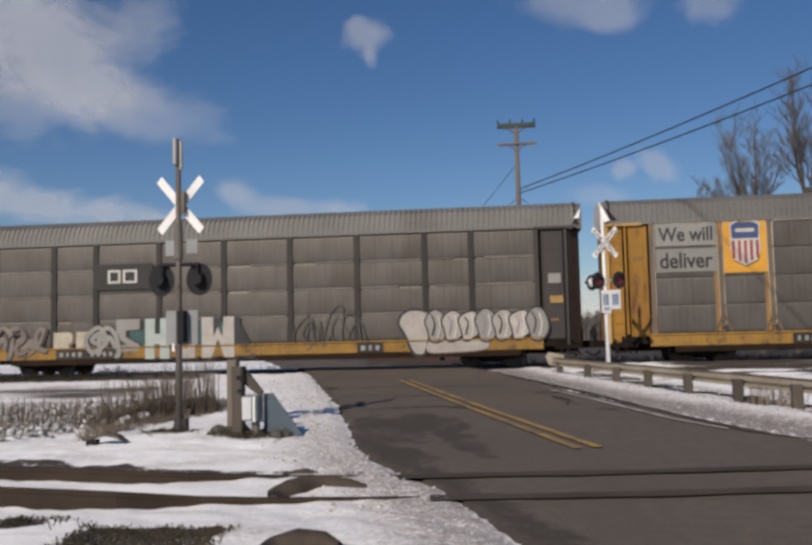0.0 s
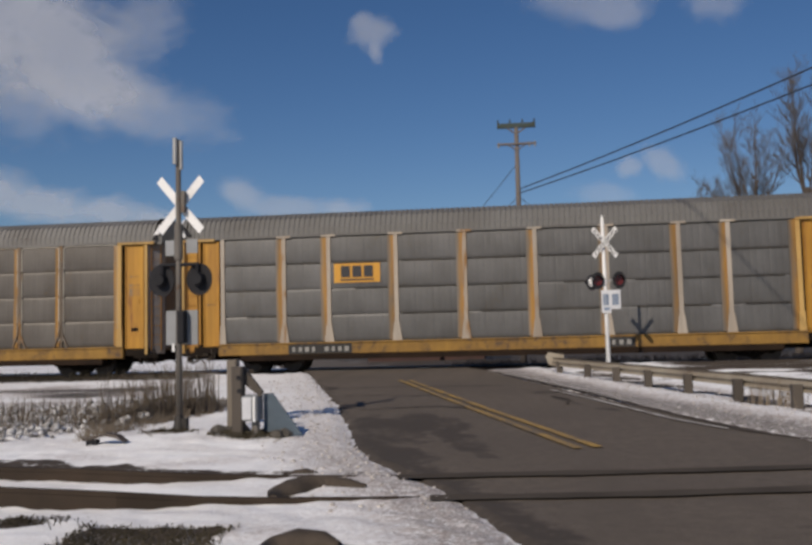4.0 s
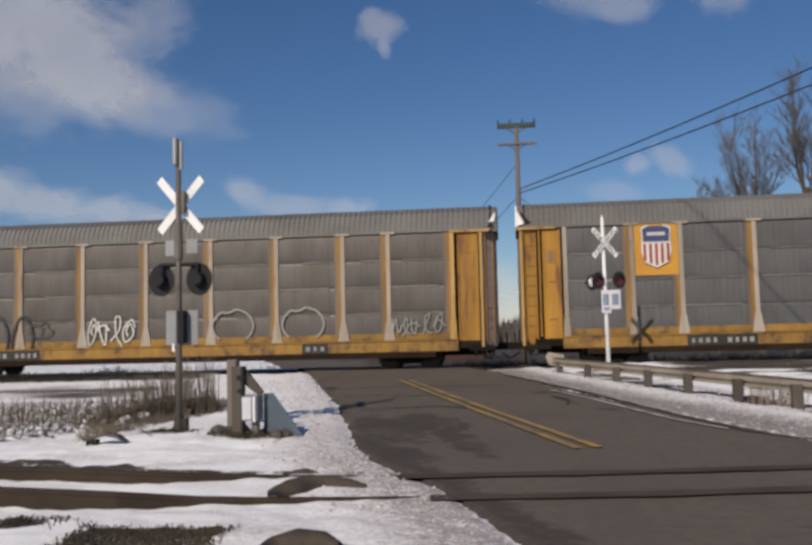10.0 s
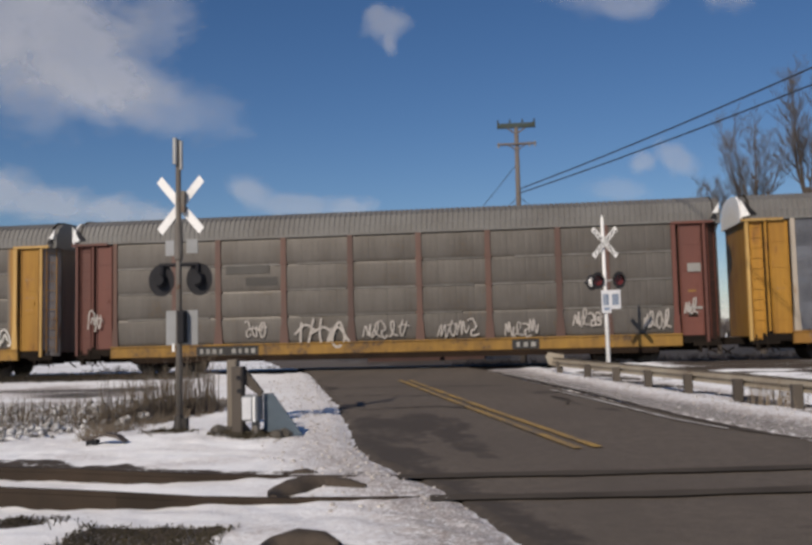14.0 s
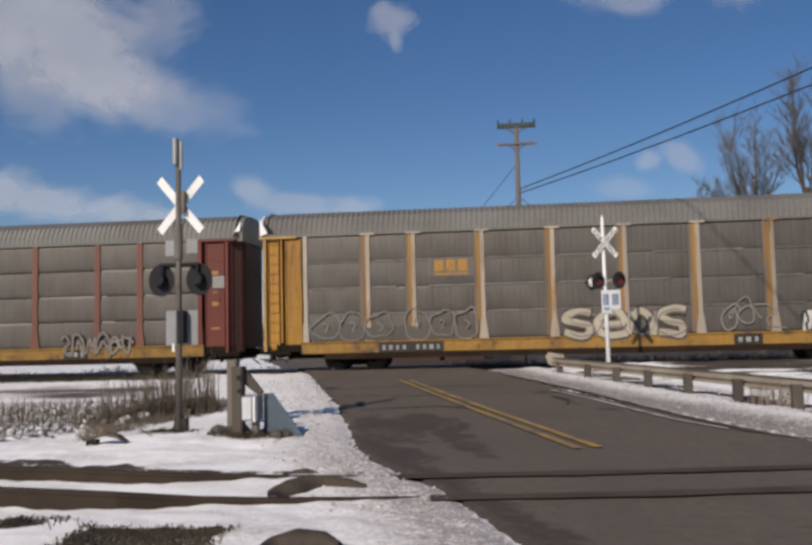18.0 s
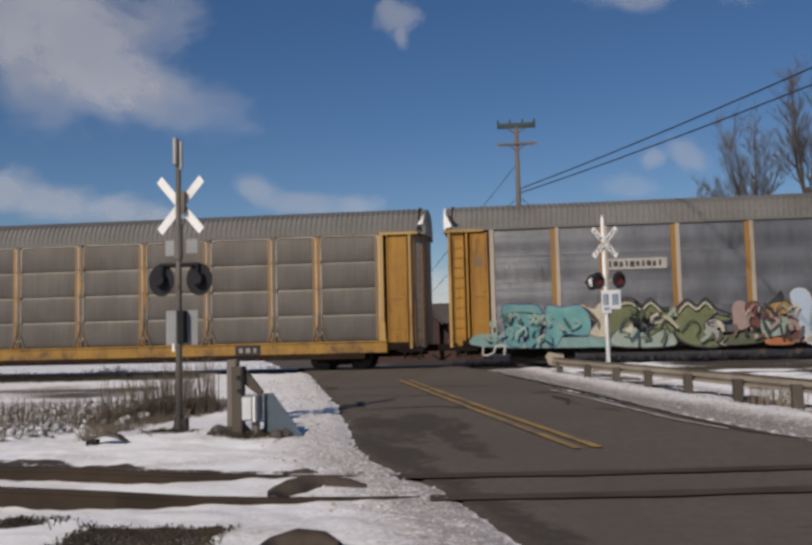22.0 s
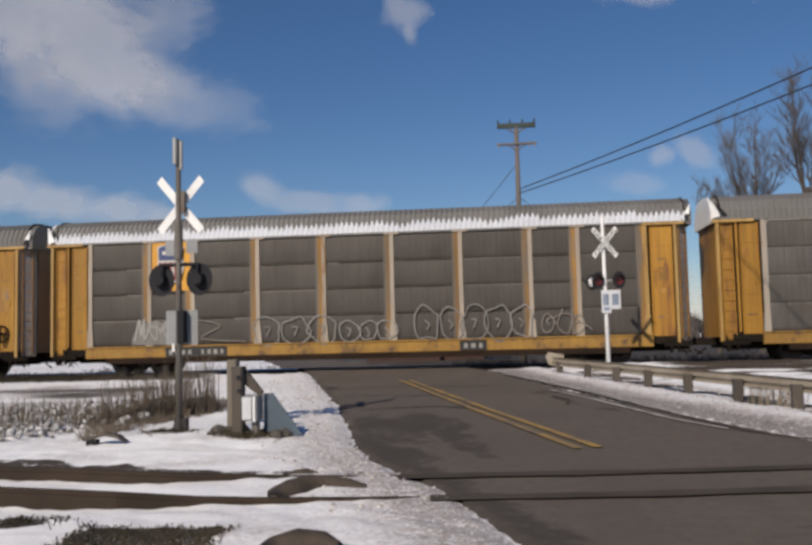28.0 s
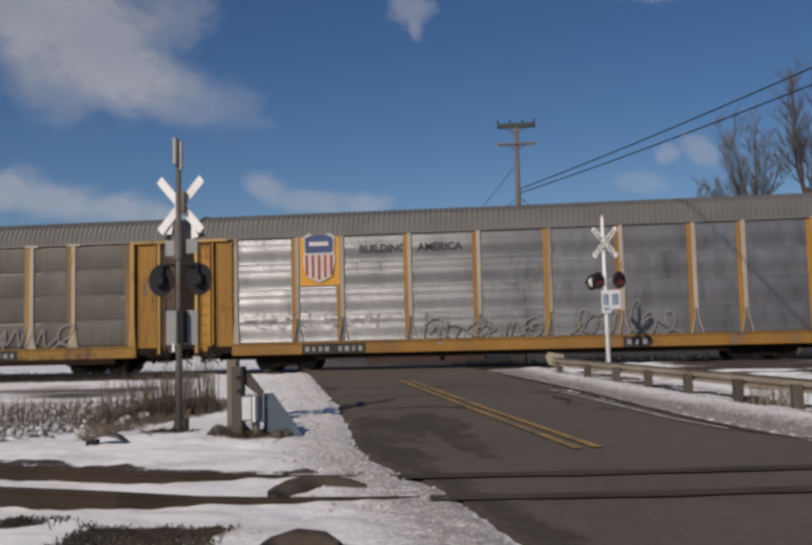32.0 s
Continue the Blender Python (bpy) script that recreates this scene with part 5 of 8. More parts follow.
def post_build(style, flare=0.10):
    """A side post: flared foot, flared foot with a T head, or a plain bar that ends in two bowed straps."""
    bd = Build()
    if style in ("flare", "cap", "door"):
        w = 0.10 if style == "flare" else 0.075
        bd.box(-w, w, -0.06, 0.06, 1.70, EAVE - 0.04)
        bd.prism([(-0.09 - flare, 1.04), (0.09 + flare, 1.04), (w + 0.02, 1.72), (-w - 0.02, 1.72)], -0.075, 0.06)
        if style == "cap":
            bd.box(-0.26, 0.26, -0.075, 0.06, EAVE - 0.07, EAVE + 0.01)
        if style == "flare":
            for z in (2.04, 3.02, 4.0):
                bd.box(-w - 0.03, w + 0.03, -0.068, -0.05, z - 0.05, z + 0.05)
    else:
        w = 0.072 if style == "plain" else 0.06
        bd.box(-w, w, -0.06, 0.06, 1.92, EAVE - 0.05)
        for q in (-1, 1):
            strap(bd, [(q * 0.045, 1.94), (q * 0.06, 1.62), (q * (0.10 + flare * 0.5), 1.30), (q * (0.12 + flare), 1.05)], 0.032 if style == "plain" else 0.055, -0.07, 0.05)
        if style == "rim":
            bd.box(-0.04, 0.04, -0.03, 0.04, 1.05, 1.92)
            for z in (1.30, 2.0, 3.0, 4.0):
                bd.box(-0.085, 0.085, -0.075, -0.055, z - 0.045, z + 0.045)
    return bd


def rim_build(w, h):
    """The bright rolled edge round one bay, with rounded upper corners."""
    r, t = 0.16, 0.040
    bd = Build()
    out, inn = [(-w / 2, 0.25)], [(-w / 2 + t, 0.25)]
    for q, c0 in ((-1, 180), (1, 90)):
        for i in range(5):
            a = radians(c0 - 22.5 * i)
            cx, cz = q * (w / 2 - r), h - r
            out.append((cx + r * math.cos(a), cz + r * math.sin(a)))
            inn.append((cx + (r - t) * math.cos(a), cz + (r - t) * math.sin(a)))
    out.append((w / 2, 0.25))
    inn.append((w / 2 - t, 0.25))
    for i in range(len(out) - 1):
        bd.prism([out[i], inn[i], inn[i + 1], out[i + 1]], -0.034, 0.02)
    return bd


def roof_build(rib=0.19):
    """Ribbed side slope, rounded crown and the far slope."""
    bd = Build()
    n = int(2 * (HALF - 0.15) / rib)
    prof = ((-1.52, EAVE), (-1.50, EAVE + 0.30), (-1.30, EAVE + 0.66), (-0.95, CREST - 0.04), (-0.4, CREST + 0.02), (0.4, CREST + 0.02), (0.95, CREST - 0.04), (1.5, EAVE + 0.3), (1.52, EAVE))
    k = len(prof)
    xs = []
    for i in range(n):
        x = -HALF + 0.15 + i * rib
        xs += [(x, 0), (x + rib * 0.3, 0.0), (x + rib * 0.45, 0.028), (x + rib * 0.85, 0.028)]
    for x, o in xs:
        for j, (y, z) in enumerate(prof):
            s = o if 0 < j < k - 1 else o * 0.4
            bd.v.append((x, y - (s if y < -1 else -s if y > 1 else 0), z + (s if abs(y) < 1.4 else 0)))
    bd.f = [(i * k + j, (i + 1) * k + j, (i + 1) * k + j + 1, i * k + j + 1) for i in range(len(xs) - 1) for j in range(k - 1)]
    return bd


def snow_cover_build(lo):
    """A thin crust of snow lying over the ribs of the roof's near slope and crown."""
    bd = Build()
    n = 248
    for i in range(n + 1):
        x = -HALF + 0.2 + (2 * HALF - 0.4) * i / n
        o = 0.022 * (i % 2) + 0.02 * noise.noise((x * 0.8, 1, 0))
        low = EAVE + 0.04 + 0.05 * noise.noise((x * 1.5, 0, lo))
        for y, z in ((-1.565, low), (-1.55, EAVE + 0.32), (-1.36, EAVE + 0.70), (-0.98, CREST + 0.01), (-0.4, CREST + 0.08), (0.5, CREST + 0.08), (1.0, CREST)):
            bd.v.append((x, y - (o if y < -1.2 else 0), z + o * 0.6))
    bd.f = [(i * 7 + j, (i + 1) * 7 + j, (i + 1) * 7 + j + 1, i * 7 + j + 1) for i in range(n) for j in range(6)]
    return bd


def snow_patch_build(seed):
    """Ragged snow clinging to the lower roof slope along the eave."""
    bd = Build()
    n = 248
    for i in range(n + 1):
        x = -HALF + 0.2 + (2 * HALF - 0.4) * i / n
        o = 0.025 * (1 - i % 2)
        top = 0.46 + 0.20 * noise.noise((x * 0.9, seed, 0)) + 0.10 * noise.noise((x * 4.1, seed, 3)) - 0.22 * (i % 2)
        for y, z in ((-1.56, 0.02), (-1.565, min(top * 0.6, 0.3)), (-1.555 + 0.55 * max(0, top - 0.3), top)):
            bd.v.append((x, y - o, EAVE + z))
    bd.f = [(i * 3 + j, (i + 1) * 3 + j, (i + 1) * 3 + j + 1, i * 3 + j + 1) for i in range(n) for j in range(2)]
    return bd


def end_cap_build(thick, low=0.1):
    """The arched end of the roof."""
    arch = [(-1.5, EAVE - low), (-1.5, EAVE + 0.3), (-1.28, EAVE + 0.66), (-0.95, CREST - 0.05), (-0.4, CREST + 0.03), (0.4, CREST + 0.03), (0.95, CREST - 0.05), (1.28, EAVE + 0.66), (1.5, EAVE + 0.3), (1.5, EAVE - low)]
    bd = Build()
    k = len(arch)
    for x in (-thick, thick):
        bd.v += [(x, y * 0.99, z) for y, z in arch]
    bd.f = [tuple(range(k)), tuple(range(2 * k - 1, k - 1, -1))] + [(i, i + 1, k + i + 1, k + i) for i in range(k - 1)]
    return bd


def ladder_build():
    bd = Build()
    for s in (-0.19, 0.19):
        bd.box(s - 0.012, s + 0.012, -0.05, -0.02, 0.9, EAVE - 0.1)
    for i in range(11):
        z = 1.1 + i * 0.36
        bd.box(-0.19, 0.19, -0.055, -0.042, z, z + 0.016)
    return bd


GLYPHS = {
    "s": [((0.95, 0.85), (0.6, 1.0), (0.15, 0.85), (0.1, 0.6), (0.5, 0.5), (0.9, 0.38), (0.85, 0.1), (0.4, 0.0), (0.02, 0.15))],
    "e": [((0.1, 0.5), (0.85, 0.58), (0.75, 0.92), (0.35, 0.98), (0.05, 0.6), (0.12, 0.15), (0.5, 0.0), (0.95, 0.18))],
    "n": [((0.08, 0.0), (0.12, 0.95)), ((0.12, 0.6), (0.4, 0.98), (0.75, 0.9), (0.88, 0.45), (0.9, 0.0))],
    "m": [((0.05, 0.0), (0.1, 0.98), (0.48, 0.35), (0.88, 1.0), (0.96, 0.0))],
    "t": [((0.05, 0.82), (0.95, 0.9)), ((0.5, 1.0), (0.45, 0.3), (0.6, 0.02), (0.9, 0.12))],
    "a": [((0.02, 0.0), (0.35, 0.75), (0.5, 1.0), (0.68, 0.7), (0.98, 0.0)), ((0.2, 0.35), (0.8, 0.38))],
    "u": [((0.05, 1.0), (0.08, 0.3), (0.45, 0.0), (0.85, 0.3), (0.9, 1.0), (0.98, 0.1))],
    "0": [((-0.2, 0.3), (0.2, 0.9), (0.7, 1.0), (0.8, 0.4), (0.3, 0.1), (0.1, 0.5), (0.6, 0.8), (1.2, 0.3))],
    "1": [((-0.1, 0.9), (0.4, 1.05), (0.75, 0.6), (0.3, 0.35), (0.5, 0.0), (1.1, 0.15))],
    "2": [((-0.1, 0.1), (0.25, 0.95), (0.4, 0.2), (0.7, 1.0), (0.8, 0.1), (1.2, 0.7))],
    "3": [((1.1, 0.6), (0.6, 1.0), (0.0, 0.6), (0.3, 0.05), (0.9, 0.3), (0.7, 0.75), (0.3, 0.55), (0.55, 0.35))],
    "4": [((-0.15, 0.0), (0.0, 0.8), (0.5, 1.05), (0.95, 0.7), (1.0, 0.0), (0.7, -0.1)), ((0.2, 0.3), (0.5, 0.7), (0.8, 0.2))],
    "5": [((-0.2, 0.6), (0.5, 0.75), (1.2, 0.55)), ((0.3, 1.0), (0.2, 0.4), (0.6, 0.05), (0.9, 0.9))],
    "6": [((0.0, 0.0), (0.6, 0.5), (0.75, 1.1), (0.4, 1.0), (0.45, 0.3), (1.15, 0.05))],
}


def rounded(pts, n=5):
    """A smooth curve through the points."""
    out = []
    for i in range(len(pts) - 1):
        p0, p1, p2, p3 = (Vector(pts[max(0, min(len(pts) - 1, j))]) for j in (i - 1, i, i + 1, i + 2))
        for q in range(n):
            u = q / n
            v = 0.5 * (2 * p1 + (p2 - p0) * u + (2 * p0 - 5 * p1 + 4 * p2 - p3) * u * u + (3 * p1 - p0 - 3 * p2 + p3) * u ** 3)
            out.append((v.x, v.y))
    return out + [tuple(pts[-1])]


def letters(car, forms, x0, x1, z0, z1, weight, fill, line, label, seed, edge=0.05, swing=0.06, lift=0.0):
    """Sprayed letters side by side, each a part of its own; line: colour of the outline behind it."""
    random.seed(seed)
    w = (x1 - x0) / len(forms)
    for i, f in enumerate(forms):
        sx, sz, lean = random.uniform(0.88, 1.18), random.uniform(1 - 2.2 * swing, 1.0 + swing), random.gauss(0, swing * 1.5)
        ox, oz = x0 + w * (i + 0.04) + random.gauss(0, w * 0.05), z0 + random.uniform(0, swing) * (z1 - z0)
        a, b = Build(), Build()
        for j, st in enumerate(GLYPHS[f]):
            st = [(px + random.gauss(0, swing * 0.6), pz + random.gauss(0, swing * 0.6)) for px, pz in st]
            pts = [(ox + (px * sx + lean * pz) * w * 0.92, oz + pz * sz * (z1 - z0)) for px, pz in rounded(st)]
            y = FACE - 0.084 - lift - 0.003 * (i % 2) - 0.001 * j
            a.ribbon(pts, weight, y - 0.045 if line else y)
            if line:
                b.ribbon([(px + edge * 0.4, pz - edge * 0.4) for px, pz in pts], weight + 2 * edge, y)
        p = part("painted_letter", a, fill, car, label)
        if line:
            part("outline", b, line, p)


def splash(car, x0, x1, z0, z1, mat, label, seed, lift=0.0):
    """A sprayed ground with an uneven outline."""
    random.seed(seed)
    n = 40
    bd = Build()
    for i in range(n + 1):
        x = x0 + (x1 - x0) * i / n
        top = z1 + 0.16 * noise.noise((x * 1.9, seed, 0)) + 0.09 * noise.noise((x * 5.3, seed, 4))
        ease = min(1.0, 6 * min(i, n - i) / n + 0.25)
        for z, y in ((z0, 0.0), (z0, 0.003), (z0 + (top - z0) * ease, 0.003), (z0 + (top - z0) * ease, 0.0)):
            bd.v.append((x, FACE - 0.080 - lift - y, z))
    bd.f = [(4 * i + j, 4 * i + 4 + j, 4 * i + 5 + j, 4 * i + 1 + j) for i in range(n) for j in range(3)]
    part("painted_ground", bd, mat, car, label)


def blob(car, pts, fill, line, label, lift=0.0, edge=0.04):
    """A sprayed form with a soft closed outline; line: colour of the wider form behind it."""
    n = len(pts)
    ring = []
    for i in range(n):
        p0, p1, p2, p3 = (Vector(pts[(i + j) % n]) for j in (-1, 0, 1, 2))
        for q in range(4):
            u = q / 4
            v = 0.5 * (2 * p1 + (p2 - p0) * u + (2 * p0 - 5 * p1 + 4 * p2 - p3) * u * u + (3 * p1 - p0 - 3 * p2 + p3) * u ** 3)
            ring.append((v.x, v.y))
    y = FACE - 0.084 - lift
    ob = part("painted_form", Build().prism(ring, y - 0.0010, y), fill, car, label)
    if line:
        m = len(ring)
        area = sum(ring[i][0] * ring[(i + 1) % m][1] - ring[(i + 1) % m][0] * ring[i][1] for i in range(m))
        out = []
        for i, (x, z) in enumerate(ring):
            dx, dz = ring[(i + 1) % m][0] - ring[i - 1][0], ring[(i + 1) % m][1] - ring[i - 1][1]
            k = (math.hypot(dx, dz) or 1) * (1 if area > 0 else -1)
            out.append((x + dz / k * edge, z - dx / k * edge))
        part("outline", Build().prism(out, y - 0.0001, y + 0.0009), line, ob)


def stroke(car, pts, width, mat, lift=0.0, label="sprayed line"):
    part("painted_stroke", Build().ribbon(rounded(pts), width, FACE - 0.084 - lift), mat, car, label)


def bubbles(car, x0, x1, n, z0, z1, width, mat, seed, label, lift=0.0):
    """A row of thin outlined bubble letters."""
    rnd = random.Random(seed)
    w = (x1 - x0) / n
    for i in range(n):
        cx, cz = x0 + w * (i + 0.5), (z0 + z1) / 2
        ring = []
        for j in range(9):
            a = 6.283 * j / 9 + 0.5
            k = rnd.uniform(0.72, 1.12)
            ring.append((cx + w * 0.56 * k * math.cos(a), cz + (z1 - z0) * 0.52 * k * math.sin(a)))
        stroke(car, ring + [ring[0]], width, mat, lift + 0.004 * i, label)
        stroke(car, [(cx - w * 0.12, cz + 0.12), (cx + w * 0.08, cz + rnd.uniform(-0.1, 0.1)), (cx - w * 0.05, cz - 0.2)], width, mat, lift + 0.004 * i + 0.002, label)


def block_letter(car, form, x0, x1, z0, z1, fill, line, lift=0.0):
    """A hand-painted block letter with a dark drop shade to its right."""
    pts = BLOCKS[form]
    at = [(x0 + (x1 - x0) * a, z0 + (z1 - z0) * b) for a, b in pts]
    y = FACE - 0.09 - lift
    ob = part("painted_letter", Build().prism(at, y - 0.003, y), fill, car, "pale block letter with a dark shade")
    w = (x1 - x0) * 0.18
    part("shade", Build().prism([(x + w, z - 0.03) for x, z in at], y + 0.004, y + 0.006), line, ob)


BLOCKS = {
    "S": ((0, 1), (1, 1), (1, 0.74), (0.42, 0.72), (0.40, 0.56), (1, 0.36), (1, 0.22), (0, 0.18), (0.05, 0.36), (0.52, 0.36), (0, 0.55)),
    "H": ((0, 0), (0.38, 0), (0.38, 0.36), (0.60, 0.36), (0.60, 0), (1, 0), (1, 1), (0.62, 1), (0.62, 0.62), (0.40, 0.62), (0.40, 1), (0, 1)),
    "O": ((0, 0), (1, 0), (1, 1), (0.36, 1), (0.36, 0.78), (0.64, 0.78), (0.64, 0.24), (0.36, 0.24), (0.36, 1), (0, 1)),
    "W": ((0, 1), (0, 0), (0.30, 0), (0.50, 0.45), (0.70, 0), (1, 0), (1, 1), (0.68, 1), (0.64, 0.5), (0.50, 0.75), (0.36, 0.5), (0.36, 1)),
    "J": ((0.55, 1), (1, 1), (1, 0.15), (0.85, 0), (0.15, 0), (0, 0.12), (0.05, 0.3), (0.5, 0.3), (0.58, 0.4)),
    "A": ((0, 0), (0.30, 0), (0.32, 0.25), (0.62, 0.25), (0.66, 0), (1, 0), (0.85, 1), (0.15, 1)),
    "R": ((0, 0), (0.36, 0), (0.38, 0.4), (0.65, 0), (1, 0), (0.78, 0.45), (1, 0.6), (1, 0.9), (0.85, 1), (0, 1)),
    "E": ((0, 0), (1, 0), (1, 0.22), (0.45, 0.24), (0.45, 0.42), (0.9, 0.44), (0.9, 0.6), (0.45, 0.62), (0.45, 0.78), (1, 0.78), (1, 1), (0, 1)),
    "T": ((0.3, 0), (0.7, 0), (0.7, 0.72), (1, 0.72), (1, 1), (0, 1), (0, 0.72), (0.3, 0.72)),
    "C": ((0.15, 0), (1, 0), (1, 0.26), (0.45, 0.26), (0.45, 0.74), (1, 0.74), (1, 1), (0.15, 1), (0, 0.85), (0, 0.15)),
}


def shield_parts(parent, x, z, w, h):
    y = FACE - 0.095
    out = [(-0.5, 0.42), (-0.30, 0.5), (-0.12, 0.44), (0.12, 0.44), (0.30, 0.5), (0.5, 0.42), (0.46, 0.2), (0.5, -0.1), (0.40, -0.38), (0.0, -0.52), (-0.40, -0.38), (-0.5, -0.1), (-0.46, 0.2)]
    s = part("shield", Build().prism([(a * w, c * h) for a, c in out], 0, 0.004), SHIELD_WHITE, parent, "shield emblem with a blue head over red and white bars", at=(x, y, z))
    part("shield_head", Build().prism([(a * w * 0.92, c * h * 0.94) for a, c in ((-0.48, 0.42), (-0.28, 0.49), (0.28, 0.49), (0.48, 0.42), (0.46, 0.1), (-0.46, 0.1))], -0.004, -0.002), SHIELD_BLUE, s)
    part("bar", Build().box(-0.30 * w, 0.30 * w, -0.008, -0.006, 0.24 * h, 0.32 * h), SHIELD_WHITE, s, "pale band")
    for i in range(5):
        lo = -0.36 - 0.10 * (1 - abs(i - 2) / 2)
        part("red_bar", Build().box(-0.045 * w, 0.045 * w, -0.004, -0.002, lo * h, 0.05 * h), SHIELD_RED, s, at=((-0.38 + 0.19 * i) * w, 0, 0))


def bars_for(bd, x0, x1, z0, z1, n, y=FACE - 0.075):
    """Unreadable lettering as a row of bars."""
    w = (x1 - x0) / n
    for i in range(n):
        if n == 9 and i == 3:
            continue
        k = 0.20 + 0.10 * ((i * 5) % 3)
        bd.box(x0 + w * (i + 0.5 - k), x0 + w * (i + 0.5 + k), y - 0.004, y, z0 + 0.02 * (i % 2), z1 - 0.015 * (i % 3))


def truck_parts(car, x):
    tr = part("truck", shared("truck", UNDER, truck_build), None, car, "black cast steel truck", at=(x, 0, 0))
    for dx in (-0.74, 0.74):
        ws = part("wheelset", shared("wheelset", STEEL, wheelset_build, False), None, tr, at=(dx, 0, 0.42))
        WHEELS.setdefault(car.name, []).append((ws, dx))


def truck_build():
    bd = Build()
    for s in (-1.05, 1.05):
        bd.prism([(-1.1, 0.52), (-0.9, 0.62), (-0.4, 0.66), (0.4, 0.66), (0.9, 0.62), (1.1, 0.52), (1.1, 0.36), (0.6, 0.36), (0.34, 0.20), (-0.34, 0.20), (-0.6, 0.36), (-1.1, 0.36)], s - 0.07, s + 0.07)
        for dx in (-0.74, 0.74):
            bd.tube((dx, s - 0.12, 0.42), (dx, s + 0.12, 0.42), 0.13, n=10)
        for dx in (-0.15, 0.0, 0.15):
            bd.tube((dx, s - 0.1, 0.26), (dx, s - 0.1, 0.5), 0.06, n=8)
    bd.box(-0.2, 0.2, -1.0, 1.0, 0.3, 0.6)
    return bd


def wheelset_build():
    bd = Build().tube((0, -0.9, 0), (0, 0.9, 0), 0.08, n=8)
    for s in (-1, 1):
        bd.tube((0, s * 0.69, 0), (0, s * 0.82, 0), 0.42, n=20)
        bd.tube((0, s * 0.66, 0), (0, s * 0.69, 0), 0.45, n=20)
        for i in range(5):
            a = 6.283 * i / 5
            bd.tube((0.25 * math.cos(a), s * 0.82, 0.25 * math.sin(a)), (0.25 * math.cos(a), s * 0.835, 0.25 * math.sin(a)), 0.05, n=6)
    return bd


WHEELS, CARS = {}, []


def door_build(half, z0, z1):
    """A folding end door: a leaf with raised edge ribs, cross battens and a lock box."""
    bd = Build().soft_box(-half, half, 0.0, 0.06, z0, z1, 0.03)
    for x in (0.03 - half, half - 0.06):
        bd.box(x, x + 0.035, -0.035, 0.0, z0 + 0.04, z1 - 0.04)
    for i, z in enumerate((1.45, 2.35, 3.25, 4.15)):
        bd.box(0.08 - half, half - 0.08, -0.012, 0.0, z, z + 0.05)
    return bd.box(0.10, 0.20, -0.03, 0.0, 2.7, 2.86)


def brake_parts(car, x, mat):
    """A hand brake low on the end door: housing, wheel, lever and the rod down to the truck."""
    gear = part("brake_housing", Build().prism([(-0.26, -0.42), (-0.05, -0.46), (0.04, -0.10), (-0.02, 0.22), (-0.16, 0.30), (-0.24, 0.02)], -0.12, -0.02), RUST_DARK, car, "rusty hand brake housing", at=(x, FACE, 1.62))
    bd, n = Build(), 16
    ring = [(0.30 * math.cos(6.2832 * i / n), 0.0, 0.30 * math.sin(6.2832 * i / n)) for i in range(n + 1)]
    for a, c in zip(ring, ring[1:]):
        bd.tube(a, c, 0.045, n=6, caps=False)
    for i in range(0, n, 4):
        bd.tube((0, 0.04, 0), ring[i], 0.03, n=5)
    bd.tube((0, -0.03, 0), (0, 0.12, 0), 0.09, n=8)
    part("brake_wheel", bd, mat, gear, "hand brake wheel", at=(0.20, -0.20, 0.02)).rotation_euler = (0, 0, radians(50))
    part("brake_rod", Build().tube((-0.16, -0.08, -0.4), (-0.02, -0.05, -0.95), 0.035, n=6).tube((-0.30, -0.06, -0.46), (0.10, -0.06, -0.50), 0.03, n=6), RUST_DARK, gear, "brake rod")


def end_sill_build():
    """End sill with steps, hanging hoses and a cut lever."""
    bd = Build().box(-0.5, 0.45, -0.02, 0.3, 0.62, 0.78).box(-0.3, -0.22, -0.02, 0.2, 0.40, 0.7)
    for x, z in ((0.08, 0.34), (0.24, 0.40), (-0.1, 0.46)):
        bd.tube((x, 0.1, 0.72), (x + 0.10, 0.12, z + 0.1), 0.022, n=5).tube((x + 0.10, 0.12, z + 0.1), (x + 0.2, 0.16, z), 0.022, n=5)
    return bd.tube((-0.45, -0.04, 0.82), (0.4, -0.04, 0.80), 0.015, n=5)


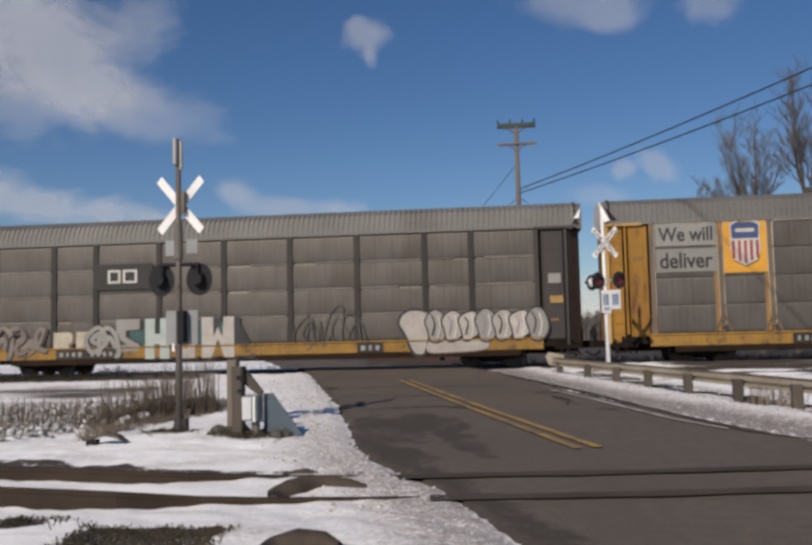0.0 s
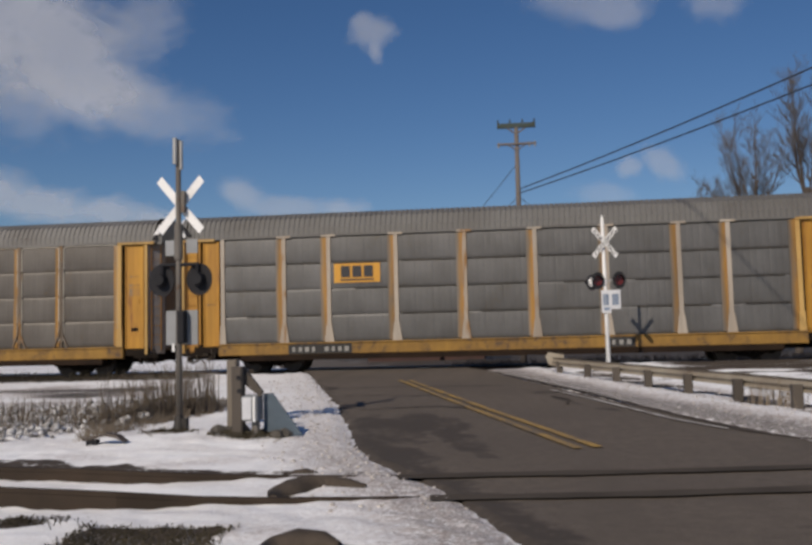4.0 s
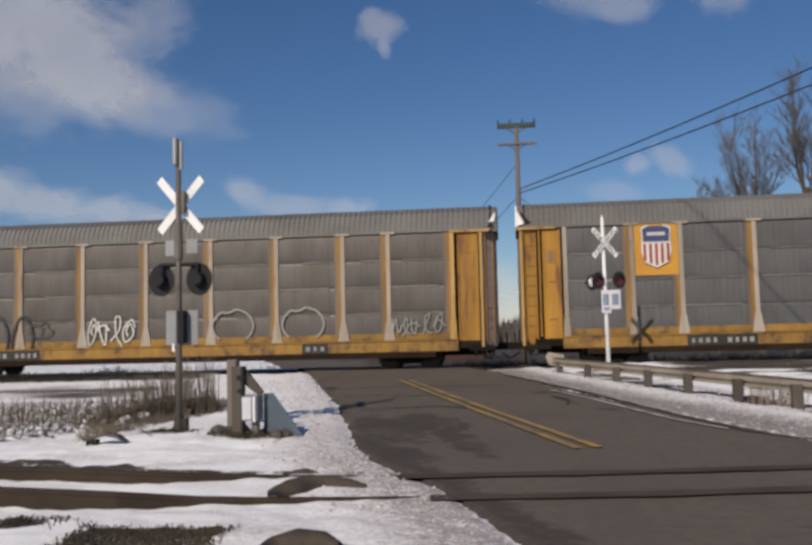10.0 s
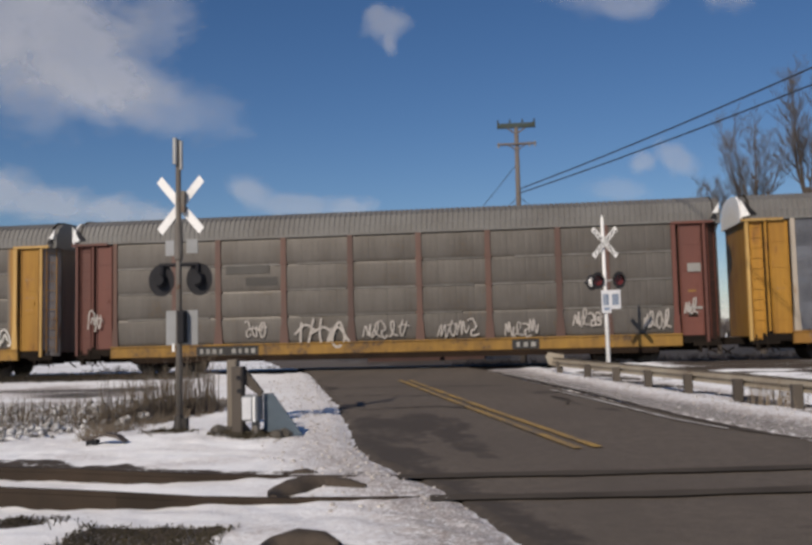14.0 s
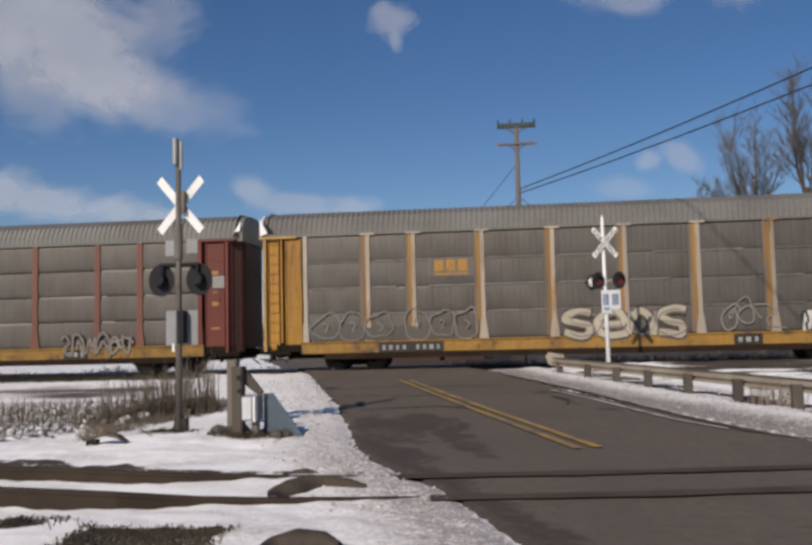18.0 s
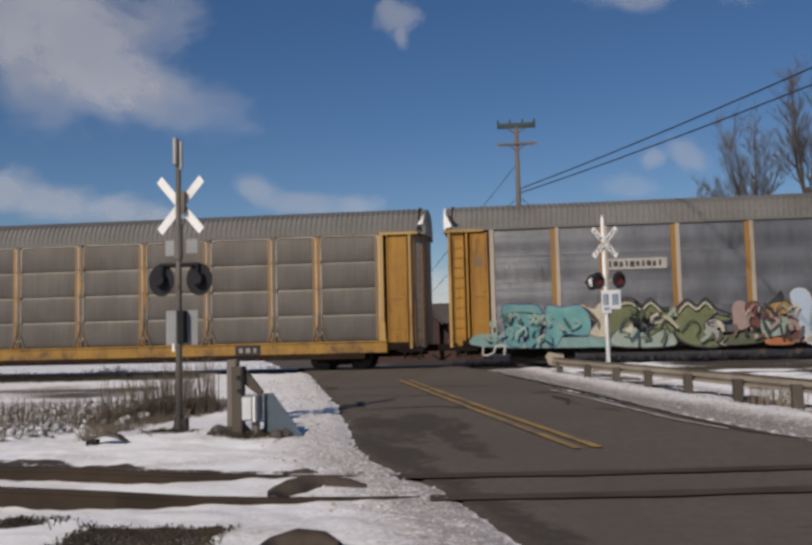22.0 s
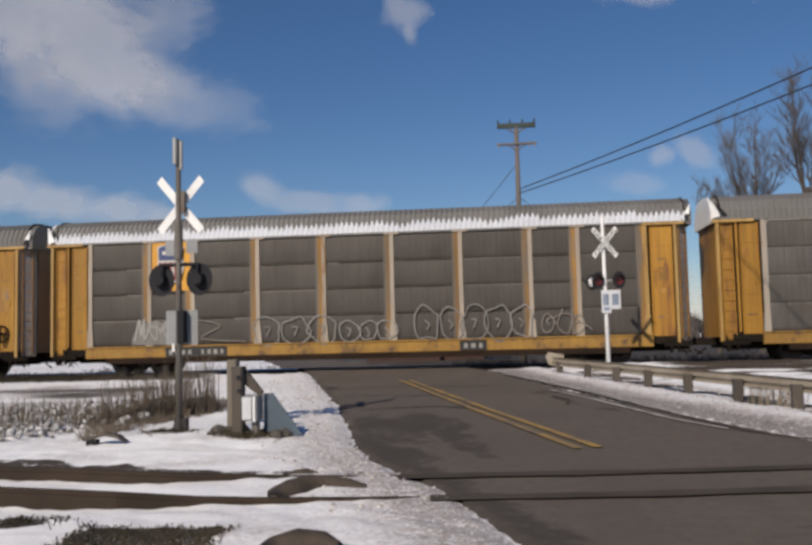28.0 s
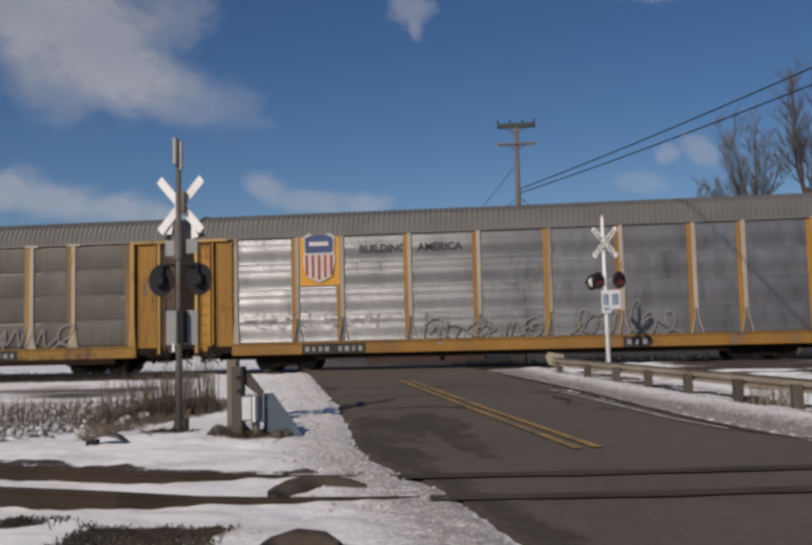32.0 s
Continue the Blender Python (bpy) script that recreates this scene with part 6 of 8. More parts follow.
def autorack(k, label, post, strip, door, panel, ribs=False, flare=0.10, style="flare", seam=None, kick=0.0, sill=SILL_YELLOW):
    car = thing("autorack_car", label, "railway car", (start_x(k), TRACK_Y, 0), group="autorack train")
    CARS.append((k, car))
    edges = [-DOORPOST, *POSTS, DOORPOST]
    rows = 4
    z0 = SILL_HI + 0.02
    ph = (EAVE - 0.06 - z0) / rows
    rnd = random.Random(k * 7)
    for a, c in zip(edges, edges[1:]):
        w = round(c - a - 0.14, 3)
        me = shared(("side_panel", w, ribs), panel, lambda: panel_build(w, ph - (0.004 if ribs else 0.0), ribs), False)
        for r in range(rows):
            part("side_panel", me, None, car, at=((a + c) / 2, FACE, z0 + r * ph))
            if seam and r < rows - 1 and rnd.random() < 0.85:
                u = round(w * rnd.choice((0.96, 0.96, 0.8, 0.6)), 3)
                lo, hi = (-0.02, 0.045) if seam is SEAM else (-0.012, 0.022)
                sp = shared(("panel_seam", u), seam, lambda: Build().soft_box(-u / 2, u / 2, -0.014, 0.01, lo, hi, 0.01))
                part("panel_seam", sp, None, car, at=((a + c) / 2 + (w - u) / 2 * rnd.choice((-1, 1)) * 0.9, FACE - 0.010, z0 + (r + 1) * ph - 0.02))
        if style == "rim":
            part("bay_rim", shared(("bay_rim", w), RIM_PALE, lambda: rim_build(w, EAVE - 0.05 - z0)), None, car, at=((a + c) / 2, FACE, z0))
        if kick:
            part("kick_plate", shared(("kick_plate", w, kick), SILL_YELLOW, lambda: Build().soft_box(-w / 2, w / 2, -0.035, 0.02, 0.0, kick, 0.012)), None, car, "scuffed yellow kick plate", at=((a + c) / 2, FACE, SILL_HI + 0.004))
    part("side_wall", shared("side_wall", panel, lambda: Build().box(-DOORPOST, DOORPOST, 0.04, 0.07, SILL_HI, EAVE)), None, car, at=(0, FACE, 0))
    pm = shared(("side_post", flare, style), post, lambda: post_build(style, flare))
    for x in POSTS:
        part("side_post", pm, None, car, at=(x, FACE, 0))
    if strip:
        f = 0.15 if ribs else 0.16 if style == "rim" else 0.24
        sm = shared(("post_flange", f), YELLOW if ribs else STRIP_OCHRE, lambda: Build().box(-f, 0.0, -0.026, 0.05, 1.1, EAVE - 0.08))
        for x in (*POSTS, DOORPOST):
            part("post_flange", sm, None, car, at=(x - 0.075, FACE, 0))
    frame_mat = DOOR_FRAME if door is YELLOW_DOOR else door
    for q in (-1, 1):
        part("door_post", shared("door_post", post if q < 0 else frame_mat, lambda: post_build("door", 0.03)), None, car, at=(q * DOORPOST, FACE, 0))
        # near-black box that fills the gaps beside the door with shade
        part("door_track", shared(("door_track", q), UNDER, lambda: Build().box(-0.74, 0.74 if q < 0 else 0.24, 0.0, 0.06, SILL_HI - 0.1, EAVE - 0.08)), None, car, "near-black backing that stands for the shade in the door gaps", at=(q * 11.04, FACE + 0.13, 0))
        half = 0.33 if q < 0 else 0.39
        ed = part("end_door", shared(("end_door", half), door, lambda: door_build(half, SILL_HI - 0.1, EAVE - 0.1)), None, car, at=(q * 10.72 if q < 0 else 10.83, FACE + 0.03, 0))
        for z in (1.62, 2.5, 2.95, 3.65):
            if rnd.random() < 0.6:
                w = rnd.uniform(0.10, 0.20)
                own = rnd.random() < 0.5
                part("stencil", Build().box(-w, w, -0.006, -0.003, z, z + (rnd.choice((0.10, 0.14, 0.45)) if own else 0.07)), RUST_DARK if own and z < 2 else STRIP_OCHRE, ed, "small faded stencil patch")
        if q < 0:
            part("door_edge", shared("door_edge", door, lambda: Build().box(-0.035, 0.035, -0.05, 0.04, SILL_HI, EAVE - 0.08)), None, car, at=(-11.16, FACE + 0.02, 0))
            part("ladder_panel", shared("ladder_panel", door, lambda: Build().soft_box(-0.20, 0.20, 0.0, 0.05, SILL_HI - 0.3, EAVE - 0.08, 0.02)), None, car, at=(-11.47, FACE + 0.09, 0))
            part("corner_post", shared("corner_post", frame_mat, lambda: Build().box(-0.05, 0.05, -0.05, 0.12, 0.75, EAVE - 0.02)), None, car, at=(-11.79, FACE, 0))
            part("ladder", shared("ladder", door, ladder_build), None, car, at=(-11.47, FACE + 0.088, 0))
        else:
            # the far corner is cut back: a pale frame, then a slanting strip with the ladder
            part("corner_post", shared("corner_post", frame_mat, lambda: Build().box(-0.05, 0.05, -0.05, 0.12, 0.95, EAVE - 0.02)), None, car, at=(11.30, FACE, 0))
            for name, me in (("ladder_panel", shared("ladder_panel", END_STRIP if door is YELLOW_DOOR else END_BROWN, lambda: Build().soft_box(-0.36, 0.36, 0.0, 0.05, SILL_HI - 0.3, EAVE - 0.08, 0.02))), ("ladder", shared("ladder", door, ladder_build))):
                part(name, me, None, car, at=(11.56, FACE + 0.28, 0)).rotation_euler = (0, 0, radians(45))
        part("end_sill", shared("end_sill", UNDER, end_sill_build), None, car, "dark end sill with hanging hoses", at=(q * 11.3, FACE + 0.02, 0))
        hp = part("header_plate", shared("header_plate", frame_mat, lambda: Build().box(-0.80, 0.62, -0.09, 0.05, EAVE - 0.09, EAVE + 0.0)), None, car, at=(q * 11.0, FACE, 0))
        if q < 0:
            hp.location.x += -0.18
        wall_mat = door if q < 0 else END_GREY if door in (YELLOW_DOOR,) else END_BROWN
        em = shared(("end_wall", q), wall_mat, lambda: Build().box(-0.20, 0.24, -0.84, 1.38, 0.9, EAVE - 0.05) if q > 0 else Build().box(-0.27, 0.20, -1.38, 1.38, 0.9, EAVE - 0.05))
        part("end_wall", em, None, car, at=(q * 11.58, 0, 0))
        part("roof_end", shared(("roof_end", q), ROOF_GREY, lambda: end_cap_build(0.10)), None, car, at=(q * 11.80, 0, 0))
        if q < 0:
            part("end_canvas", shared("end_canvas", WHITE_PAINT, lambda: end_cap_build(0.03, 0.10)), None, car, "white painted end arch", at=(-11.94, 0, 0))
        tri = ((-11.95, 0.05), (-11.95, 0.68), (-11.66, 0.12)) if q < 0 else ((11.62, 0.25), (11.86, 0.62), (11.82, 0.25))
        part("end_gusset", shared(("end_gusset", q), WHITE_PAINT, lambda: Build().prism([(x, EAVE + z) for x, z in tri], -0.075, -0.03)), None, car, "white painted corner gusset", at=(0, FACE, 0))
        gap = ((-11.84, 0.64), (-11.63, 0.12), (-11.42, 0.15)) if q < 0 else ((11.54, 0.06), (11.70, 0.27), (11.80, 0.05))
        part("gusset_brace", shared(("gusset_brace", q), BLACK_PAINT, lambda: Build().prism([(x, EAVE + z) for x, z in gap], -0.07, -0.025)), None, car, "black corner brace", at=(0, FACE, 0))
        part("roof_hoop", shared("roof_hoop", UNDER, lambda: Build().cable([(0.0, y, z + 0.02) for y, z in ((-1.52, EAVE), (-1.52, EAVE + 0.3), (-1.3, EAVE + 0.66), (-0.95, CREST - 0.03), (-0.4, CREST + 0.03), (0.4, CREST + 0.03))], 0.035, 5)), None, car, "dark hoop over the roof end", at=(q * 11.66, 0, 0))
        part("coupler", shared("coupler", UNDER, lambda: Build().box(-0.35, 0.35, -0.13, 0.13, 0.62, 0.88).box(-0.5, -0.3, -1.1, 1.1, 0.5, 1.0).tube((0, -0.5, 0.5), (0.3, -0.6, 0.3), 0.03, n=6)), None, car, at=(q * 11.95, 0, 0)).rotation_euler = (0, 0, 0 if q > 0 else math.pi)
        truck_parts(car, q * 8.57)
        part("step", shared("step", UNDER, lambda: Build().box(-0.2, 0.2, -0.04, 0.1, 0.42, 0.46).box(-0.2, -0.16, -0.04, 0, 0.42, 0.95).box(0.16, 0.2, -0.04, 0, 0.42, 0.95)), None, car, at=(q * 11.45, FACE + 0.02, 0))
    part("roof", shared("roof", ROOF_GREY, roof_build), None, car, "ribbed grey steel roof")
    part("eave_rail", shared("eave_rail", ROOF_GREY, lambda: Build().soft_box(-11.7, 11.7, -0.03, 0.04, -0.05, 0.03, 0.01)), None, car, "thin steel rail along the eave", at=(0, FACE - 0.03, EAVE))
    part("side_sill", shared("side_sill", sill, lambda: Build().soft_box(-10.42, 10.42, -0.10, 0.06, SILL_LO, SILL_HI, 0.02).box(-10.42, 10.42, -0.14, -0.10, SILL_HI - 0.05, SILL_HI - 0.01)), None, car, at=(0, FACE, 0))
    if sill is SILL_YELLOW:
        # rust-brown strip, dark enough to stand for the shade under the sill too
        part("sill_flange", shared("sill_flange", RUST_DARK, lambda: Build().box(-9.6, 9.6, -0.085, 0.02, 0.42, SILL_LO - 0.002)), None, car, "rusty lower flange, darkened for the shade under the sill", at=(0, FACE, 0))
    part("deck", shared("deck", UNDER, lambda: Build().box(-11.4, 11.4, -1.45, 1.45, 0.72, 1.0)), None, car)
    part("centre_sill", shared("centre_sill", UNDER, lambda: Build().box(-11.3, 11.3, -0.3, 0.3, 0.45, 0.716)), None, car)
    part("underframe", shared("underframe", UNDER, lambda: Build().box(-7.3, 7.3, -1.40, 1.36, 0.44, 0.712)), None, car)
    part("far_side", shared("far_side", panel, lambda: Build().box(-11.3, 11.3, 1.42, 1.5, 0.62, EAVE)), None, car)
    if k in BRAKES:
        brake_parts(car, 10.58, MARK_GOLD if ribs else RUST_DARK)
    # number plates on the sill: unreadable bars
    for px, n, w in ((PLATES.get(k, -6.6), 9, 2.2), (4.6 + rnd.uniform(-1, 1.2), 3, 0.8)):
        pl = part("number_plate", Build().box(px - w / 2 - 0.08, px + w / 2 + 0.08, FACE - 0.108, FACE - 0.1, SILL_LO + 0.02, SILL_HI - 0.08), PLATE_BLACK, car, "black plate with pale characters")
        cw = w / n
        for i in range(n):
            if n == 9 and i == 4:
                continue
            b = round((0.20, 0.30, 0.25)[(i * 5 + k) % 3] * cw, 3)
            part("bar", shared(("bar", b), MARK_GREY, lambda: Build().box(-b, b, -0.004, 0, SILL_LO + 0.10, SILL_HI - 0.17)), None, pl, at=(px - w / 2 + cw * (i + 0.5), FACE - 0.11, 0))
    return car


# cars whose hand brake shows on the door
BRAKES = (5, 8, 15, 18)
PLATES = {0: -4.5, 2: -5.7, 4: -5.2, 5: -6.6, 9: -5.9, 11: -6.4, 12: -5.7, 14: -6.2, 15: -5.0, 16: -4.9, 17: -6.1, 18: -5.8, 6: -5.0}


def start_x(k, t=0.0):
    return 15.07 - 24.54 * k + 14.57 * t - 0.0147 * t * t


def sign(car, name, x0, x1, z0, z1, mat, label="", lift=0.09):
    return part(name, Build().prism([(x0, z0), (x1, z0), (x1, z1), (x0, z1)], FACE - lift, FACE - lift + 0.006), mat, car, label)


def shield_car(k, slogan, lit=SIGN_CREAM, panel=PANEL_GREY):
    car = autorack(k, "grey autorack car with orange posts, slogan board and shield", POST_RUSTY, YELLOW, YELLOW_DOOR, panel, flare=0.16, style="rim")
    sign(car, "emblem_ground", -7.83, -6.35, 3.12, 4.96, SIGN_YELLOW, "plain yellow panel", 0.03)
    shield_parts(car, -7.09, 4.15, 1.05, 1.55)
    if slogan:
        for z, words, w in ((4.52, "We will", 1.85), (3.60, "deliver", 1.80)):
            sg = sign(car, "slogan_board", -10.12, -8.06, z - 0.40, z + 0.42, lit, "cream board with dark words", 0.03)
            part("lettering", text_mesh(words, MARK_DARK, w, 0.50 if words == "We will" else 0.56, 0.02), None, sg, at=(-9.09, FACE - 0.04, z))
    return car


def silver_car(k):
    car = autorack(k, "silver autorack car with yellow posts, ribbed panels and shield", POST_TAN, YELLOW, YELLOW_DOOR, PANEL_SILVER, ribs=True, flare=0.08, style="plain", sill=YELLOW)
    sign(car, "emblem_ground", -7.83, -6.35, 3.12, 4.96, SIGN_YELLOW, "plain yellow panel", 0.03)
    shield_parts(car, -7.09, 4.15, 1.2, 1.8)
    for words, x, w in (("BUILDING", -4.75, 1.7), ("AMERICA", -2.65, 1.65)):
        part("lettering", text_mesh(words, MARK_DARK, w, 0.30, 0.03), None, car, "dark painted words", at=(x, FACE - 0.02, 4.42))
    return car


def emblem_patch(car, x, z, w, h, ground, ink):
    if ground:
        g = sign(car, "emblem_ground", x - w / 2, x + w / 2, z - h / 2, z + h / 2, ground, "plain yellow emblem panel", 0.035)
    t = min(0.24, h * 0.30)
    for i in range(3):
        a = x + (i - 1) * w * 0.25
        part("emblem_block", Build().soft_box(-w * 0.10, w * 0.10, 0, 0.006, -t, t, 0.003), ink, car, at=(a, FACE - 0.05, z + 0.05))
    part("emblem_bar", Build().box(-w * 0.36, w * 0.36, 0, 0.004, -0.03, 0.03), ink, car, at=(x, FACE - 0.046, z - t - 0.04))


def build_train():
    shield_car(0, True, SIGN_CREAM, PANEL_WARM)
    c = autorack(1, "grey autorack car with black posts, emblem plate and graffiti", POST_DARK, None, DOOR_BLACK, PANEL_WARM, flare=0.05, style="flare", seam=SEAM)
    sg = sign(c, "emblem_plate", -6.34, -3.99, 3.2, 4.16, PLATE_BLACK, "black emblem plate")
    for x, w in ((-5.50, 0.50), (-4.88, 0.56)):
        bd = Build()
        for x0, x1, z0, z1 in ((-w / 2, w / 2, 0.17, 0.25), (-w / 2, w / 2, -0.25, -0.17), (-w / 2, 0.09 - w / 2, -0.17, 0.17), (w / 2 - 0.09, w / 2, -0.17, 0.17)):
            bd.soft_box(x0, x1, 0, 0.008, z0, z1, 0.003)
        part("emblem_block", bd, MARK_WHITE, sg, "white outlined emblem block", at=(x, FACE - 0.1, 3.69))
    splash(c, -11.0, -8.2, 0.75, 1.45, MARK_DUST, "faded pink sprayed ground", 21)
    letters(c, "5416", -11.0, -8.2, 0.8, 1.72, 0.16, MARK_DUST, MARK_BROWN, "faded pastel letter", 21, 0.04)
    stroke(c, ((-9.75, 0.95), (-9.6, 1.45), (-9.2, 1.78)), 0.09, MARK_DARK, 0.06)
    blob(c, ((-11.3, 1.3), (-11.2, 1.65), (-10.8, 1.8), (-10.75, 1.4), (-11.0, 1.2)), MARK_CREAM, None, "cream dab of paint", 0.05)
    for f, x in (("R", -7.9), ("R", -7.0)):
        block_letter(c, f, x, x + 0.75, 0.75, 1.65, MARK_CREAM, MARK_BROWN)
    letters(c, "34", -6.6, -5.2, 0.8, 1.7, 0.17, MARK_GREY, MARK_DARK, "grey bubble letter with dark outline", 23)
    splash(c, -5.4, -0.75, 0.55, 1.95, MARK_DEEP_TEAL, "dark teal shade behind the letters", 26)
    for f, x0, x1, fill in (("S", -5.42, -4.5, MARK_GREY), ("H", -4.28, -3.34, MARK_MIST_PALE), ("O", -3.06, -2.36, MARK_STONE), ("W", -2.1, -0.86, MARK_STONE)):
        block_letter(c, f, x0, x1, 0.58, 2.08, fill, MARK_DARK, 0.012)
    blob(c, ((-0.80, 2.05), (-0.05, 0.62), (-0.5, 0.56), (-0.82, 0.9)), MARK_DARK, None, "black drop shade", 0.01)
    letters(c, "3204", 1.2, 4.0, 0.75, 2.0, 0.05, FADED_DARK, None, "faint dark sprayed loop", 24, swing=0.12)
    blob(c, ((5.3, 1.7), (5.6, 2.06), (6.1, 2.06), (6.5, 1.8), (6.3, 1.1), (6.15, 0.58), (5.8, 0.62), (5.55, 1.2)), MARK_STONE, MARK_DARK, "big white bubble letter with black outline", 0.02, 0.10)
    for i, x in enumerate((6.25, 6.85, 7.45, 8.05, 8.65, 9.25, 9.85)):
        d = 0.06 * (i % 3)
        blob(c, ((x, 1.75), (x + 0.28, 2.08 - d), (x + 0.6, 1.95), (x + 0.75, 1.4), (x + 0.55, 1.02 + d), (x + 0.2, 1.0), (x + 0.08, 1.4)), MARK_STONE if i % 3 else MARK_GREY, MARK_DARK, "white bubble letter with black outline", 0.024 + 0.003 * i, 0.06)
        stroke(c, ((x + 0.2, 1.95 - d), (x + 0.32, 1.6), (x + 0.22, 1.2)), 0.055, MARK_MAUVE if i % 2 else MARK_DARK, 0.06)
        stroke(c, ((x + 0.45, 1.9), (x + 0.52, 1.5), (x + 0.42, 1.1)), 0.05, MARK_WHITE, 0.062)
    blob(c, ((6.3, 0.62), (6.4, 1.0), (7.4, 1.05), (8.4, 0.95), (8.3, 0.66), (7.0, 0.58)), MARK_STONE, MARK_BROWN, "pale sprayed foot of the letters", 0.02)
    sign(c, "stencil", 10.66, 11.1, 2.95, 3.3, MARK_GREY, "small pale stencil", 0.02)
    sign(c, "stencil", 10.7, 11.15, 2.25, 2.5, MARK_GOLD, "small yellowish stencil", 0.02)
    c = autorack(2, "grey autorack car with cream posts and snow-covered roof", POST_CREAM, YELLOW, YELLOW_DOOR, PANEL_GREY, flare=0.05, seam=SEAM_DARK)
    part("roof_snow", shared("roof_snow", ROOF_SNOW, lambda: snow_cover_build(0.0)), None, c, "white snow crust on the roof")
    hinge = shared("hinge", MARK_WHITE, lambda: Build().box(-0.13, 0.13, -0.09, -0.05, -0.09, 0.09))
    for x in POSTS:
        for z in (2.1, 3.1, 4.1):
            part("hinge", hinge, None, c, at=(x, FACE, z))
    sign(c, "faded_emblem", -5.9, -4.4, 3.65, 3.9, FADED_DARK, "faded dark lettering patch", 0.03)
    sign(c, "faded_emblem", -5.2, -4.3, 3.2, 3.5, FADED_DARK, "faded dark lettering patch", 0.03)
    c = autorack(3, "grey autorack car with tan posts and yellow ends", POST_TAN, YELLOW, YELLOW_DOOR, PANEL_GREY, flare=0.09, style="cap", seam=SEAM_DARK)
    emblem_patch(c, -5.2, 3.55, 1.7, 0.7, SIGN_YELLOW, MARK_DARK)
    shield_car(4, True, SIGN_CREAM, PANEL_WARM)
    c = autorack(5, "sooty grey autorack car with faint graffiti and yellow ends", POST_TAN, YELLOW, YELLOW_DOOR, PANEL_WARM, flare=0.10, style="plain", seam=SEAM)
    emblem_patch(c, -4.95, 3.25, 1.6, 0.72, STRIP_OCHRE, SIGN_YELLOW)
    letters(c, "5615", -4.0, -1.4, 1.2, 1.8, 0.04, FADED_DARK, None, "faint dark sprayed stroke", 31, swing=0.12)
    letters(c, "06643", 3.4, 6.6, 1.2, 1.8, 0.04, FADED_DARK, None, "faint dark sprayed stroke", 32, swing=0.12)
    c = autorack(6, "grey autorack car with shield, white scrawls and yellow ends", POST_TAN, YELLOW, YELLOW_DOOR, PANEL_GREY, flare=0.11, style="cap", seam=SEAM, kick=0.24)
    sign(c, "emblem_ground", -7.83, -6.35, 3.12, 4.96, SIGN_YELLOW, "plain yellow panel", 0.03)
    shield_parts(c, -7.09, 4.15, 1.05, 1.5)
    letters(c, "2136", -0.9, 0.9, 0.8, 1.75, 0.07, MARK_GREY, None, "grey sprayed stroke", 41, swing=0.12)
    letters(c, "456", 2.1, 3.2, 1.1, 1.8, 0.07, MARK_WHITE, None, "white sprayed stroke", 42, swing=0.1)
    letters(c, "110", 8.2, 10.6, 0.9, 1.5, 0.13, MARK_WHITE, None, "thick white sprayed stroke", 43, swing=0.12)
    c = autorack(7, "grey autorack car with round emblem and chalky scrawls", POST_TAN, YELLOW, YELLOW_DOOR, PANEL_WARM, flare=0.12, style="cap", seam=SEAM, kick=0.24)
    bd = Build()
    disc(bd, -11.0, FACE - 0.03, 4.2, 0.24, 0.34, 0.01)
    em = part("emblem", bd, MARK_TEAL, c, "round blue-green emblem")
    part("bar", Build().box(-11.04, -10.96, FACE - 0.036, FACE - 0.032, 4.0, 4.4), MARK_WHITE, em)
    for i, x in enumerate((2.1, 4.75)):
        bd = Build()
        bd.ribbon([(x + 0.78 * math.cos(a), 1.72 + 0.62 * math.sin(a) - (0.10 if abs(a - 1.7) < 0.2 else 0)) for a in np.linspace(-0.9, 4.0, 22)], 0.07, FACE - 0.09)
        part("graffiti", bd, MARK_GREY, c, "large chalky loop")
    letters(c, "3563", -3.6, -1.8, 1.1, 2.1, 0.06, MARK_WHITE, None, "white sprayed stroke", 51, swing=0.1)
    letters(c, "26560", 7.9, 9.9, 1.2, 1.85, 0.045, MARK_GREY, None, "thin grey sprayed stroke", 52, swing=0.1)
    bubbles(c, -10.4, -9.3, 1, 1.2, 2.35, 0.06, MARK_DARK, 54, "thin black sprayed loop")
    for x in (-9.0, -7.6, -6.6):
        stroke(c, ((x, 1.0), (x + 0.12, 1.8), (x + 0.5, 2.3), (x + 0.85, 1.7), (x + 0.8, 0.8)), 0.085, MARK_DARK)
    bubbles(c, -5.8, -5.0, 1, 1.45, 2.05, 0.05, FADED_DARK, 55, "thin black sprayed loop")
    silver_car(8)
    c = autorack(9, "grey autorack car with brown posts and white scrawls", POST_BROWN, None, DOOR_BROWN, PANEL_WARM, flare=0.08, seam=SEAM)
    sign(c, "faded_emblem", -5.95, -4.3, 3.65, 3.95, FADED_DARK, "faded dark lettering patch", 0.03)
    sign(c, "faded_emblem", -5.2, -4.0, 3.2, 3.5, FADED_DARK, "faded dark lettering patch", 0.03)
    letters(c, "550", -3.24, -1.4, 0.66, 1.95, 0.085, MARK_STONE, None, "large white sprayed stroke", 61, swing=0.12)
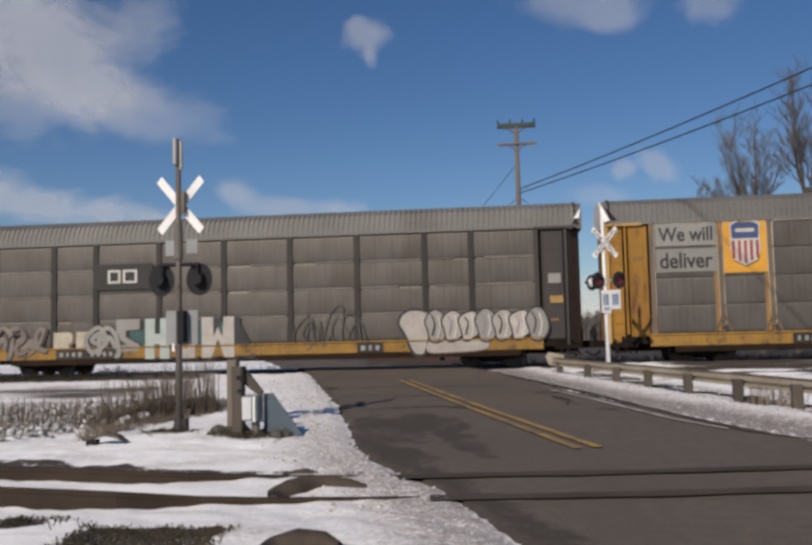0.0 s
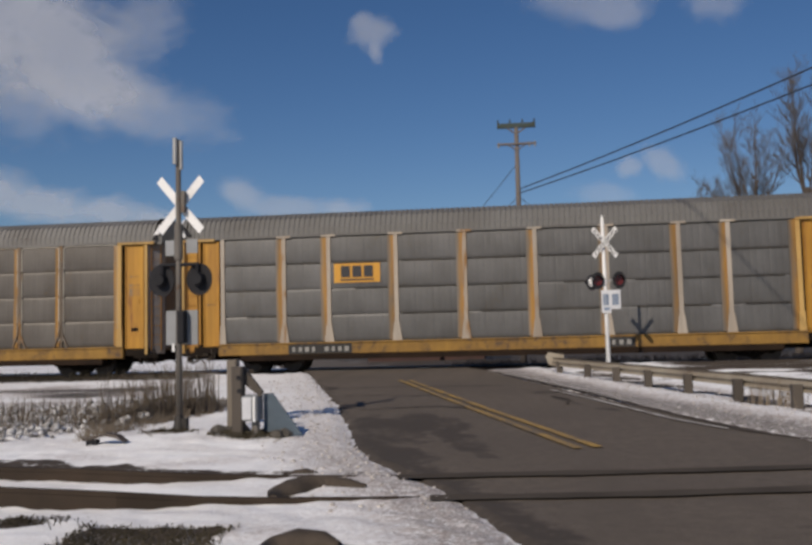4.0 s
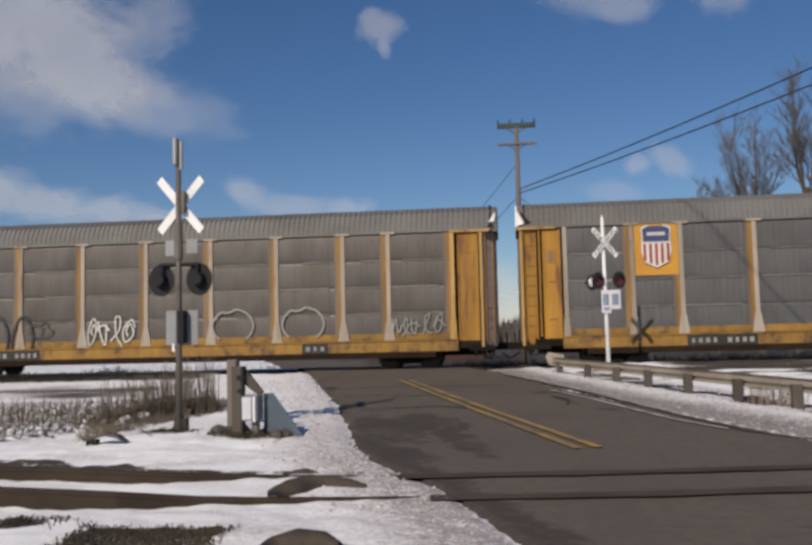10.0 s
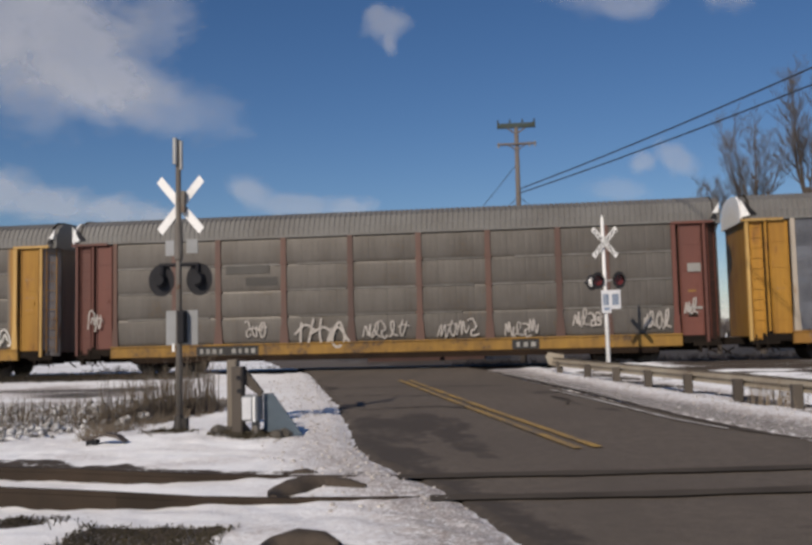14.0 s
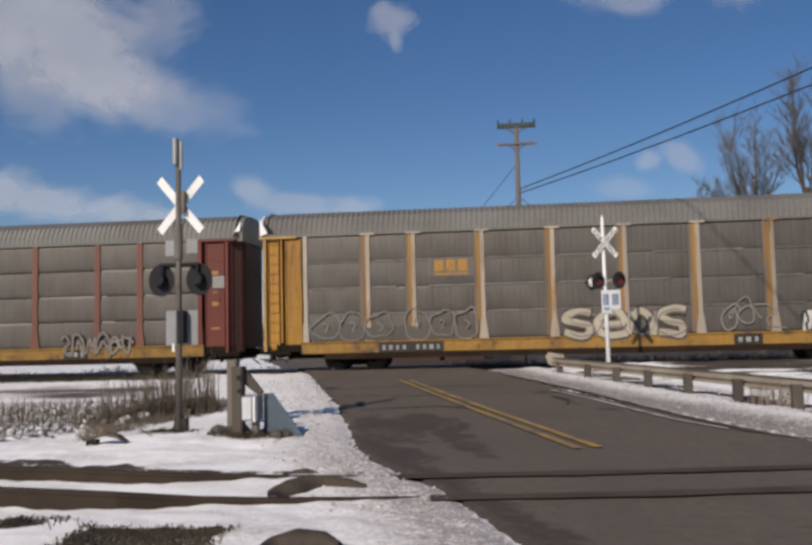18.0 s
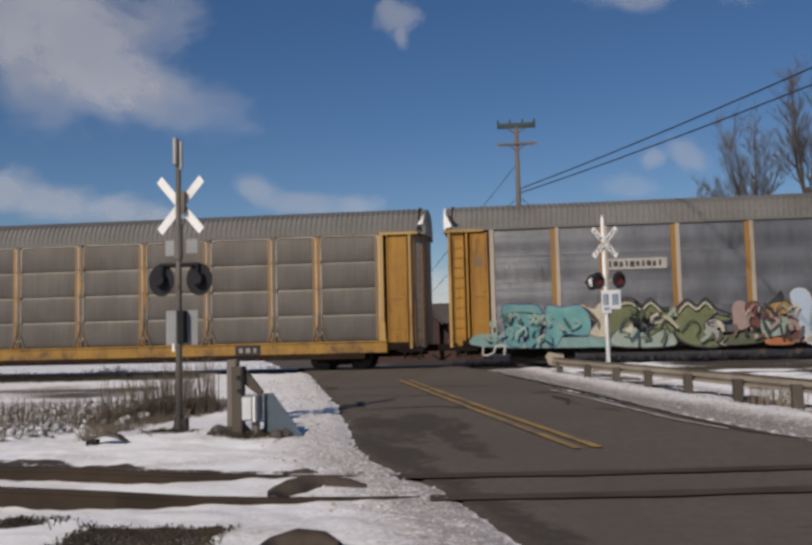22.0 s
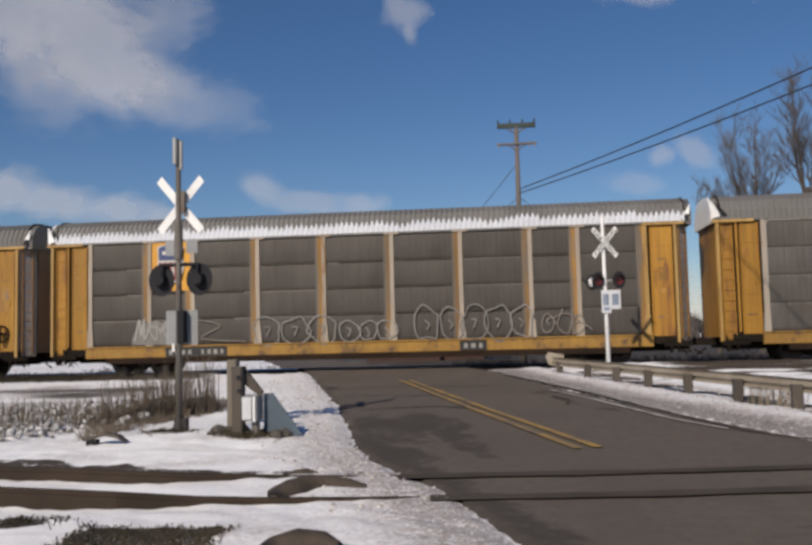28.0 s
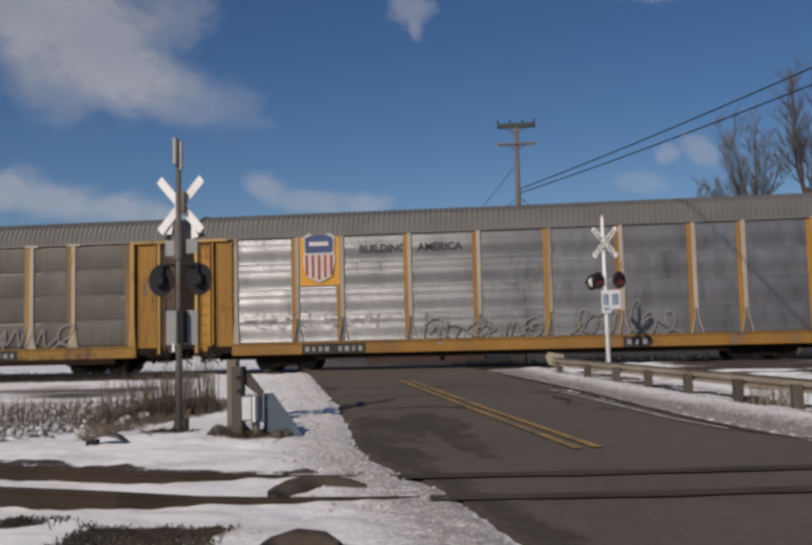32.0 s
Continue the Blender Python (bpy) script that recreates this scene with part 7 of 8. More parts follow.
    for i, (a, b2, z, fs) in enumerate(((-0.83, 0.75, 1.15, "26165"), (1.9, 3.3, 1.1, "2521"), (4.28, 5.5, 1.08, "2612"), (6.72, 7.7, 1.35, "2613"), (9.1, 10.0, 1.2, "2606"), (-5.27, -4.4, 1.25, "153"), (-11.25, -10.75, 1.75, "45"), (10.5, 10.95, 1.7, "26"))):
        letters(c, fs, a, b2, z, z + 0.55, 0.05, MARK_STONE, None, "small white sprayed stroke", 62 + i, swing=0.09)
    for z, h in ((3.2, 0.3), (1.9, 0.08)):
        sign(c, "stencil", 10.7, 11.15, z, z + h, MARK_GREY, "small pale stencil", 0.02)
    c = autorack(10, "grey autorack car with dark emblem and cream graffiti", POST_TAN, YELLOW, YELLOW_DOOR, PANEL_WARM, flare=0.10, style="cap", seam=SEAM)
    emblem_patch(c, -4.92, 3.5, 2.1, 0.85, SIGN_OCHRE, MARK_DARK)
    letters(c, "sens", 0.6, 4.4, 0.95, 1.75, 0.21, MARK_CREAM, MARK_BROWN, "cream bubble letter with dark outline", 71)
    letters(c, "3524", 8.5, 10.1, 1.2, 1.8, 0.06, MARK_WHITE, None, "white sprayed stroke", 72, swing=0.1)
    c = autorack(11, "grey autorack car with orange emblem and cream graffiti", POST_TAN, YELLOW, YELLOW_DOOR, PANEL_WARM, flare=0.08, style="cap", seam=SEAM)
    emblem_patch(c, -4.9, 3.65, 1.7, 0.7, STRIP_OCHRE, SIGN_OCHRE)
    letters(c, "sens", -0.95, 3.3, 1.0, 1.95, 0.23, MARK_CREAM, MARK_BROWN, "cream bubble letter with dark outline", 81, 0.06)
    letters(c, "saus", -0.85, 3.2, 1.04, 1.9, 0.04, FADED_PALE, None, "thin inner line", 181, swing=0.03, lift=0.07)
    splash(c, 7.1, 7.8, 0.85, 1.75, MARK_WHITE, "white sprayed square", 82)
    letters(c, "12", 7.15, 7.75, 1.0, 1.65, 0.08, MARK_DARK, None, "dark stroke on white", 82, lift=0.01)
    splash(c, 9.3, 10.5, 1.08, 1.85, MARK_WHITE, "white sprayed patch", 83)
    letters(c, "34166", 9.35, 10.45, 1.15, 1.75, 0.05, MARK_GREY, None, "grey stroke on white", 83, lift=0.01)
    letters(c, "21", 8.6, 9.2, 1.8, 2.1, 0.04, MARK_GREY, None, "thin pale sprayed stroke", 183)
    splash(c, -10.0, -4.0, 1.08, 1.55, PANEL_WARM, "faded sprayed ground", 84)
    bubbles(c, -10.0, -7.0, 3, 1.1, 2.1, 0.05, FADED_PALE, 84, "faint pale outlined bubble letter")
    bubbles(c, -6.6, -3.9, 3, 1.1, 2.15, 0.055, MARK_DUST, 184, "faint pale outlined bubble letter")
    letters(c, "301", 4.3, 6.4, 1.1, 2.1, 0.05, FADED_PALE, None, "faint pale sprayed loop", 85, swing=0.1)
    c = autorack(12, "grey autorack car with brick-red posts and round cross emblem", POST_RED, None, DOOR_RED, PANEL_WARM, flare=0.10, seam=SEAM_DARK)
    bd = Build()
    disc(bd, -10.42, FACE - 0.075, 4.0, 0.34, 0.48, 0.008)
    em = part("emblem", bd, MARK_WHITE, c, "round white emblem with four dark spots")
    bd = Build()
    for a in (-0.14, 0.14):
        for d in (-0.2, 0.2):
            bd.box(-10.42 + a - 0.05, -10.42 + a + 0.05, FACE - 0.082, FACE - 0.078, 4.0 + d - 0.07, 4.0 + d + 0.07)
    part("spots", bd, MARK_DARK, em)
    sign(c, "stencil", -10.7, -10.2, 2.0, 2.12, MARK_CREAM, "small pale stencil", 0.02)
    sign(c, "stencil", 10.75, 11.2, 3.15, 3.6, MARK_GREY, "small pale stencil", 0.02)
    letters(c, "142405", 4.9, 7.7, 0.75, 1.5, 0.09, MARK_DUST, MARK_DARK, "grey bubble letter with dark outline", 91, 0.03)
    letters(c, "5614", -0.5, 1.2, 0.95, 1.8, 0.05, MARK_RUST, None, "faint orange-brown sprayed stroke", 92, swing=0.14)
    letters(c, "3", -3.2, -2.4, 1.0, 1.6, 0.22, SHIELD_BLUE, FADED_PALE, "dark blue sprayed ring", 93)
    splash(c, -2.2, -1.8, 1.05, 1.55, MARK_GREY, "small pale sprayed patch", 94)
    c = autorack(13, "silver autorack car covered in teal, green and orange graffiti", POST_TAN, YELLOW, YELLOW_DOOR, PANEL_SILVER, ribs=True, flare=0.08, style="plain", sill=UNDER)
    blob(c, ((-10.89, 1.18), (-9.92, 1.12), (-9.41, 0.86), (-7.79, 1.04), (-6.19, 1.0), (-6.19, 0.66), (-10.74, 0.75)), MARK_PALE_TEAL, None, "pale teal sprayed ground", 0.0550, 0.04)
    blob(c, ((-9.92, 2.15), (-9.29, 2.2), (-8.66, 2.11), (-8.61, 1.48), (-8.85, 0.76), (-9.11, 0.77), (-9.02, 1.35), (-9.2, 1.35), (-9.32, 0.77), (-9.76, 0.83), (-9.85, 1.44)), MARK_TEAL, SHIELD_BLUE, "wide teal letter", 0.0572, 0.04)
    blob(c, ((-8.41, 2.07), (-7.86, 2.06), (-7.2, 2.11), (-6.91, 1.68), (-6.99, 1.09), (-7.79, 1.14), (-8.08, 0.76), (-8.37, 0.84)), MARK_TEAL, SHIELD_BLUE, "teal letter", 0.0594, 0.04)
    blob(c, ((-6.91, 1.05), (-6.55, 1.15), (-6.26, 1.0), (-6.26, 0.71), (-6.92, 0.72)), MARK_PALE_TEAL, MARK_TEAL, "pale teal bubble", 0.0616, 0.04)
    blob(c, ((-7.2, 2.15), (-6.76, 1.99), (-6.54, 2.18), (-6.32, 2.05), (-6.25, 1.07), (-6.91, 1.12), (-6.62, 1.62)), MARK_CREAM, MARK_BROWN, "cream sprayed form", 0.0638, 0.04)
    blob(c, ((-6.18, 1.8), (-5.74, 2.14), (-5.24, 2.09), (-5.1, 1.64), (-5.54, 1.4), (-5.72, 1.02), (-6.19, 1.03)), MARK_GREEN, MARK_DARK, "olive sprayed form with dark outline", 0.0660, 0.06)
    blob(c, ((-5.1, 1.91), (-4.79, 2.16), (-4.45, 1.92), (-4.08, 1.85), (-4.11, 1.06), (-4.89, 1.07), (-4.53, 1.45), (-4.97, 1.58)), MARK_GREEN, MARK_DARK, "olive sprayed form with dark outline", 0.0682, 0.06)
    blob(c, ((-3.97, 1.56), (-3.59, 2.08), (-3.24, 1.78), (-2.96, 2.07), (-2.61, 1.68), (-2.13, 1.51), (-2.9, 1.34), (-2.52, 0.64), (-3.33, 0.64), (-3.9, 0.93)), MARK_GREEN, MARK_DARK, "olive sprayed form with dark outline", 0.0704, 0.06)
    blob(c, ((-6.04, 1.14), (-5.46, 1.33), (-4.89, 0.97), (-4.32, 1.23), (-4.04, 0.66), (-6.05, 0.68)), MARK_SAGE, MARK_DARK, "grey-green sprayed form", 0.0726, 0.04)
    blob(c, ((-2.97, 1.41), (-2.58, 1.52), (-2.33, 1.25), (-2.62, 1.19), (-2.2, 0.77), (-2.42, 0.62), (-2.87, 0.99)), MARK_GREY, MARK_DARK, "grey sprayed hook", 0.0748, 0.04)
    blob(c, ((-5.68, 1.2), (-5.46, 1.44), (-5.47, 1.21), (-5.61, 1.02)), MARK_CREAM, None, "cream highlight", 0.0770, 0.04)
    blob(c, ((-4.82, 1.54), (-4.39, 1.57), (-4.42, 1.44), (-4.78, 1.42)), MARK_CREAM, None, "cream highlight", 0.0792, 0.04)
    blob(c, ((-2.34, 0.94), (-1.22, 1.02), (-1.09, 0.71), (-2.28, 0.63)), MARK_OLIVE, None, "dark green sprayed foot", 0.0814, 0.04)
    blob(c, ((-2.04, 2.01), (-1.62, 2.06), (-1.49, 1.3), (-1.98, 1.18)), MARK_PINK, None, "pink sprayed haze", 0.0836, 0.04)
    blob(c, ((-1.58, 1.99), (-1.2, 2.04), (-1.24, 1.57), (-1.14, 1.23), (-1.42, 1.3), (-1.56, 1.65)), MARK_WINE, MARK_DARK, "dark red sprayed strokes", 0.0858, 0.04)
    blob(c, ((-0.9, 1.69), (-0.84, 1.98), (-0.46, 2.14), (-0.1, 1.89), (-0.36, 1.65)), MARK_GOLD, MARK_DARK, "golden sprayed beak", 0.0880, 0.04)
    blob(c, ((-0.93, 1.95), (-0.64, 2.22), (-0.41, 2.44), (-0.33, 2.08), (-0.61, 2.03)), MARK_DARK, None, "black sprayed crest", 0.0902, 0.04)
    blob(c, ((-1.07, 1.51), (-0.25, 1.52), (-0.09, 1.04), (-0.78, 0.87), (-1.08, 0.91)), MARK_SAGE, None, "grey-teal sprayed form", 0.0924, 0.04)
    blob(c, ((-0.94, 0.82), (-0.11, 0.82), (-0.12, 0.61), (-0.94, 0.61)), MARK_ORANGE, None, "orange sprayed base", 0.0946, 0.04)
    blob(c, ((-0.06, 1.48), (0.35, 1.48), (0.42, 0.77), (-0.11, 0.76)), MARK_PINK, MARK_BROWN, "pink sprayed form", 0.0968, 0.04)
    blob(c, ((-0.16, 1.04), (0.27, 1.04), (0.26, 0.77), (-0.17, 0.77)), MARK_WINE, None, "dark red sprayed box", 0.0990, 0.04)
    blob(c, ((-0.08, 2.37), (0.48, 2.32), (0.72, 0.8), (0.41, 0.67), (0.06, 1.62)), MARK_BLUE, MARK_WHITE, "pale blue sprayed sweep", 0.1012, 0.04)
    blob(c, ((0.54, 1.72), (0.91, 2.38), (1.19, 2.26), (1.02, 0.78), (0.59, 0.76)), MARK_BLUE, MARK_SAGE, "pale blue sprayed sweep", 0.1034, 0.04)
    blob(c, ((1.07, 2.19), (1.56, 2.47), (1.69, 1.88), (1.39, 1.0), (1.0, 0.9)), MARK_SAGE, MARK_WHITE, "pale sage sprayed sweep", 0.1056, 0.04)
    blob(c, ((0.45, 0.88), (1.38, 1.0), (2.0, 0.81), (1.88, 0.61), (0.48, 0.62)), MARK_GREY, MARK_WHITE, "whitish sprayed foot", 0.1078, 0.04)
    blob(c, ((1.69, 1.52), (2.64, 1.5), (2.73, 0.67), (1.74, 0.64)), MARK_OLIVE, None, "olive sprayed ground", 0.1100, 0.04)
    blob(c, ((1.59, 2.03), (2.01, 2.1), (1.99, 1.52), (1.63, 1.61)), MARK_PINK, MARK_DARK, "salmon sprayed form", 0.1122, 0.04)
    blob(c, ((2.07, 2.15), (2.14, 2.67), (2.33, 2.36), (2.5, 2.74), (2.58, 2.13), (2.29, 1.99)), MARK_MAUVE, MARK_DARK, "mauve sprayed figure", 0.1144, 0.04)
    blob(c, ((2.01, 1.79), (2.18, 2.01), (2.56, 1.94), (2.55, 1.59), (2.27, 1.51)), MARK_CREAM, MARK_BROWN, "cream sprayed head", 0.1166, 0.04)
    blob(c, ((2.57, 2.22), (3.17, 2.23), (3.79, 2.24), (3.85, 0.94), (3.67, 0.57), (2.61, 0.59), (2.75, 1.41)), MARK_PLUM, None, "dark plum sprayed ground", 0.1188, 0.04)
    blob(c, ((2.94, 1.77), (3.19, 1.47), (3.42, 1.79), (3.65, 1.28), (3.9, 1.13), (3.36, 1.07), (3.06, 0.96)), MARK_DARK, None, "black sprayed form", 0.1210, 0.04)
    blob(c, ((3.74, 1.68), (4.67, 1.29), (5.05, 0.99), (5.0, 0.54), (3.34, 0.58), (3.79, 1.02)), MARK_CHARCOAL, None, "near-black sprayed ground", 0.1232, 0.04)
    blob(c, ((3.75, 2.04), (4.05, 2.27), (4.77, 2.17), (5.28, 1.77), (4.77, 1.68), (5.04, 1.19), (4.6, 1.4), (4.03, 1.63)), MARK_ORANGE, MARK_CREAM, "orange sprayed fish form", 0.1254, 0.04)
    blob(c, ((4.04, 2.38), (4.42, 2.58), (4.89, 2.48), (5.41, 2.01), (6.26, 1.81), (5.55, 1.71), (4.92, 1.99), (4.56, 2.29)), MARK_SAGE, MARK_WHITE, "pale sage sprayed arc", 0.1276, 0.04)
    blob(c, ((5.33, 2.07), (5.56, 1.99), (5.82, 2.29), (5.99, 2.04), (6.49, 2.24), (6.28, 1.72), (5.83, 1.68)), MARK_DARK, None, "black sprayed crest", 0.1298, 0.04)
    blob(c, ((5.17, 1.6), (5.4, 1.72), (5.72, 1.68), (6.24, 0.8), (6.15, 0.55), (5.18, 0.57), (5.38, 1.13)), MARK_SAGE, MARK_PALE_TEAL, "pale green sprayed body", 0.1320, 0.04)
    blob(c, ((4.91, 1.54), (5.31, 1.63), (5.25, 1.07), (4.99, 1.19)), MARK_DEEP_TEAL, None, "dark teal sprayed form", 0.1342, 0.04)
    blob(c, ((4.59, 0.59), (5.04, 1.13), (5.18, 1.0), (4.82, 0.55)), MARK_SAGE, None, "sage sprayed arm", 0.1364, 0.04)
    blob(c, ((5.95, 1.4), (6.47, 1.46), (6.46, 0.87), (6.13, 0.95)), MARK_WINE, None, "dark red sprayed form", 0.1386, 0.04)
    blob(c, ((6.38, 1.53), (6.69, 1.45), (6.89, 0.94), (6.58, 0.72), (6.29, 0.87)), SHIELD_BLUE, None, "navy sprayed form", 0.1408, 0.04)
    blob(c, ((6.4, 1.95), (6.71, 2.39), (7.01, 2.42), (7.14, 2.02), (6.92, 1.87), (7.33, 1.36), (7.1, 0.93), (6.74, 1.15)), MARK_MAUVE, MARK_WHITE, "lilac sprayed figure", 0.1430, 0.04)
    blob(c, ((7.03, 1.72), (7.18, 2.02), (7.37, 2.39), (7.38, 1.94), (7.22, 1.73)), MARK_WHITE, None, "white sprayed claw", 0.1452, 0.04)
    blob(c, ((7.32, 1.49), (7.63, 1.93), (7.54, 1.42)), MARK_WHITE, MARK_DARK, "white sprayed claw", 0.1474, 0.04)
    blob(c, ((7.65, 0.84), (7.78, 1.57), (8.34, 2.24), (8.8, 1.33), (8.69, 0.67), (8.06, 0.57)), MARK_MIST, MARK_DEEP_TEAL, "teal sprayed cone", 0.1496, 0.04)
    blob(c, ((8.21, 1.9), (8.34, 2.27), (8.59, 1.85)), MARK_WHITE, None, "white sprayed tip", 0.1518, 0.04)
    blob(c, ((8.73, 1.89), (9.03, 1.68), (9.21, 1.03), (8.77, 0.67)), MARK_DEEP_TEAL, None, "dark teal sprayed form", 0.1540, 0.04)
    blob(c, ((9.02, 1.82), (9.38, 2.03), (9.8, 2.01), (10.09, 1.44), (10.03, 1.0), (9.26, 1.02)), MARK_GREEN, MARK_CREAM, "olive and cream round form", 0.1562, 0.04)
    blob(c, ((6.26, 0.59), (6.38, 0.8), (6.93, 0.71), (7.65, 0.84), (7.94, 0.76), (7.79, 0.59), (6.29, 0.53)), MARK_TEAL, MARK_BLUE, "cyan sprayed base line", 0.1584, 0.04)
    stroke(c, ((-6.25, 1.95), (-5.89, 2.24), (-5.45, 2.31), (-5.1, 2.08), (-4.81, 2.29), (-4.45, 1.95), (-4.02, 1.89), (-3.59, 2.22), (-3.25, 2.0), (-2.95, 2.24), (-2.61, 1.88), (-2.1, 1.66)), 0.09, MARK_DARK, 0.170)
    stroke(c, ((-6.07, 2.05), (-5.53, 2.16), (-5.13, 1.92), (-4.82, 2.14), (-4.47, 1.82)), 0.06, MARK_CREAM, 0.172)
    stroke(c, ((-3.88, 1.78), (-3.58, 2.09), (-3.27, 1.87), (-2.96, 2.09), (-2.64, 1.73)), 0.06, MARK_CREAM, 0.174)
    stroke(c, ((-5.9, 1.13), (-5.75, 1.55), (-5.46, 1.64), (-5.25, 1.5)), 0.05, MARK_DARK, 0.176)
    stroke(c, ((-4.89, 1.32), (-4.53, 1.24), (-4.39, 1.51), (-4.21, 1.09)), 0.05, MARK_DARK, 0.178)
    stroke(c, ((-3.82, 1.08), (-3.46, 1.49), (-3.18, 1.28), (-3.33, 0.93)), 0.05, MARK_DARK, 0.180)
    stroke(c, ((-10.65, 0.75), (-10.65, 0.46), (-10.3, 0.53), (-10.22, 0.74), (-9.92, 0.77), (-9.92, 0.45)), 0.05, MARK_WHITE, 0.182)
    stroke(c, ((-7.09, 2.07), (-6.83, 1.82), (-6.91, 1.68), (-6.62, 1.57), (-6.66, 1.36)), 0.06, MARK_BROWN, 0.184)
    stroke(c, ((-9.85, 1.97), (-9.48, 2.03), (-8.74, 1.96)), 0.05, MARK_PALE_TEAL, 0.186)
    stroke(c, ((2.79, 1.63), (3.07, 1.25), (2.92, 0.97), (3.29, 1.18)), 0.05, MARK_MAUVE, 0.188)
    stroke(c, ((9.12, 1.75), (9.31, 2.1), (9.39, 2.38), (9.41, 1.95)), 0.05, MARK_DARK, 0.190)
    stroke(c, ((9.66, 2.02), (9.77, 2.23), (9.91, 2.15), (9.86, 1.87)), 0.05, MARK_DARK, 0.192)
    stroke(c, ((6.7, 2.1), (7.0, 2.35), (7.1, 2.16), (6.91, 1.99)), 0.06, MARK_DARK, 0.194)
    stroke(c, ((5.23, 0.98), (5.67, 1.12), (6.16, 0.82)), 0.05, MARK_WHITE, 0.196)
    rnd = random.Random(131)
    zones = ((-10.6, -6.9, 0.72, 1.9, (MARK_PALE_TEAL, MARK_TEAL, MARK_DEEP_TEAL, MARK_MIST, MARK_SAGE)),
             (-6.9, -1.7, 0.72, 1.95, (MARK_GREEN, MARK_OLIVE, MARK_CREAM, MARK_SAGE, MARK_DARK, MARK_BROWN)),
             (-1.7, 0.0, 0.75, 2.0, (MARK_PINK, MARK_WINE, MARK_SAGE, MARK_DARK, MARK_RUST, MARK_CREAM)),
             (0.0, 2.3, 0.72, 2.15, (MARK_BLUE, MARK_MIST, MARK_SAGE, MARK_WHITE, MARK_PLUM, MARK_MAUVE)),
             (2.3, 4.6, 0.70, 1.9, (MARK_PLUM, MARK_CHARCOAL, MARK_DARK, MARK_OLIVE, MARK_MAUVE)),
             (4.4, 6.0, 0.75, 2.1, (MARK_ORANGE, MARK_RUST, MARK_SAGE, MARK_DARK, MARK_CREAM)),
             (5.8, 9.8, 0.72, 2.0, (MARK_MIST, MARK_SAGE, MARK_MAUVE, MARK_DEEP_TEAL, MARK_WHITE, MARK_WINE, MARK_GREEN)))
    for i in range(190):
        x0, x1, z0, z1, inks = zones[i % 7]
        x, z = rnd.uniform(x0, x1), rnd.uniform(z0, z1 - 0.25)
        dx, dz, bend = rnd.gauss(0, 0.16), rnd.uniform(0.12, 0.5), rnd.gauss(0, 0.12)
        stroke(c, ((x, z), (x + dx * 0.5 + bend, z + dz * 0.5), (x + dx, min(z1, z + dz))), rnd.uniform(0.035, 0.13), rnd.choice(inks), 0.20 + 0.0005 * i, "small sprayed fleck")
    bd = Build()
    bars_for(bd, -6.2, -4.3, 3.44, 3.66, 10, FACE - 0.033)
    part("lettering", bd, MARK_DARK, c, "row of dark lettering bars")
    sign(c, "lettering_ground", -6.35, -4.15, 3.36, 3.74, MARK_STONE, "pale strip behind the lettering", 0.026)
    shield_car(14, True, SIGN_CREAM, PANEL_WARM)
    c = autorack(15, "dark grey autorack car with snowy roof and block graffiti", POST_CREAM, YELLOW, YELLOW_DOOR, PANEL_DARK, flare=0.05, style="cap", seam=SEAM_DARK)
    part("roof_snow", shared("roof_snow", ROOF_SNOW, lambda: snow_cover_build(0.0)), None, c, "white snow crust on the roof")
    emblem_patch(c, -5.0, 3.5, 1.7, 0.7, None, SIGN_YELLOW)
    splash(c, -10.3, -1.9, 0.62, 1.75, MARK_DUST, "dusty sprayed ground", 121)
    for i, f in enumerate("RESTEAC"):
        x = -10.25 + 1.17 * i
        block_letter(c, f, x, x + 0.92, 0.66, 1.95 - 0.05 * (i % 3), MARK_GREY, MARK_RUST, 0.01 + 0.004 * (i % 2))
        stroke(c, ((x + 0.05, 1.9), (x + 0.1, 1.3), (x + 0.02, 0.75)), 0.06, MARK_DARK if i % 2 else MARK_BROWN, 0.03)
    for i, f in enumerate("JAWS"):
        x = 2.3 + 0.98 * i
        block_letter(c, f, x, x + 0.80, 0.62 + 0.08 * i, 1.98, MARK_STONE, MARK_DARK, 0.01)
    stroke(c, ((-1.3, 1.2), (-1.25, 1.9), (-0.9, 2.0), (-0.5, 1.6), (-0.1, 1.95), (0.35, 2.0), (0.7, 1.6), (0.3, 1.2)), 0.05, MARK_GREY)
    letters(c, "553", 6.6, 8.0, 1.1, 1.7, 0.05, MARK_GREY, None, "thin pale sprayed loop", 123, swing=0.14)
    c = autorack(16, "sooty autorack car with tan posts and yellow emblem square", POST_TAN, YELLOW, YELLOW_DOOR, PANEL_WARM, flare=0.18, style="rim")
    emblem_patch(c, -7.09, 3.98, 1.45, 1.9, SIGN_YELLOW, MARK_DARK)
    c = autorack(17, "dark grey autorack car with snow streaks and thin scrawls", POST_CREAM, YELLOW, YELLOW_DOOR, PANEL_DARK, flare=0.06, style="cap", seam=SEAM_DARK)
    part("roof_snow", snow_patch_build(4), ROOF_SNOW, c, "ragged snow along the eave")
    sign(c, "emblem_ground", -7.83, -6.35, 3.1, 4.96, SIGN_YELLOW, "plain yellow panel", 0.03)
    shield_parts(c, -7.09, 4.10, 1.05, 1.5)
    splash(c, -8.6, -6.25, 1.1, 1.95, FADED_PALE, "chalky pink-grey sprayed patch", 131)
    letters(c, "2505", -8.5, -6.3, 1.15, 2.05, 0.07, MARK_GREY, None, "pale sprayed stroke", 131, lift=0.01, swing=0.1)
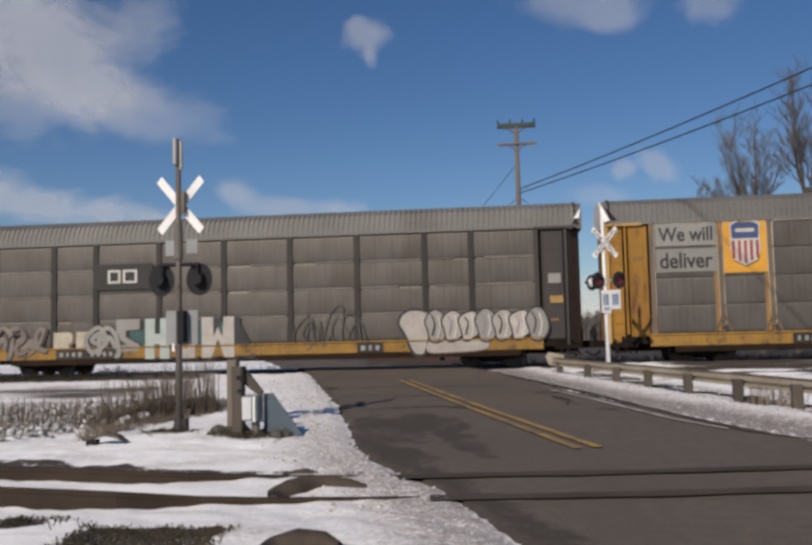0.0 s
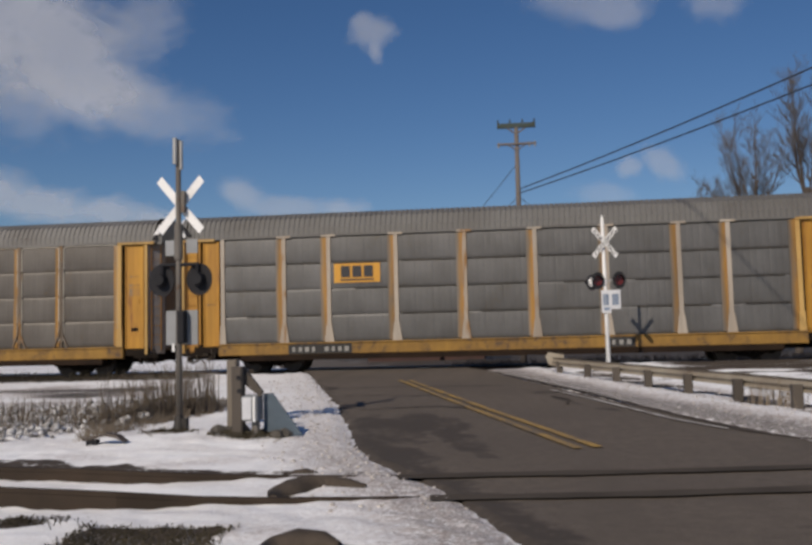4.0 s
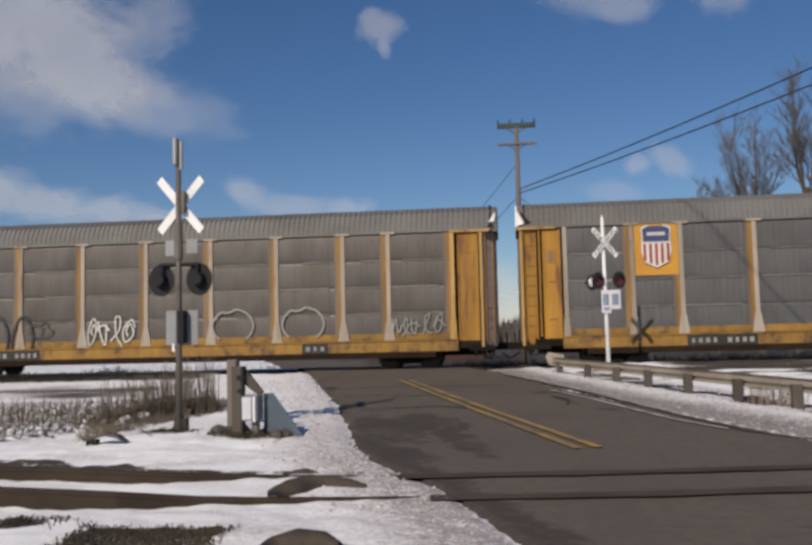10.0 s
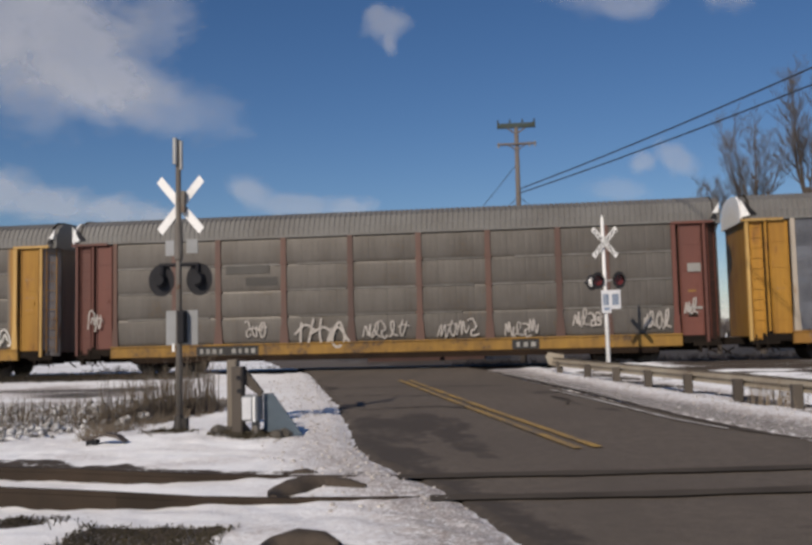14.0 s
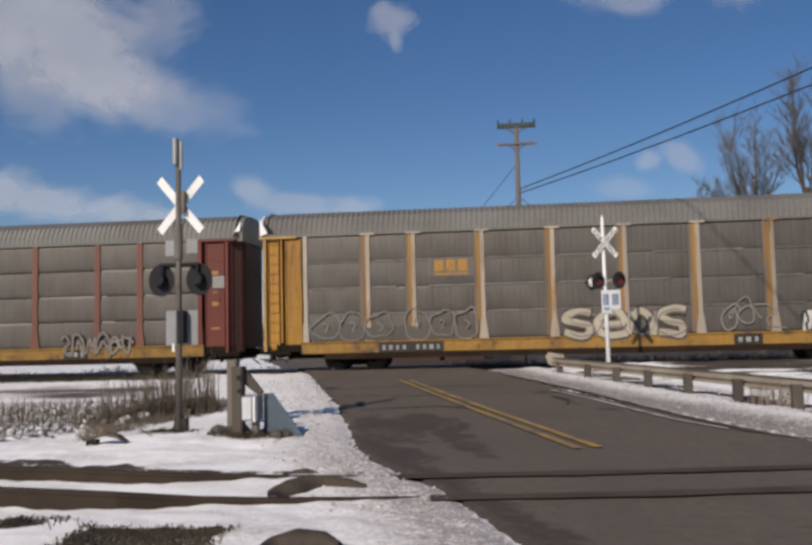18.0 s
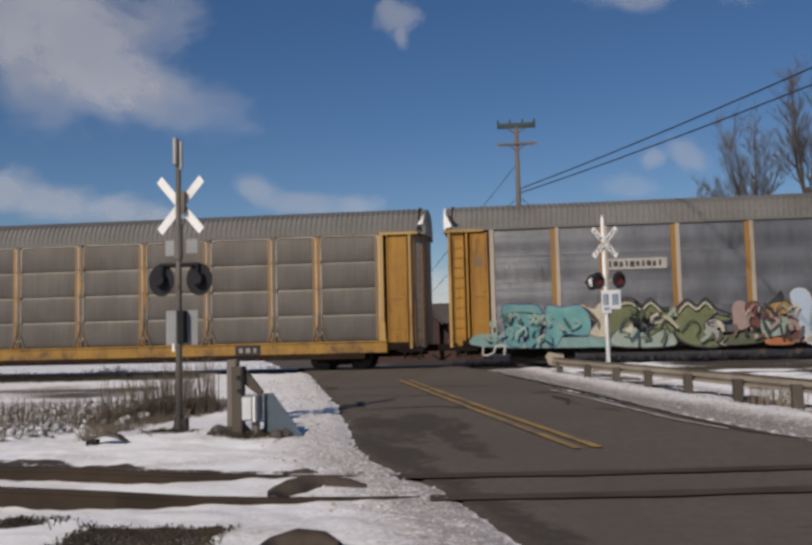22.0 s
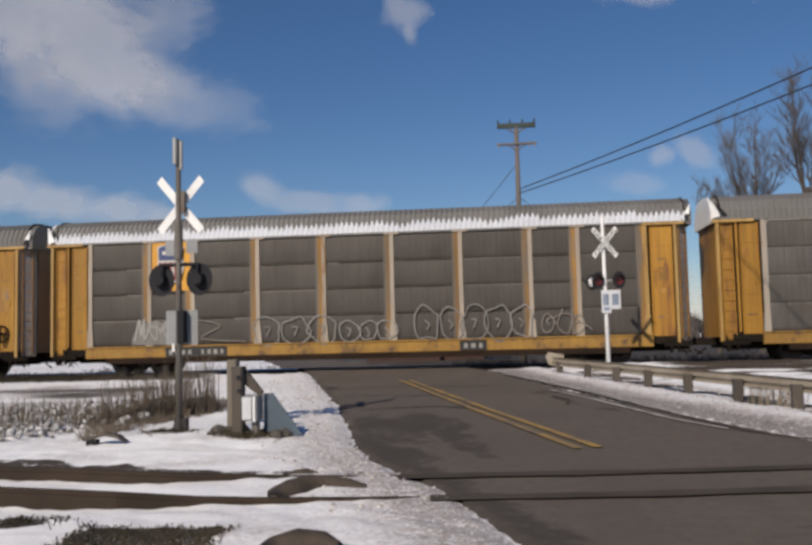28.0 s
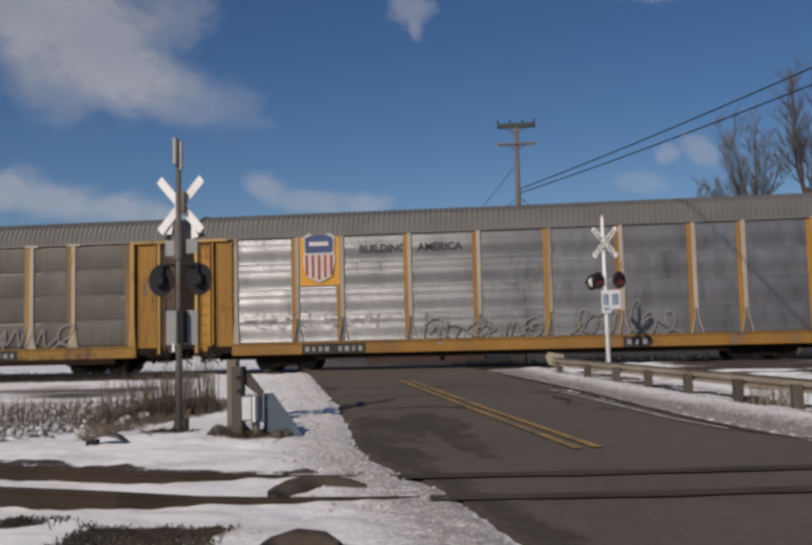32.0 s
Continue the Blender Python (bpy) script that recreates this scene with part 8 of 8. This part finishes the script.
    stroke(c, ((-6.1, 2.0), (-5.2, 1.75), (-5.9, 1.3), (-4.2, 1.15)), 0.045, MARK_DUST)
    bubbles(c, -3.9, -0.8, 3, 1.05, 2.0, 0.045, FADED_PALE, 132, "thin pale outlined bubble letter")
    bubbles(c, -0.7, 1.4, 3, 1.05, 1.8, 0.04, MARK_GREY, 133, "thin pale outlined bubble letter")
    bubbles(c, 2.1, 6.3, 5, 1.0, 2.25, 0.05, FADED_PALE, 134, "thin pale outlined bubble letter")
    letters(c, "350", 6.5, 8.2, 1.08, 1.95, 0.045, MARK_DUST, None, "thin pale sprayed loop", 137, swing=0.12)
    c = autorack(18, "grey autorack car with tan posts, shield and yellow ends", POST_TAN, YELLOW, YELLOW_DOOR, PANEL_GREY, flare=0.04, style="cap", seam=SEAM)
    sign(c, "emblem_ground", -7.83, -6.35, 3.3, 4.96, SIGN_YELLOW, "plain yellow panel", 0.03)
    shield_parts(c, -7.09, 4.20, 1.05, 1.5)
    letters(c, "2652", 1.4, 3.5, 1.3, 2.1, 0.05, MARK_DARK, None, "thin black sprayed stroke", 141, swing=0.1)
    c = silver_car(19)
    letters(c, "453123", -3.3, 1.0, 1.0, 1.75, 0.055, FADED_PALE, None, "faint dark sprayed stroke", 151, swing=0.1)
    letters(c, "605606", 1.7, 5.7, 1.0, 1.95, 0.055, FADED_PALE, None, "faint dark sprayed stroke", 152, swing=0.1)
    letters(c, "551652", -9.8, -4.8, 1.6, 2.1, 0.03, FADED_PALE, None, "faint dark sprayed stroke", 153, swing=0.1)
    c = autorack(20, "grey autorack car with flared posts and faint graffiti", POST_TAN, YELLOW, YELLOW_DOOR, PANEL_WARM, flare=0.12, style="cap", seam=SEAM)
    letters(c, "1524226", 1.0, 8.0, 1.0, 1.85, 0.06, FADED_PALE, None, "faded pale sprayed loop", 161, swing=0.1)





# ---- what moves ----
def motions():
    for k, car in CARS:
        walk(car, [(t, pose(start_x(k, t), TRACK_Y, 0)) for t in range(0, 33)])
        seen = [i / FPS for i in range(0, int(SECONDS * FPS) + 1) if -33 < start_x(k, i / FPS) < 29]
        if not seen:
            continue
        for ws, dx in WHEELS[car.name]:
            rows = [(t, pose(dx, 0, 0.42, ry=math.degrees((start_x(k, t) - start_x(k, seen[0])) / 0.42))) for t in seen]
            if seen[0] > 0:
                rows.insert(0, (0, rows[0][1]))
            if seen[-1] < SECONDS:
                rows.append((SECONDS, rows[-1][1]))
            walk(ws, rows)
    for ob, a, b in CLOUDS:
        walk(ob, [(0, a), (SECONDS / 2, a.lerp(b, 0.5)), (SECONDS, b)])


build_ground()
build_road()
build_tracks()
crossing_signal_back()
crossing_signal_front()
build_guard_rail()
build_barrier_end()
build_weeds()
build_tree(18.15, 70.0, 18.8, 7, "bare grey-brown tree behind the railway", 0.42, 7, 0.54)
build_tree(20.8, 70.5, 23.0, 8, "tall bare tree behind the railway", 0.30, 5, 0.54, 0.10)
build_tree(15.9, 74.0, 14.3, 9, "low bare tree behind the railway", 0.75, 3, 0.70)
build_brush()
build_pole()
build_house()
build_far_woods()
build_clouds()
build_train()
motions()
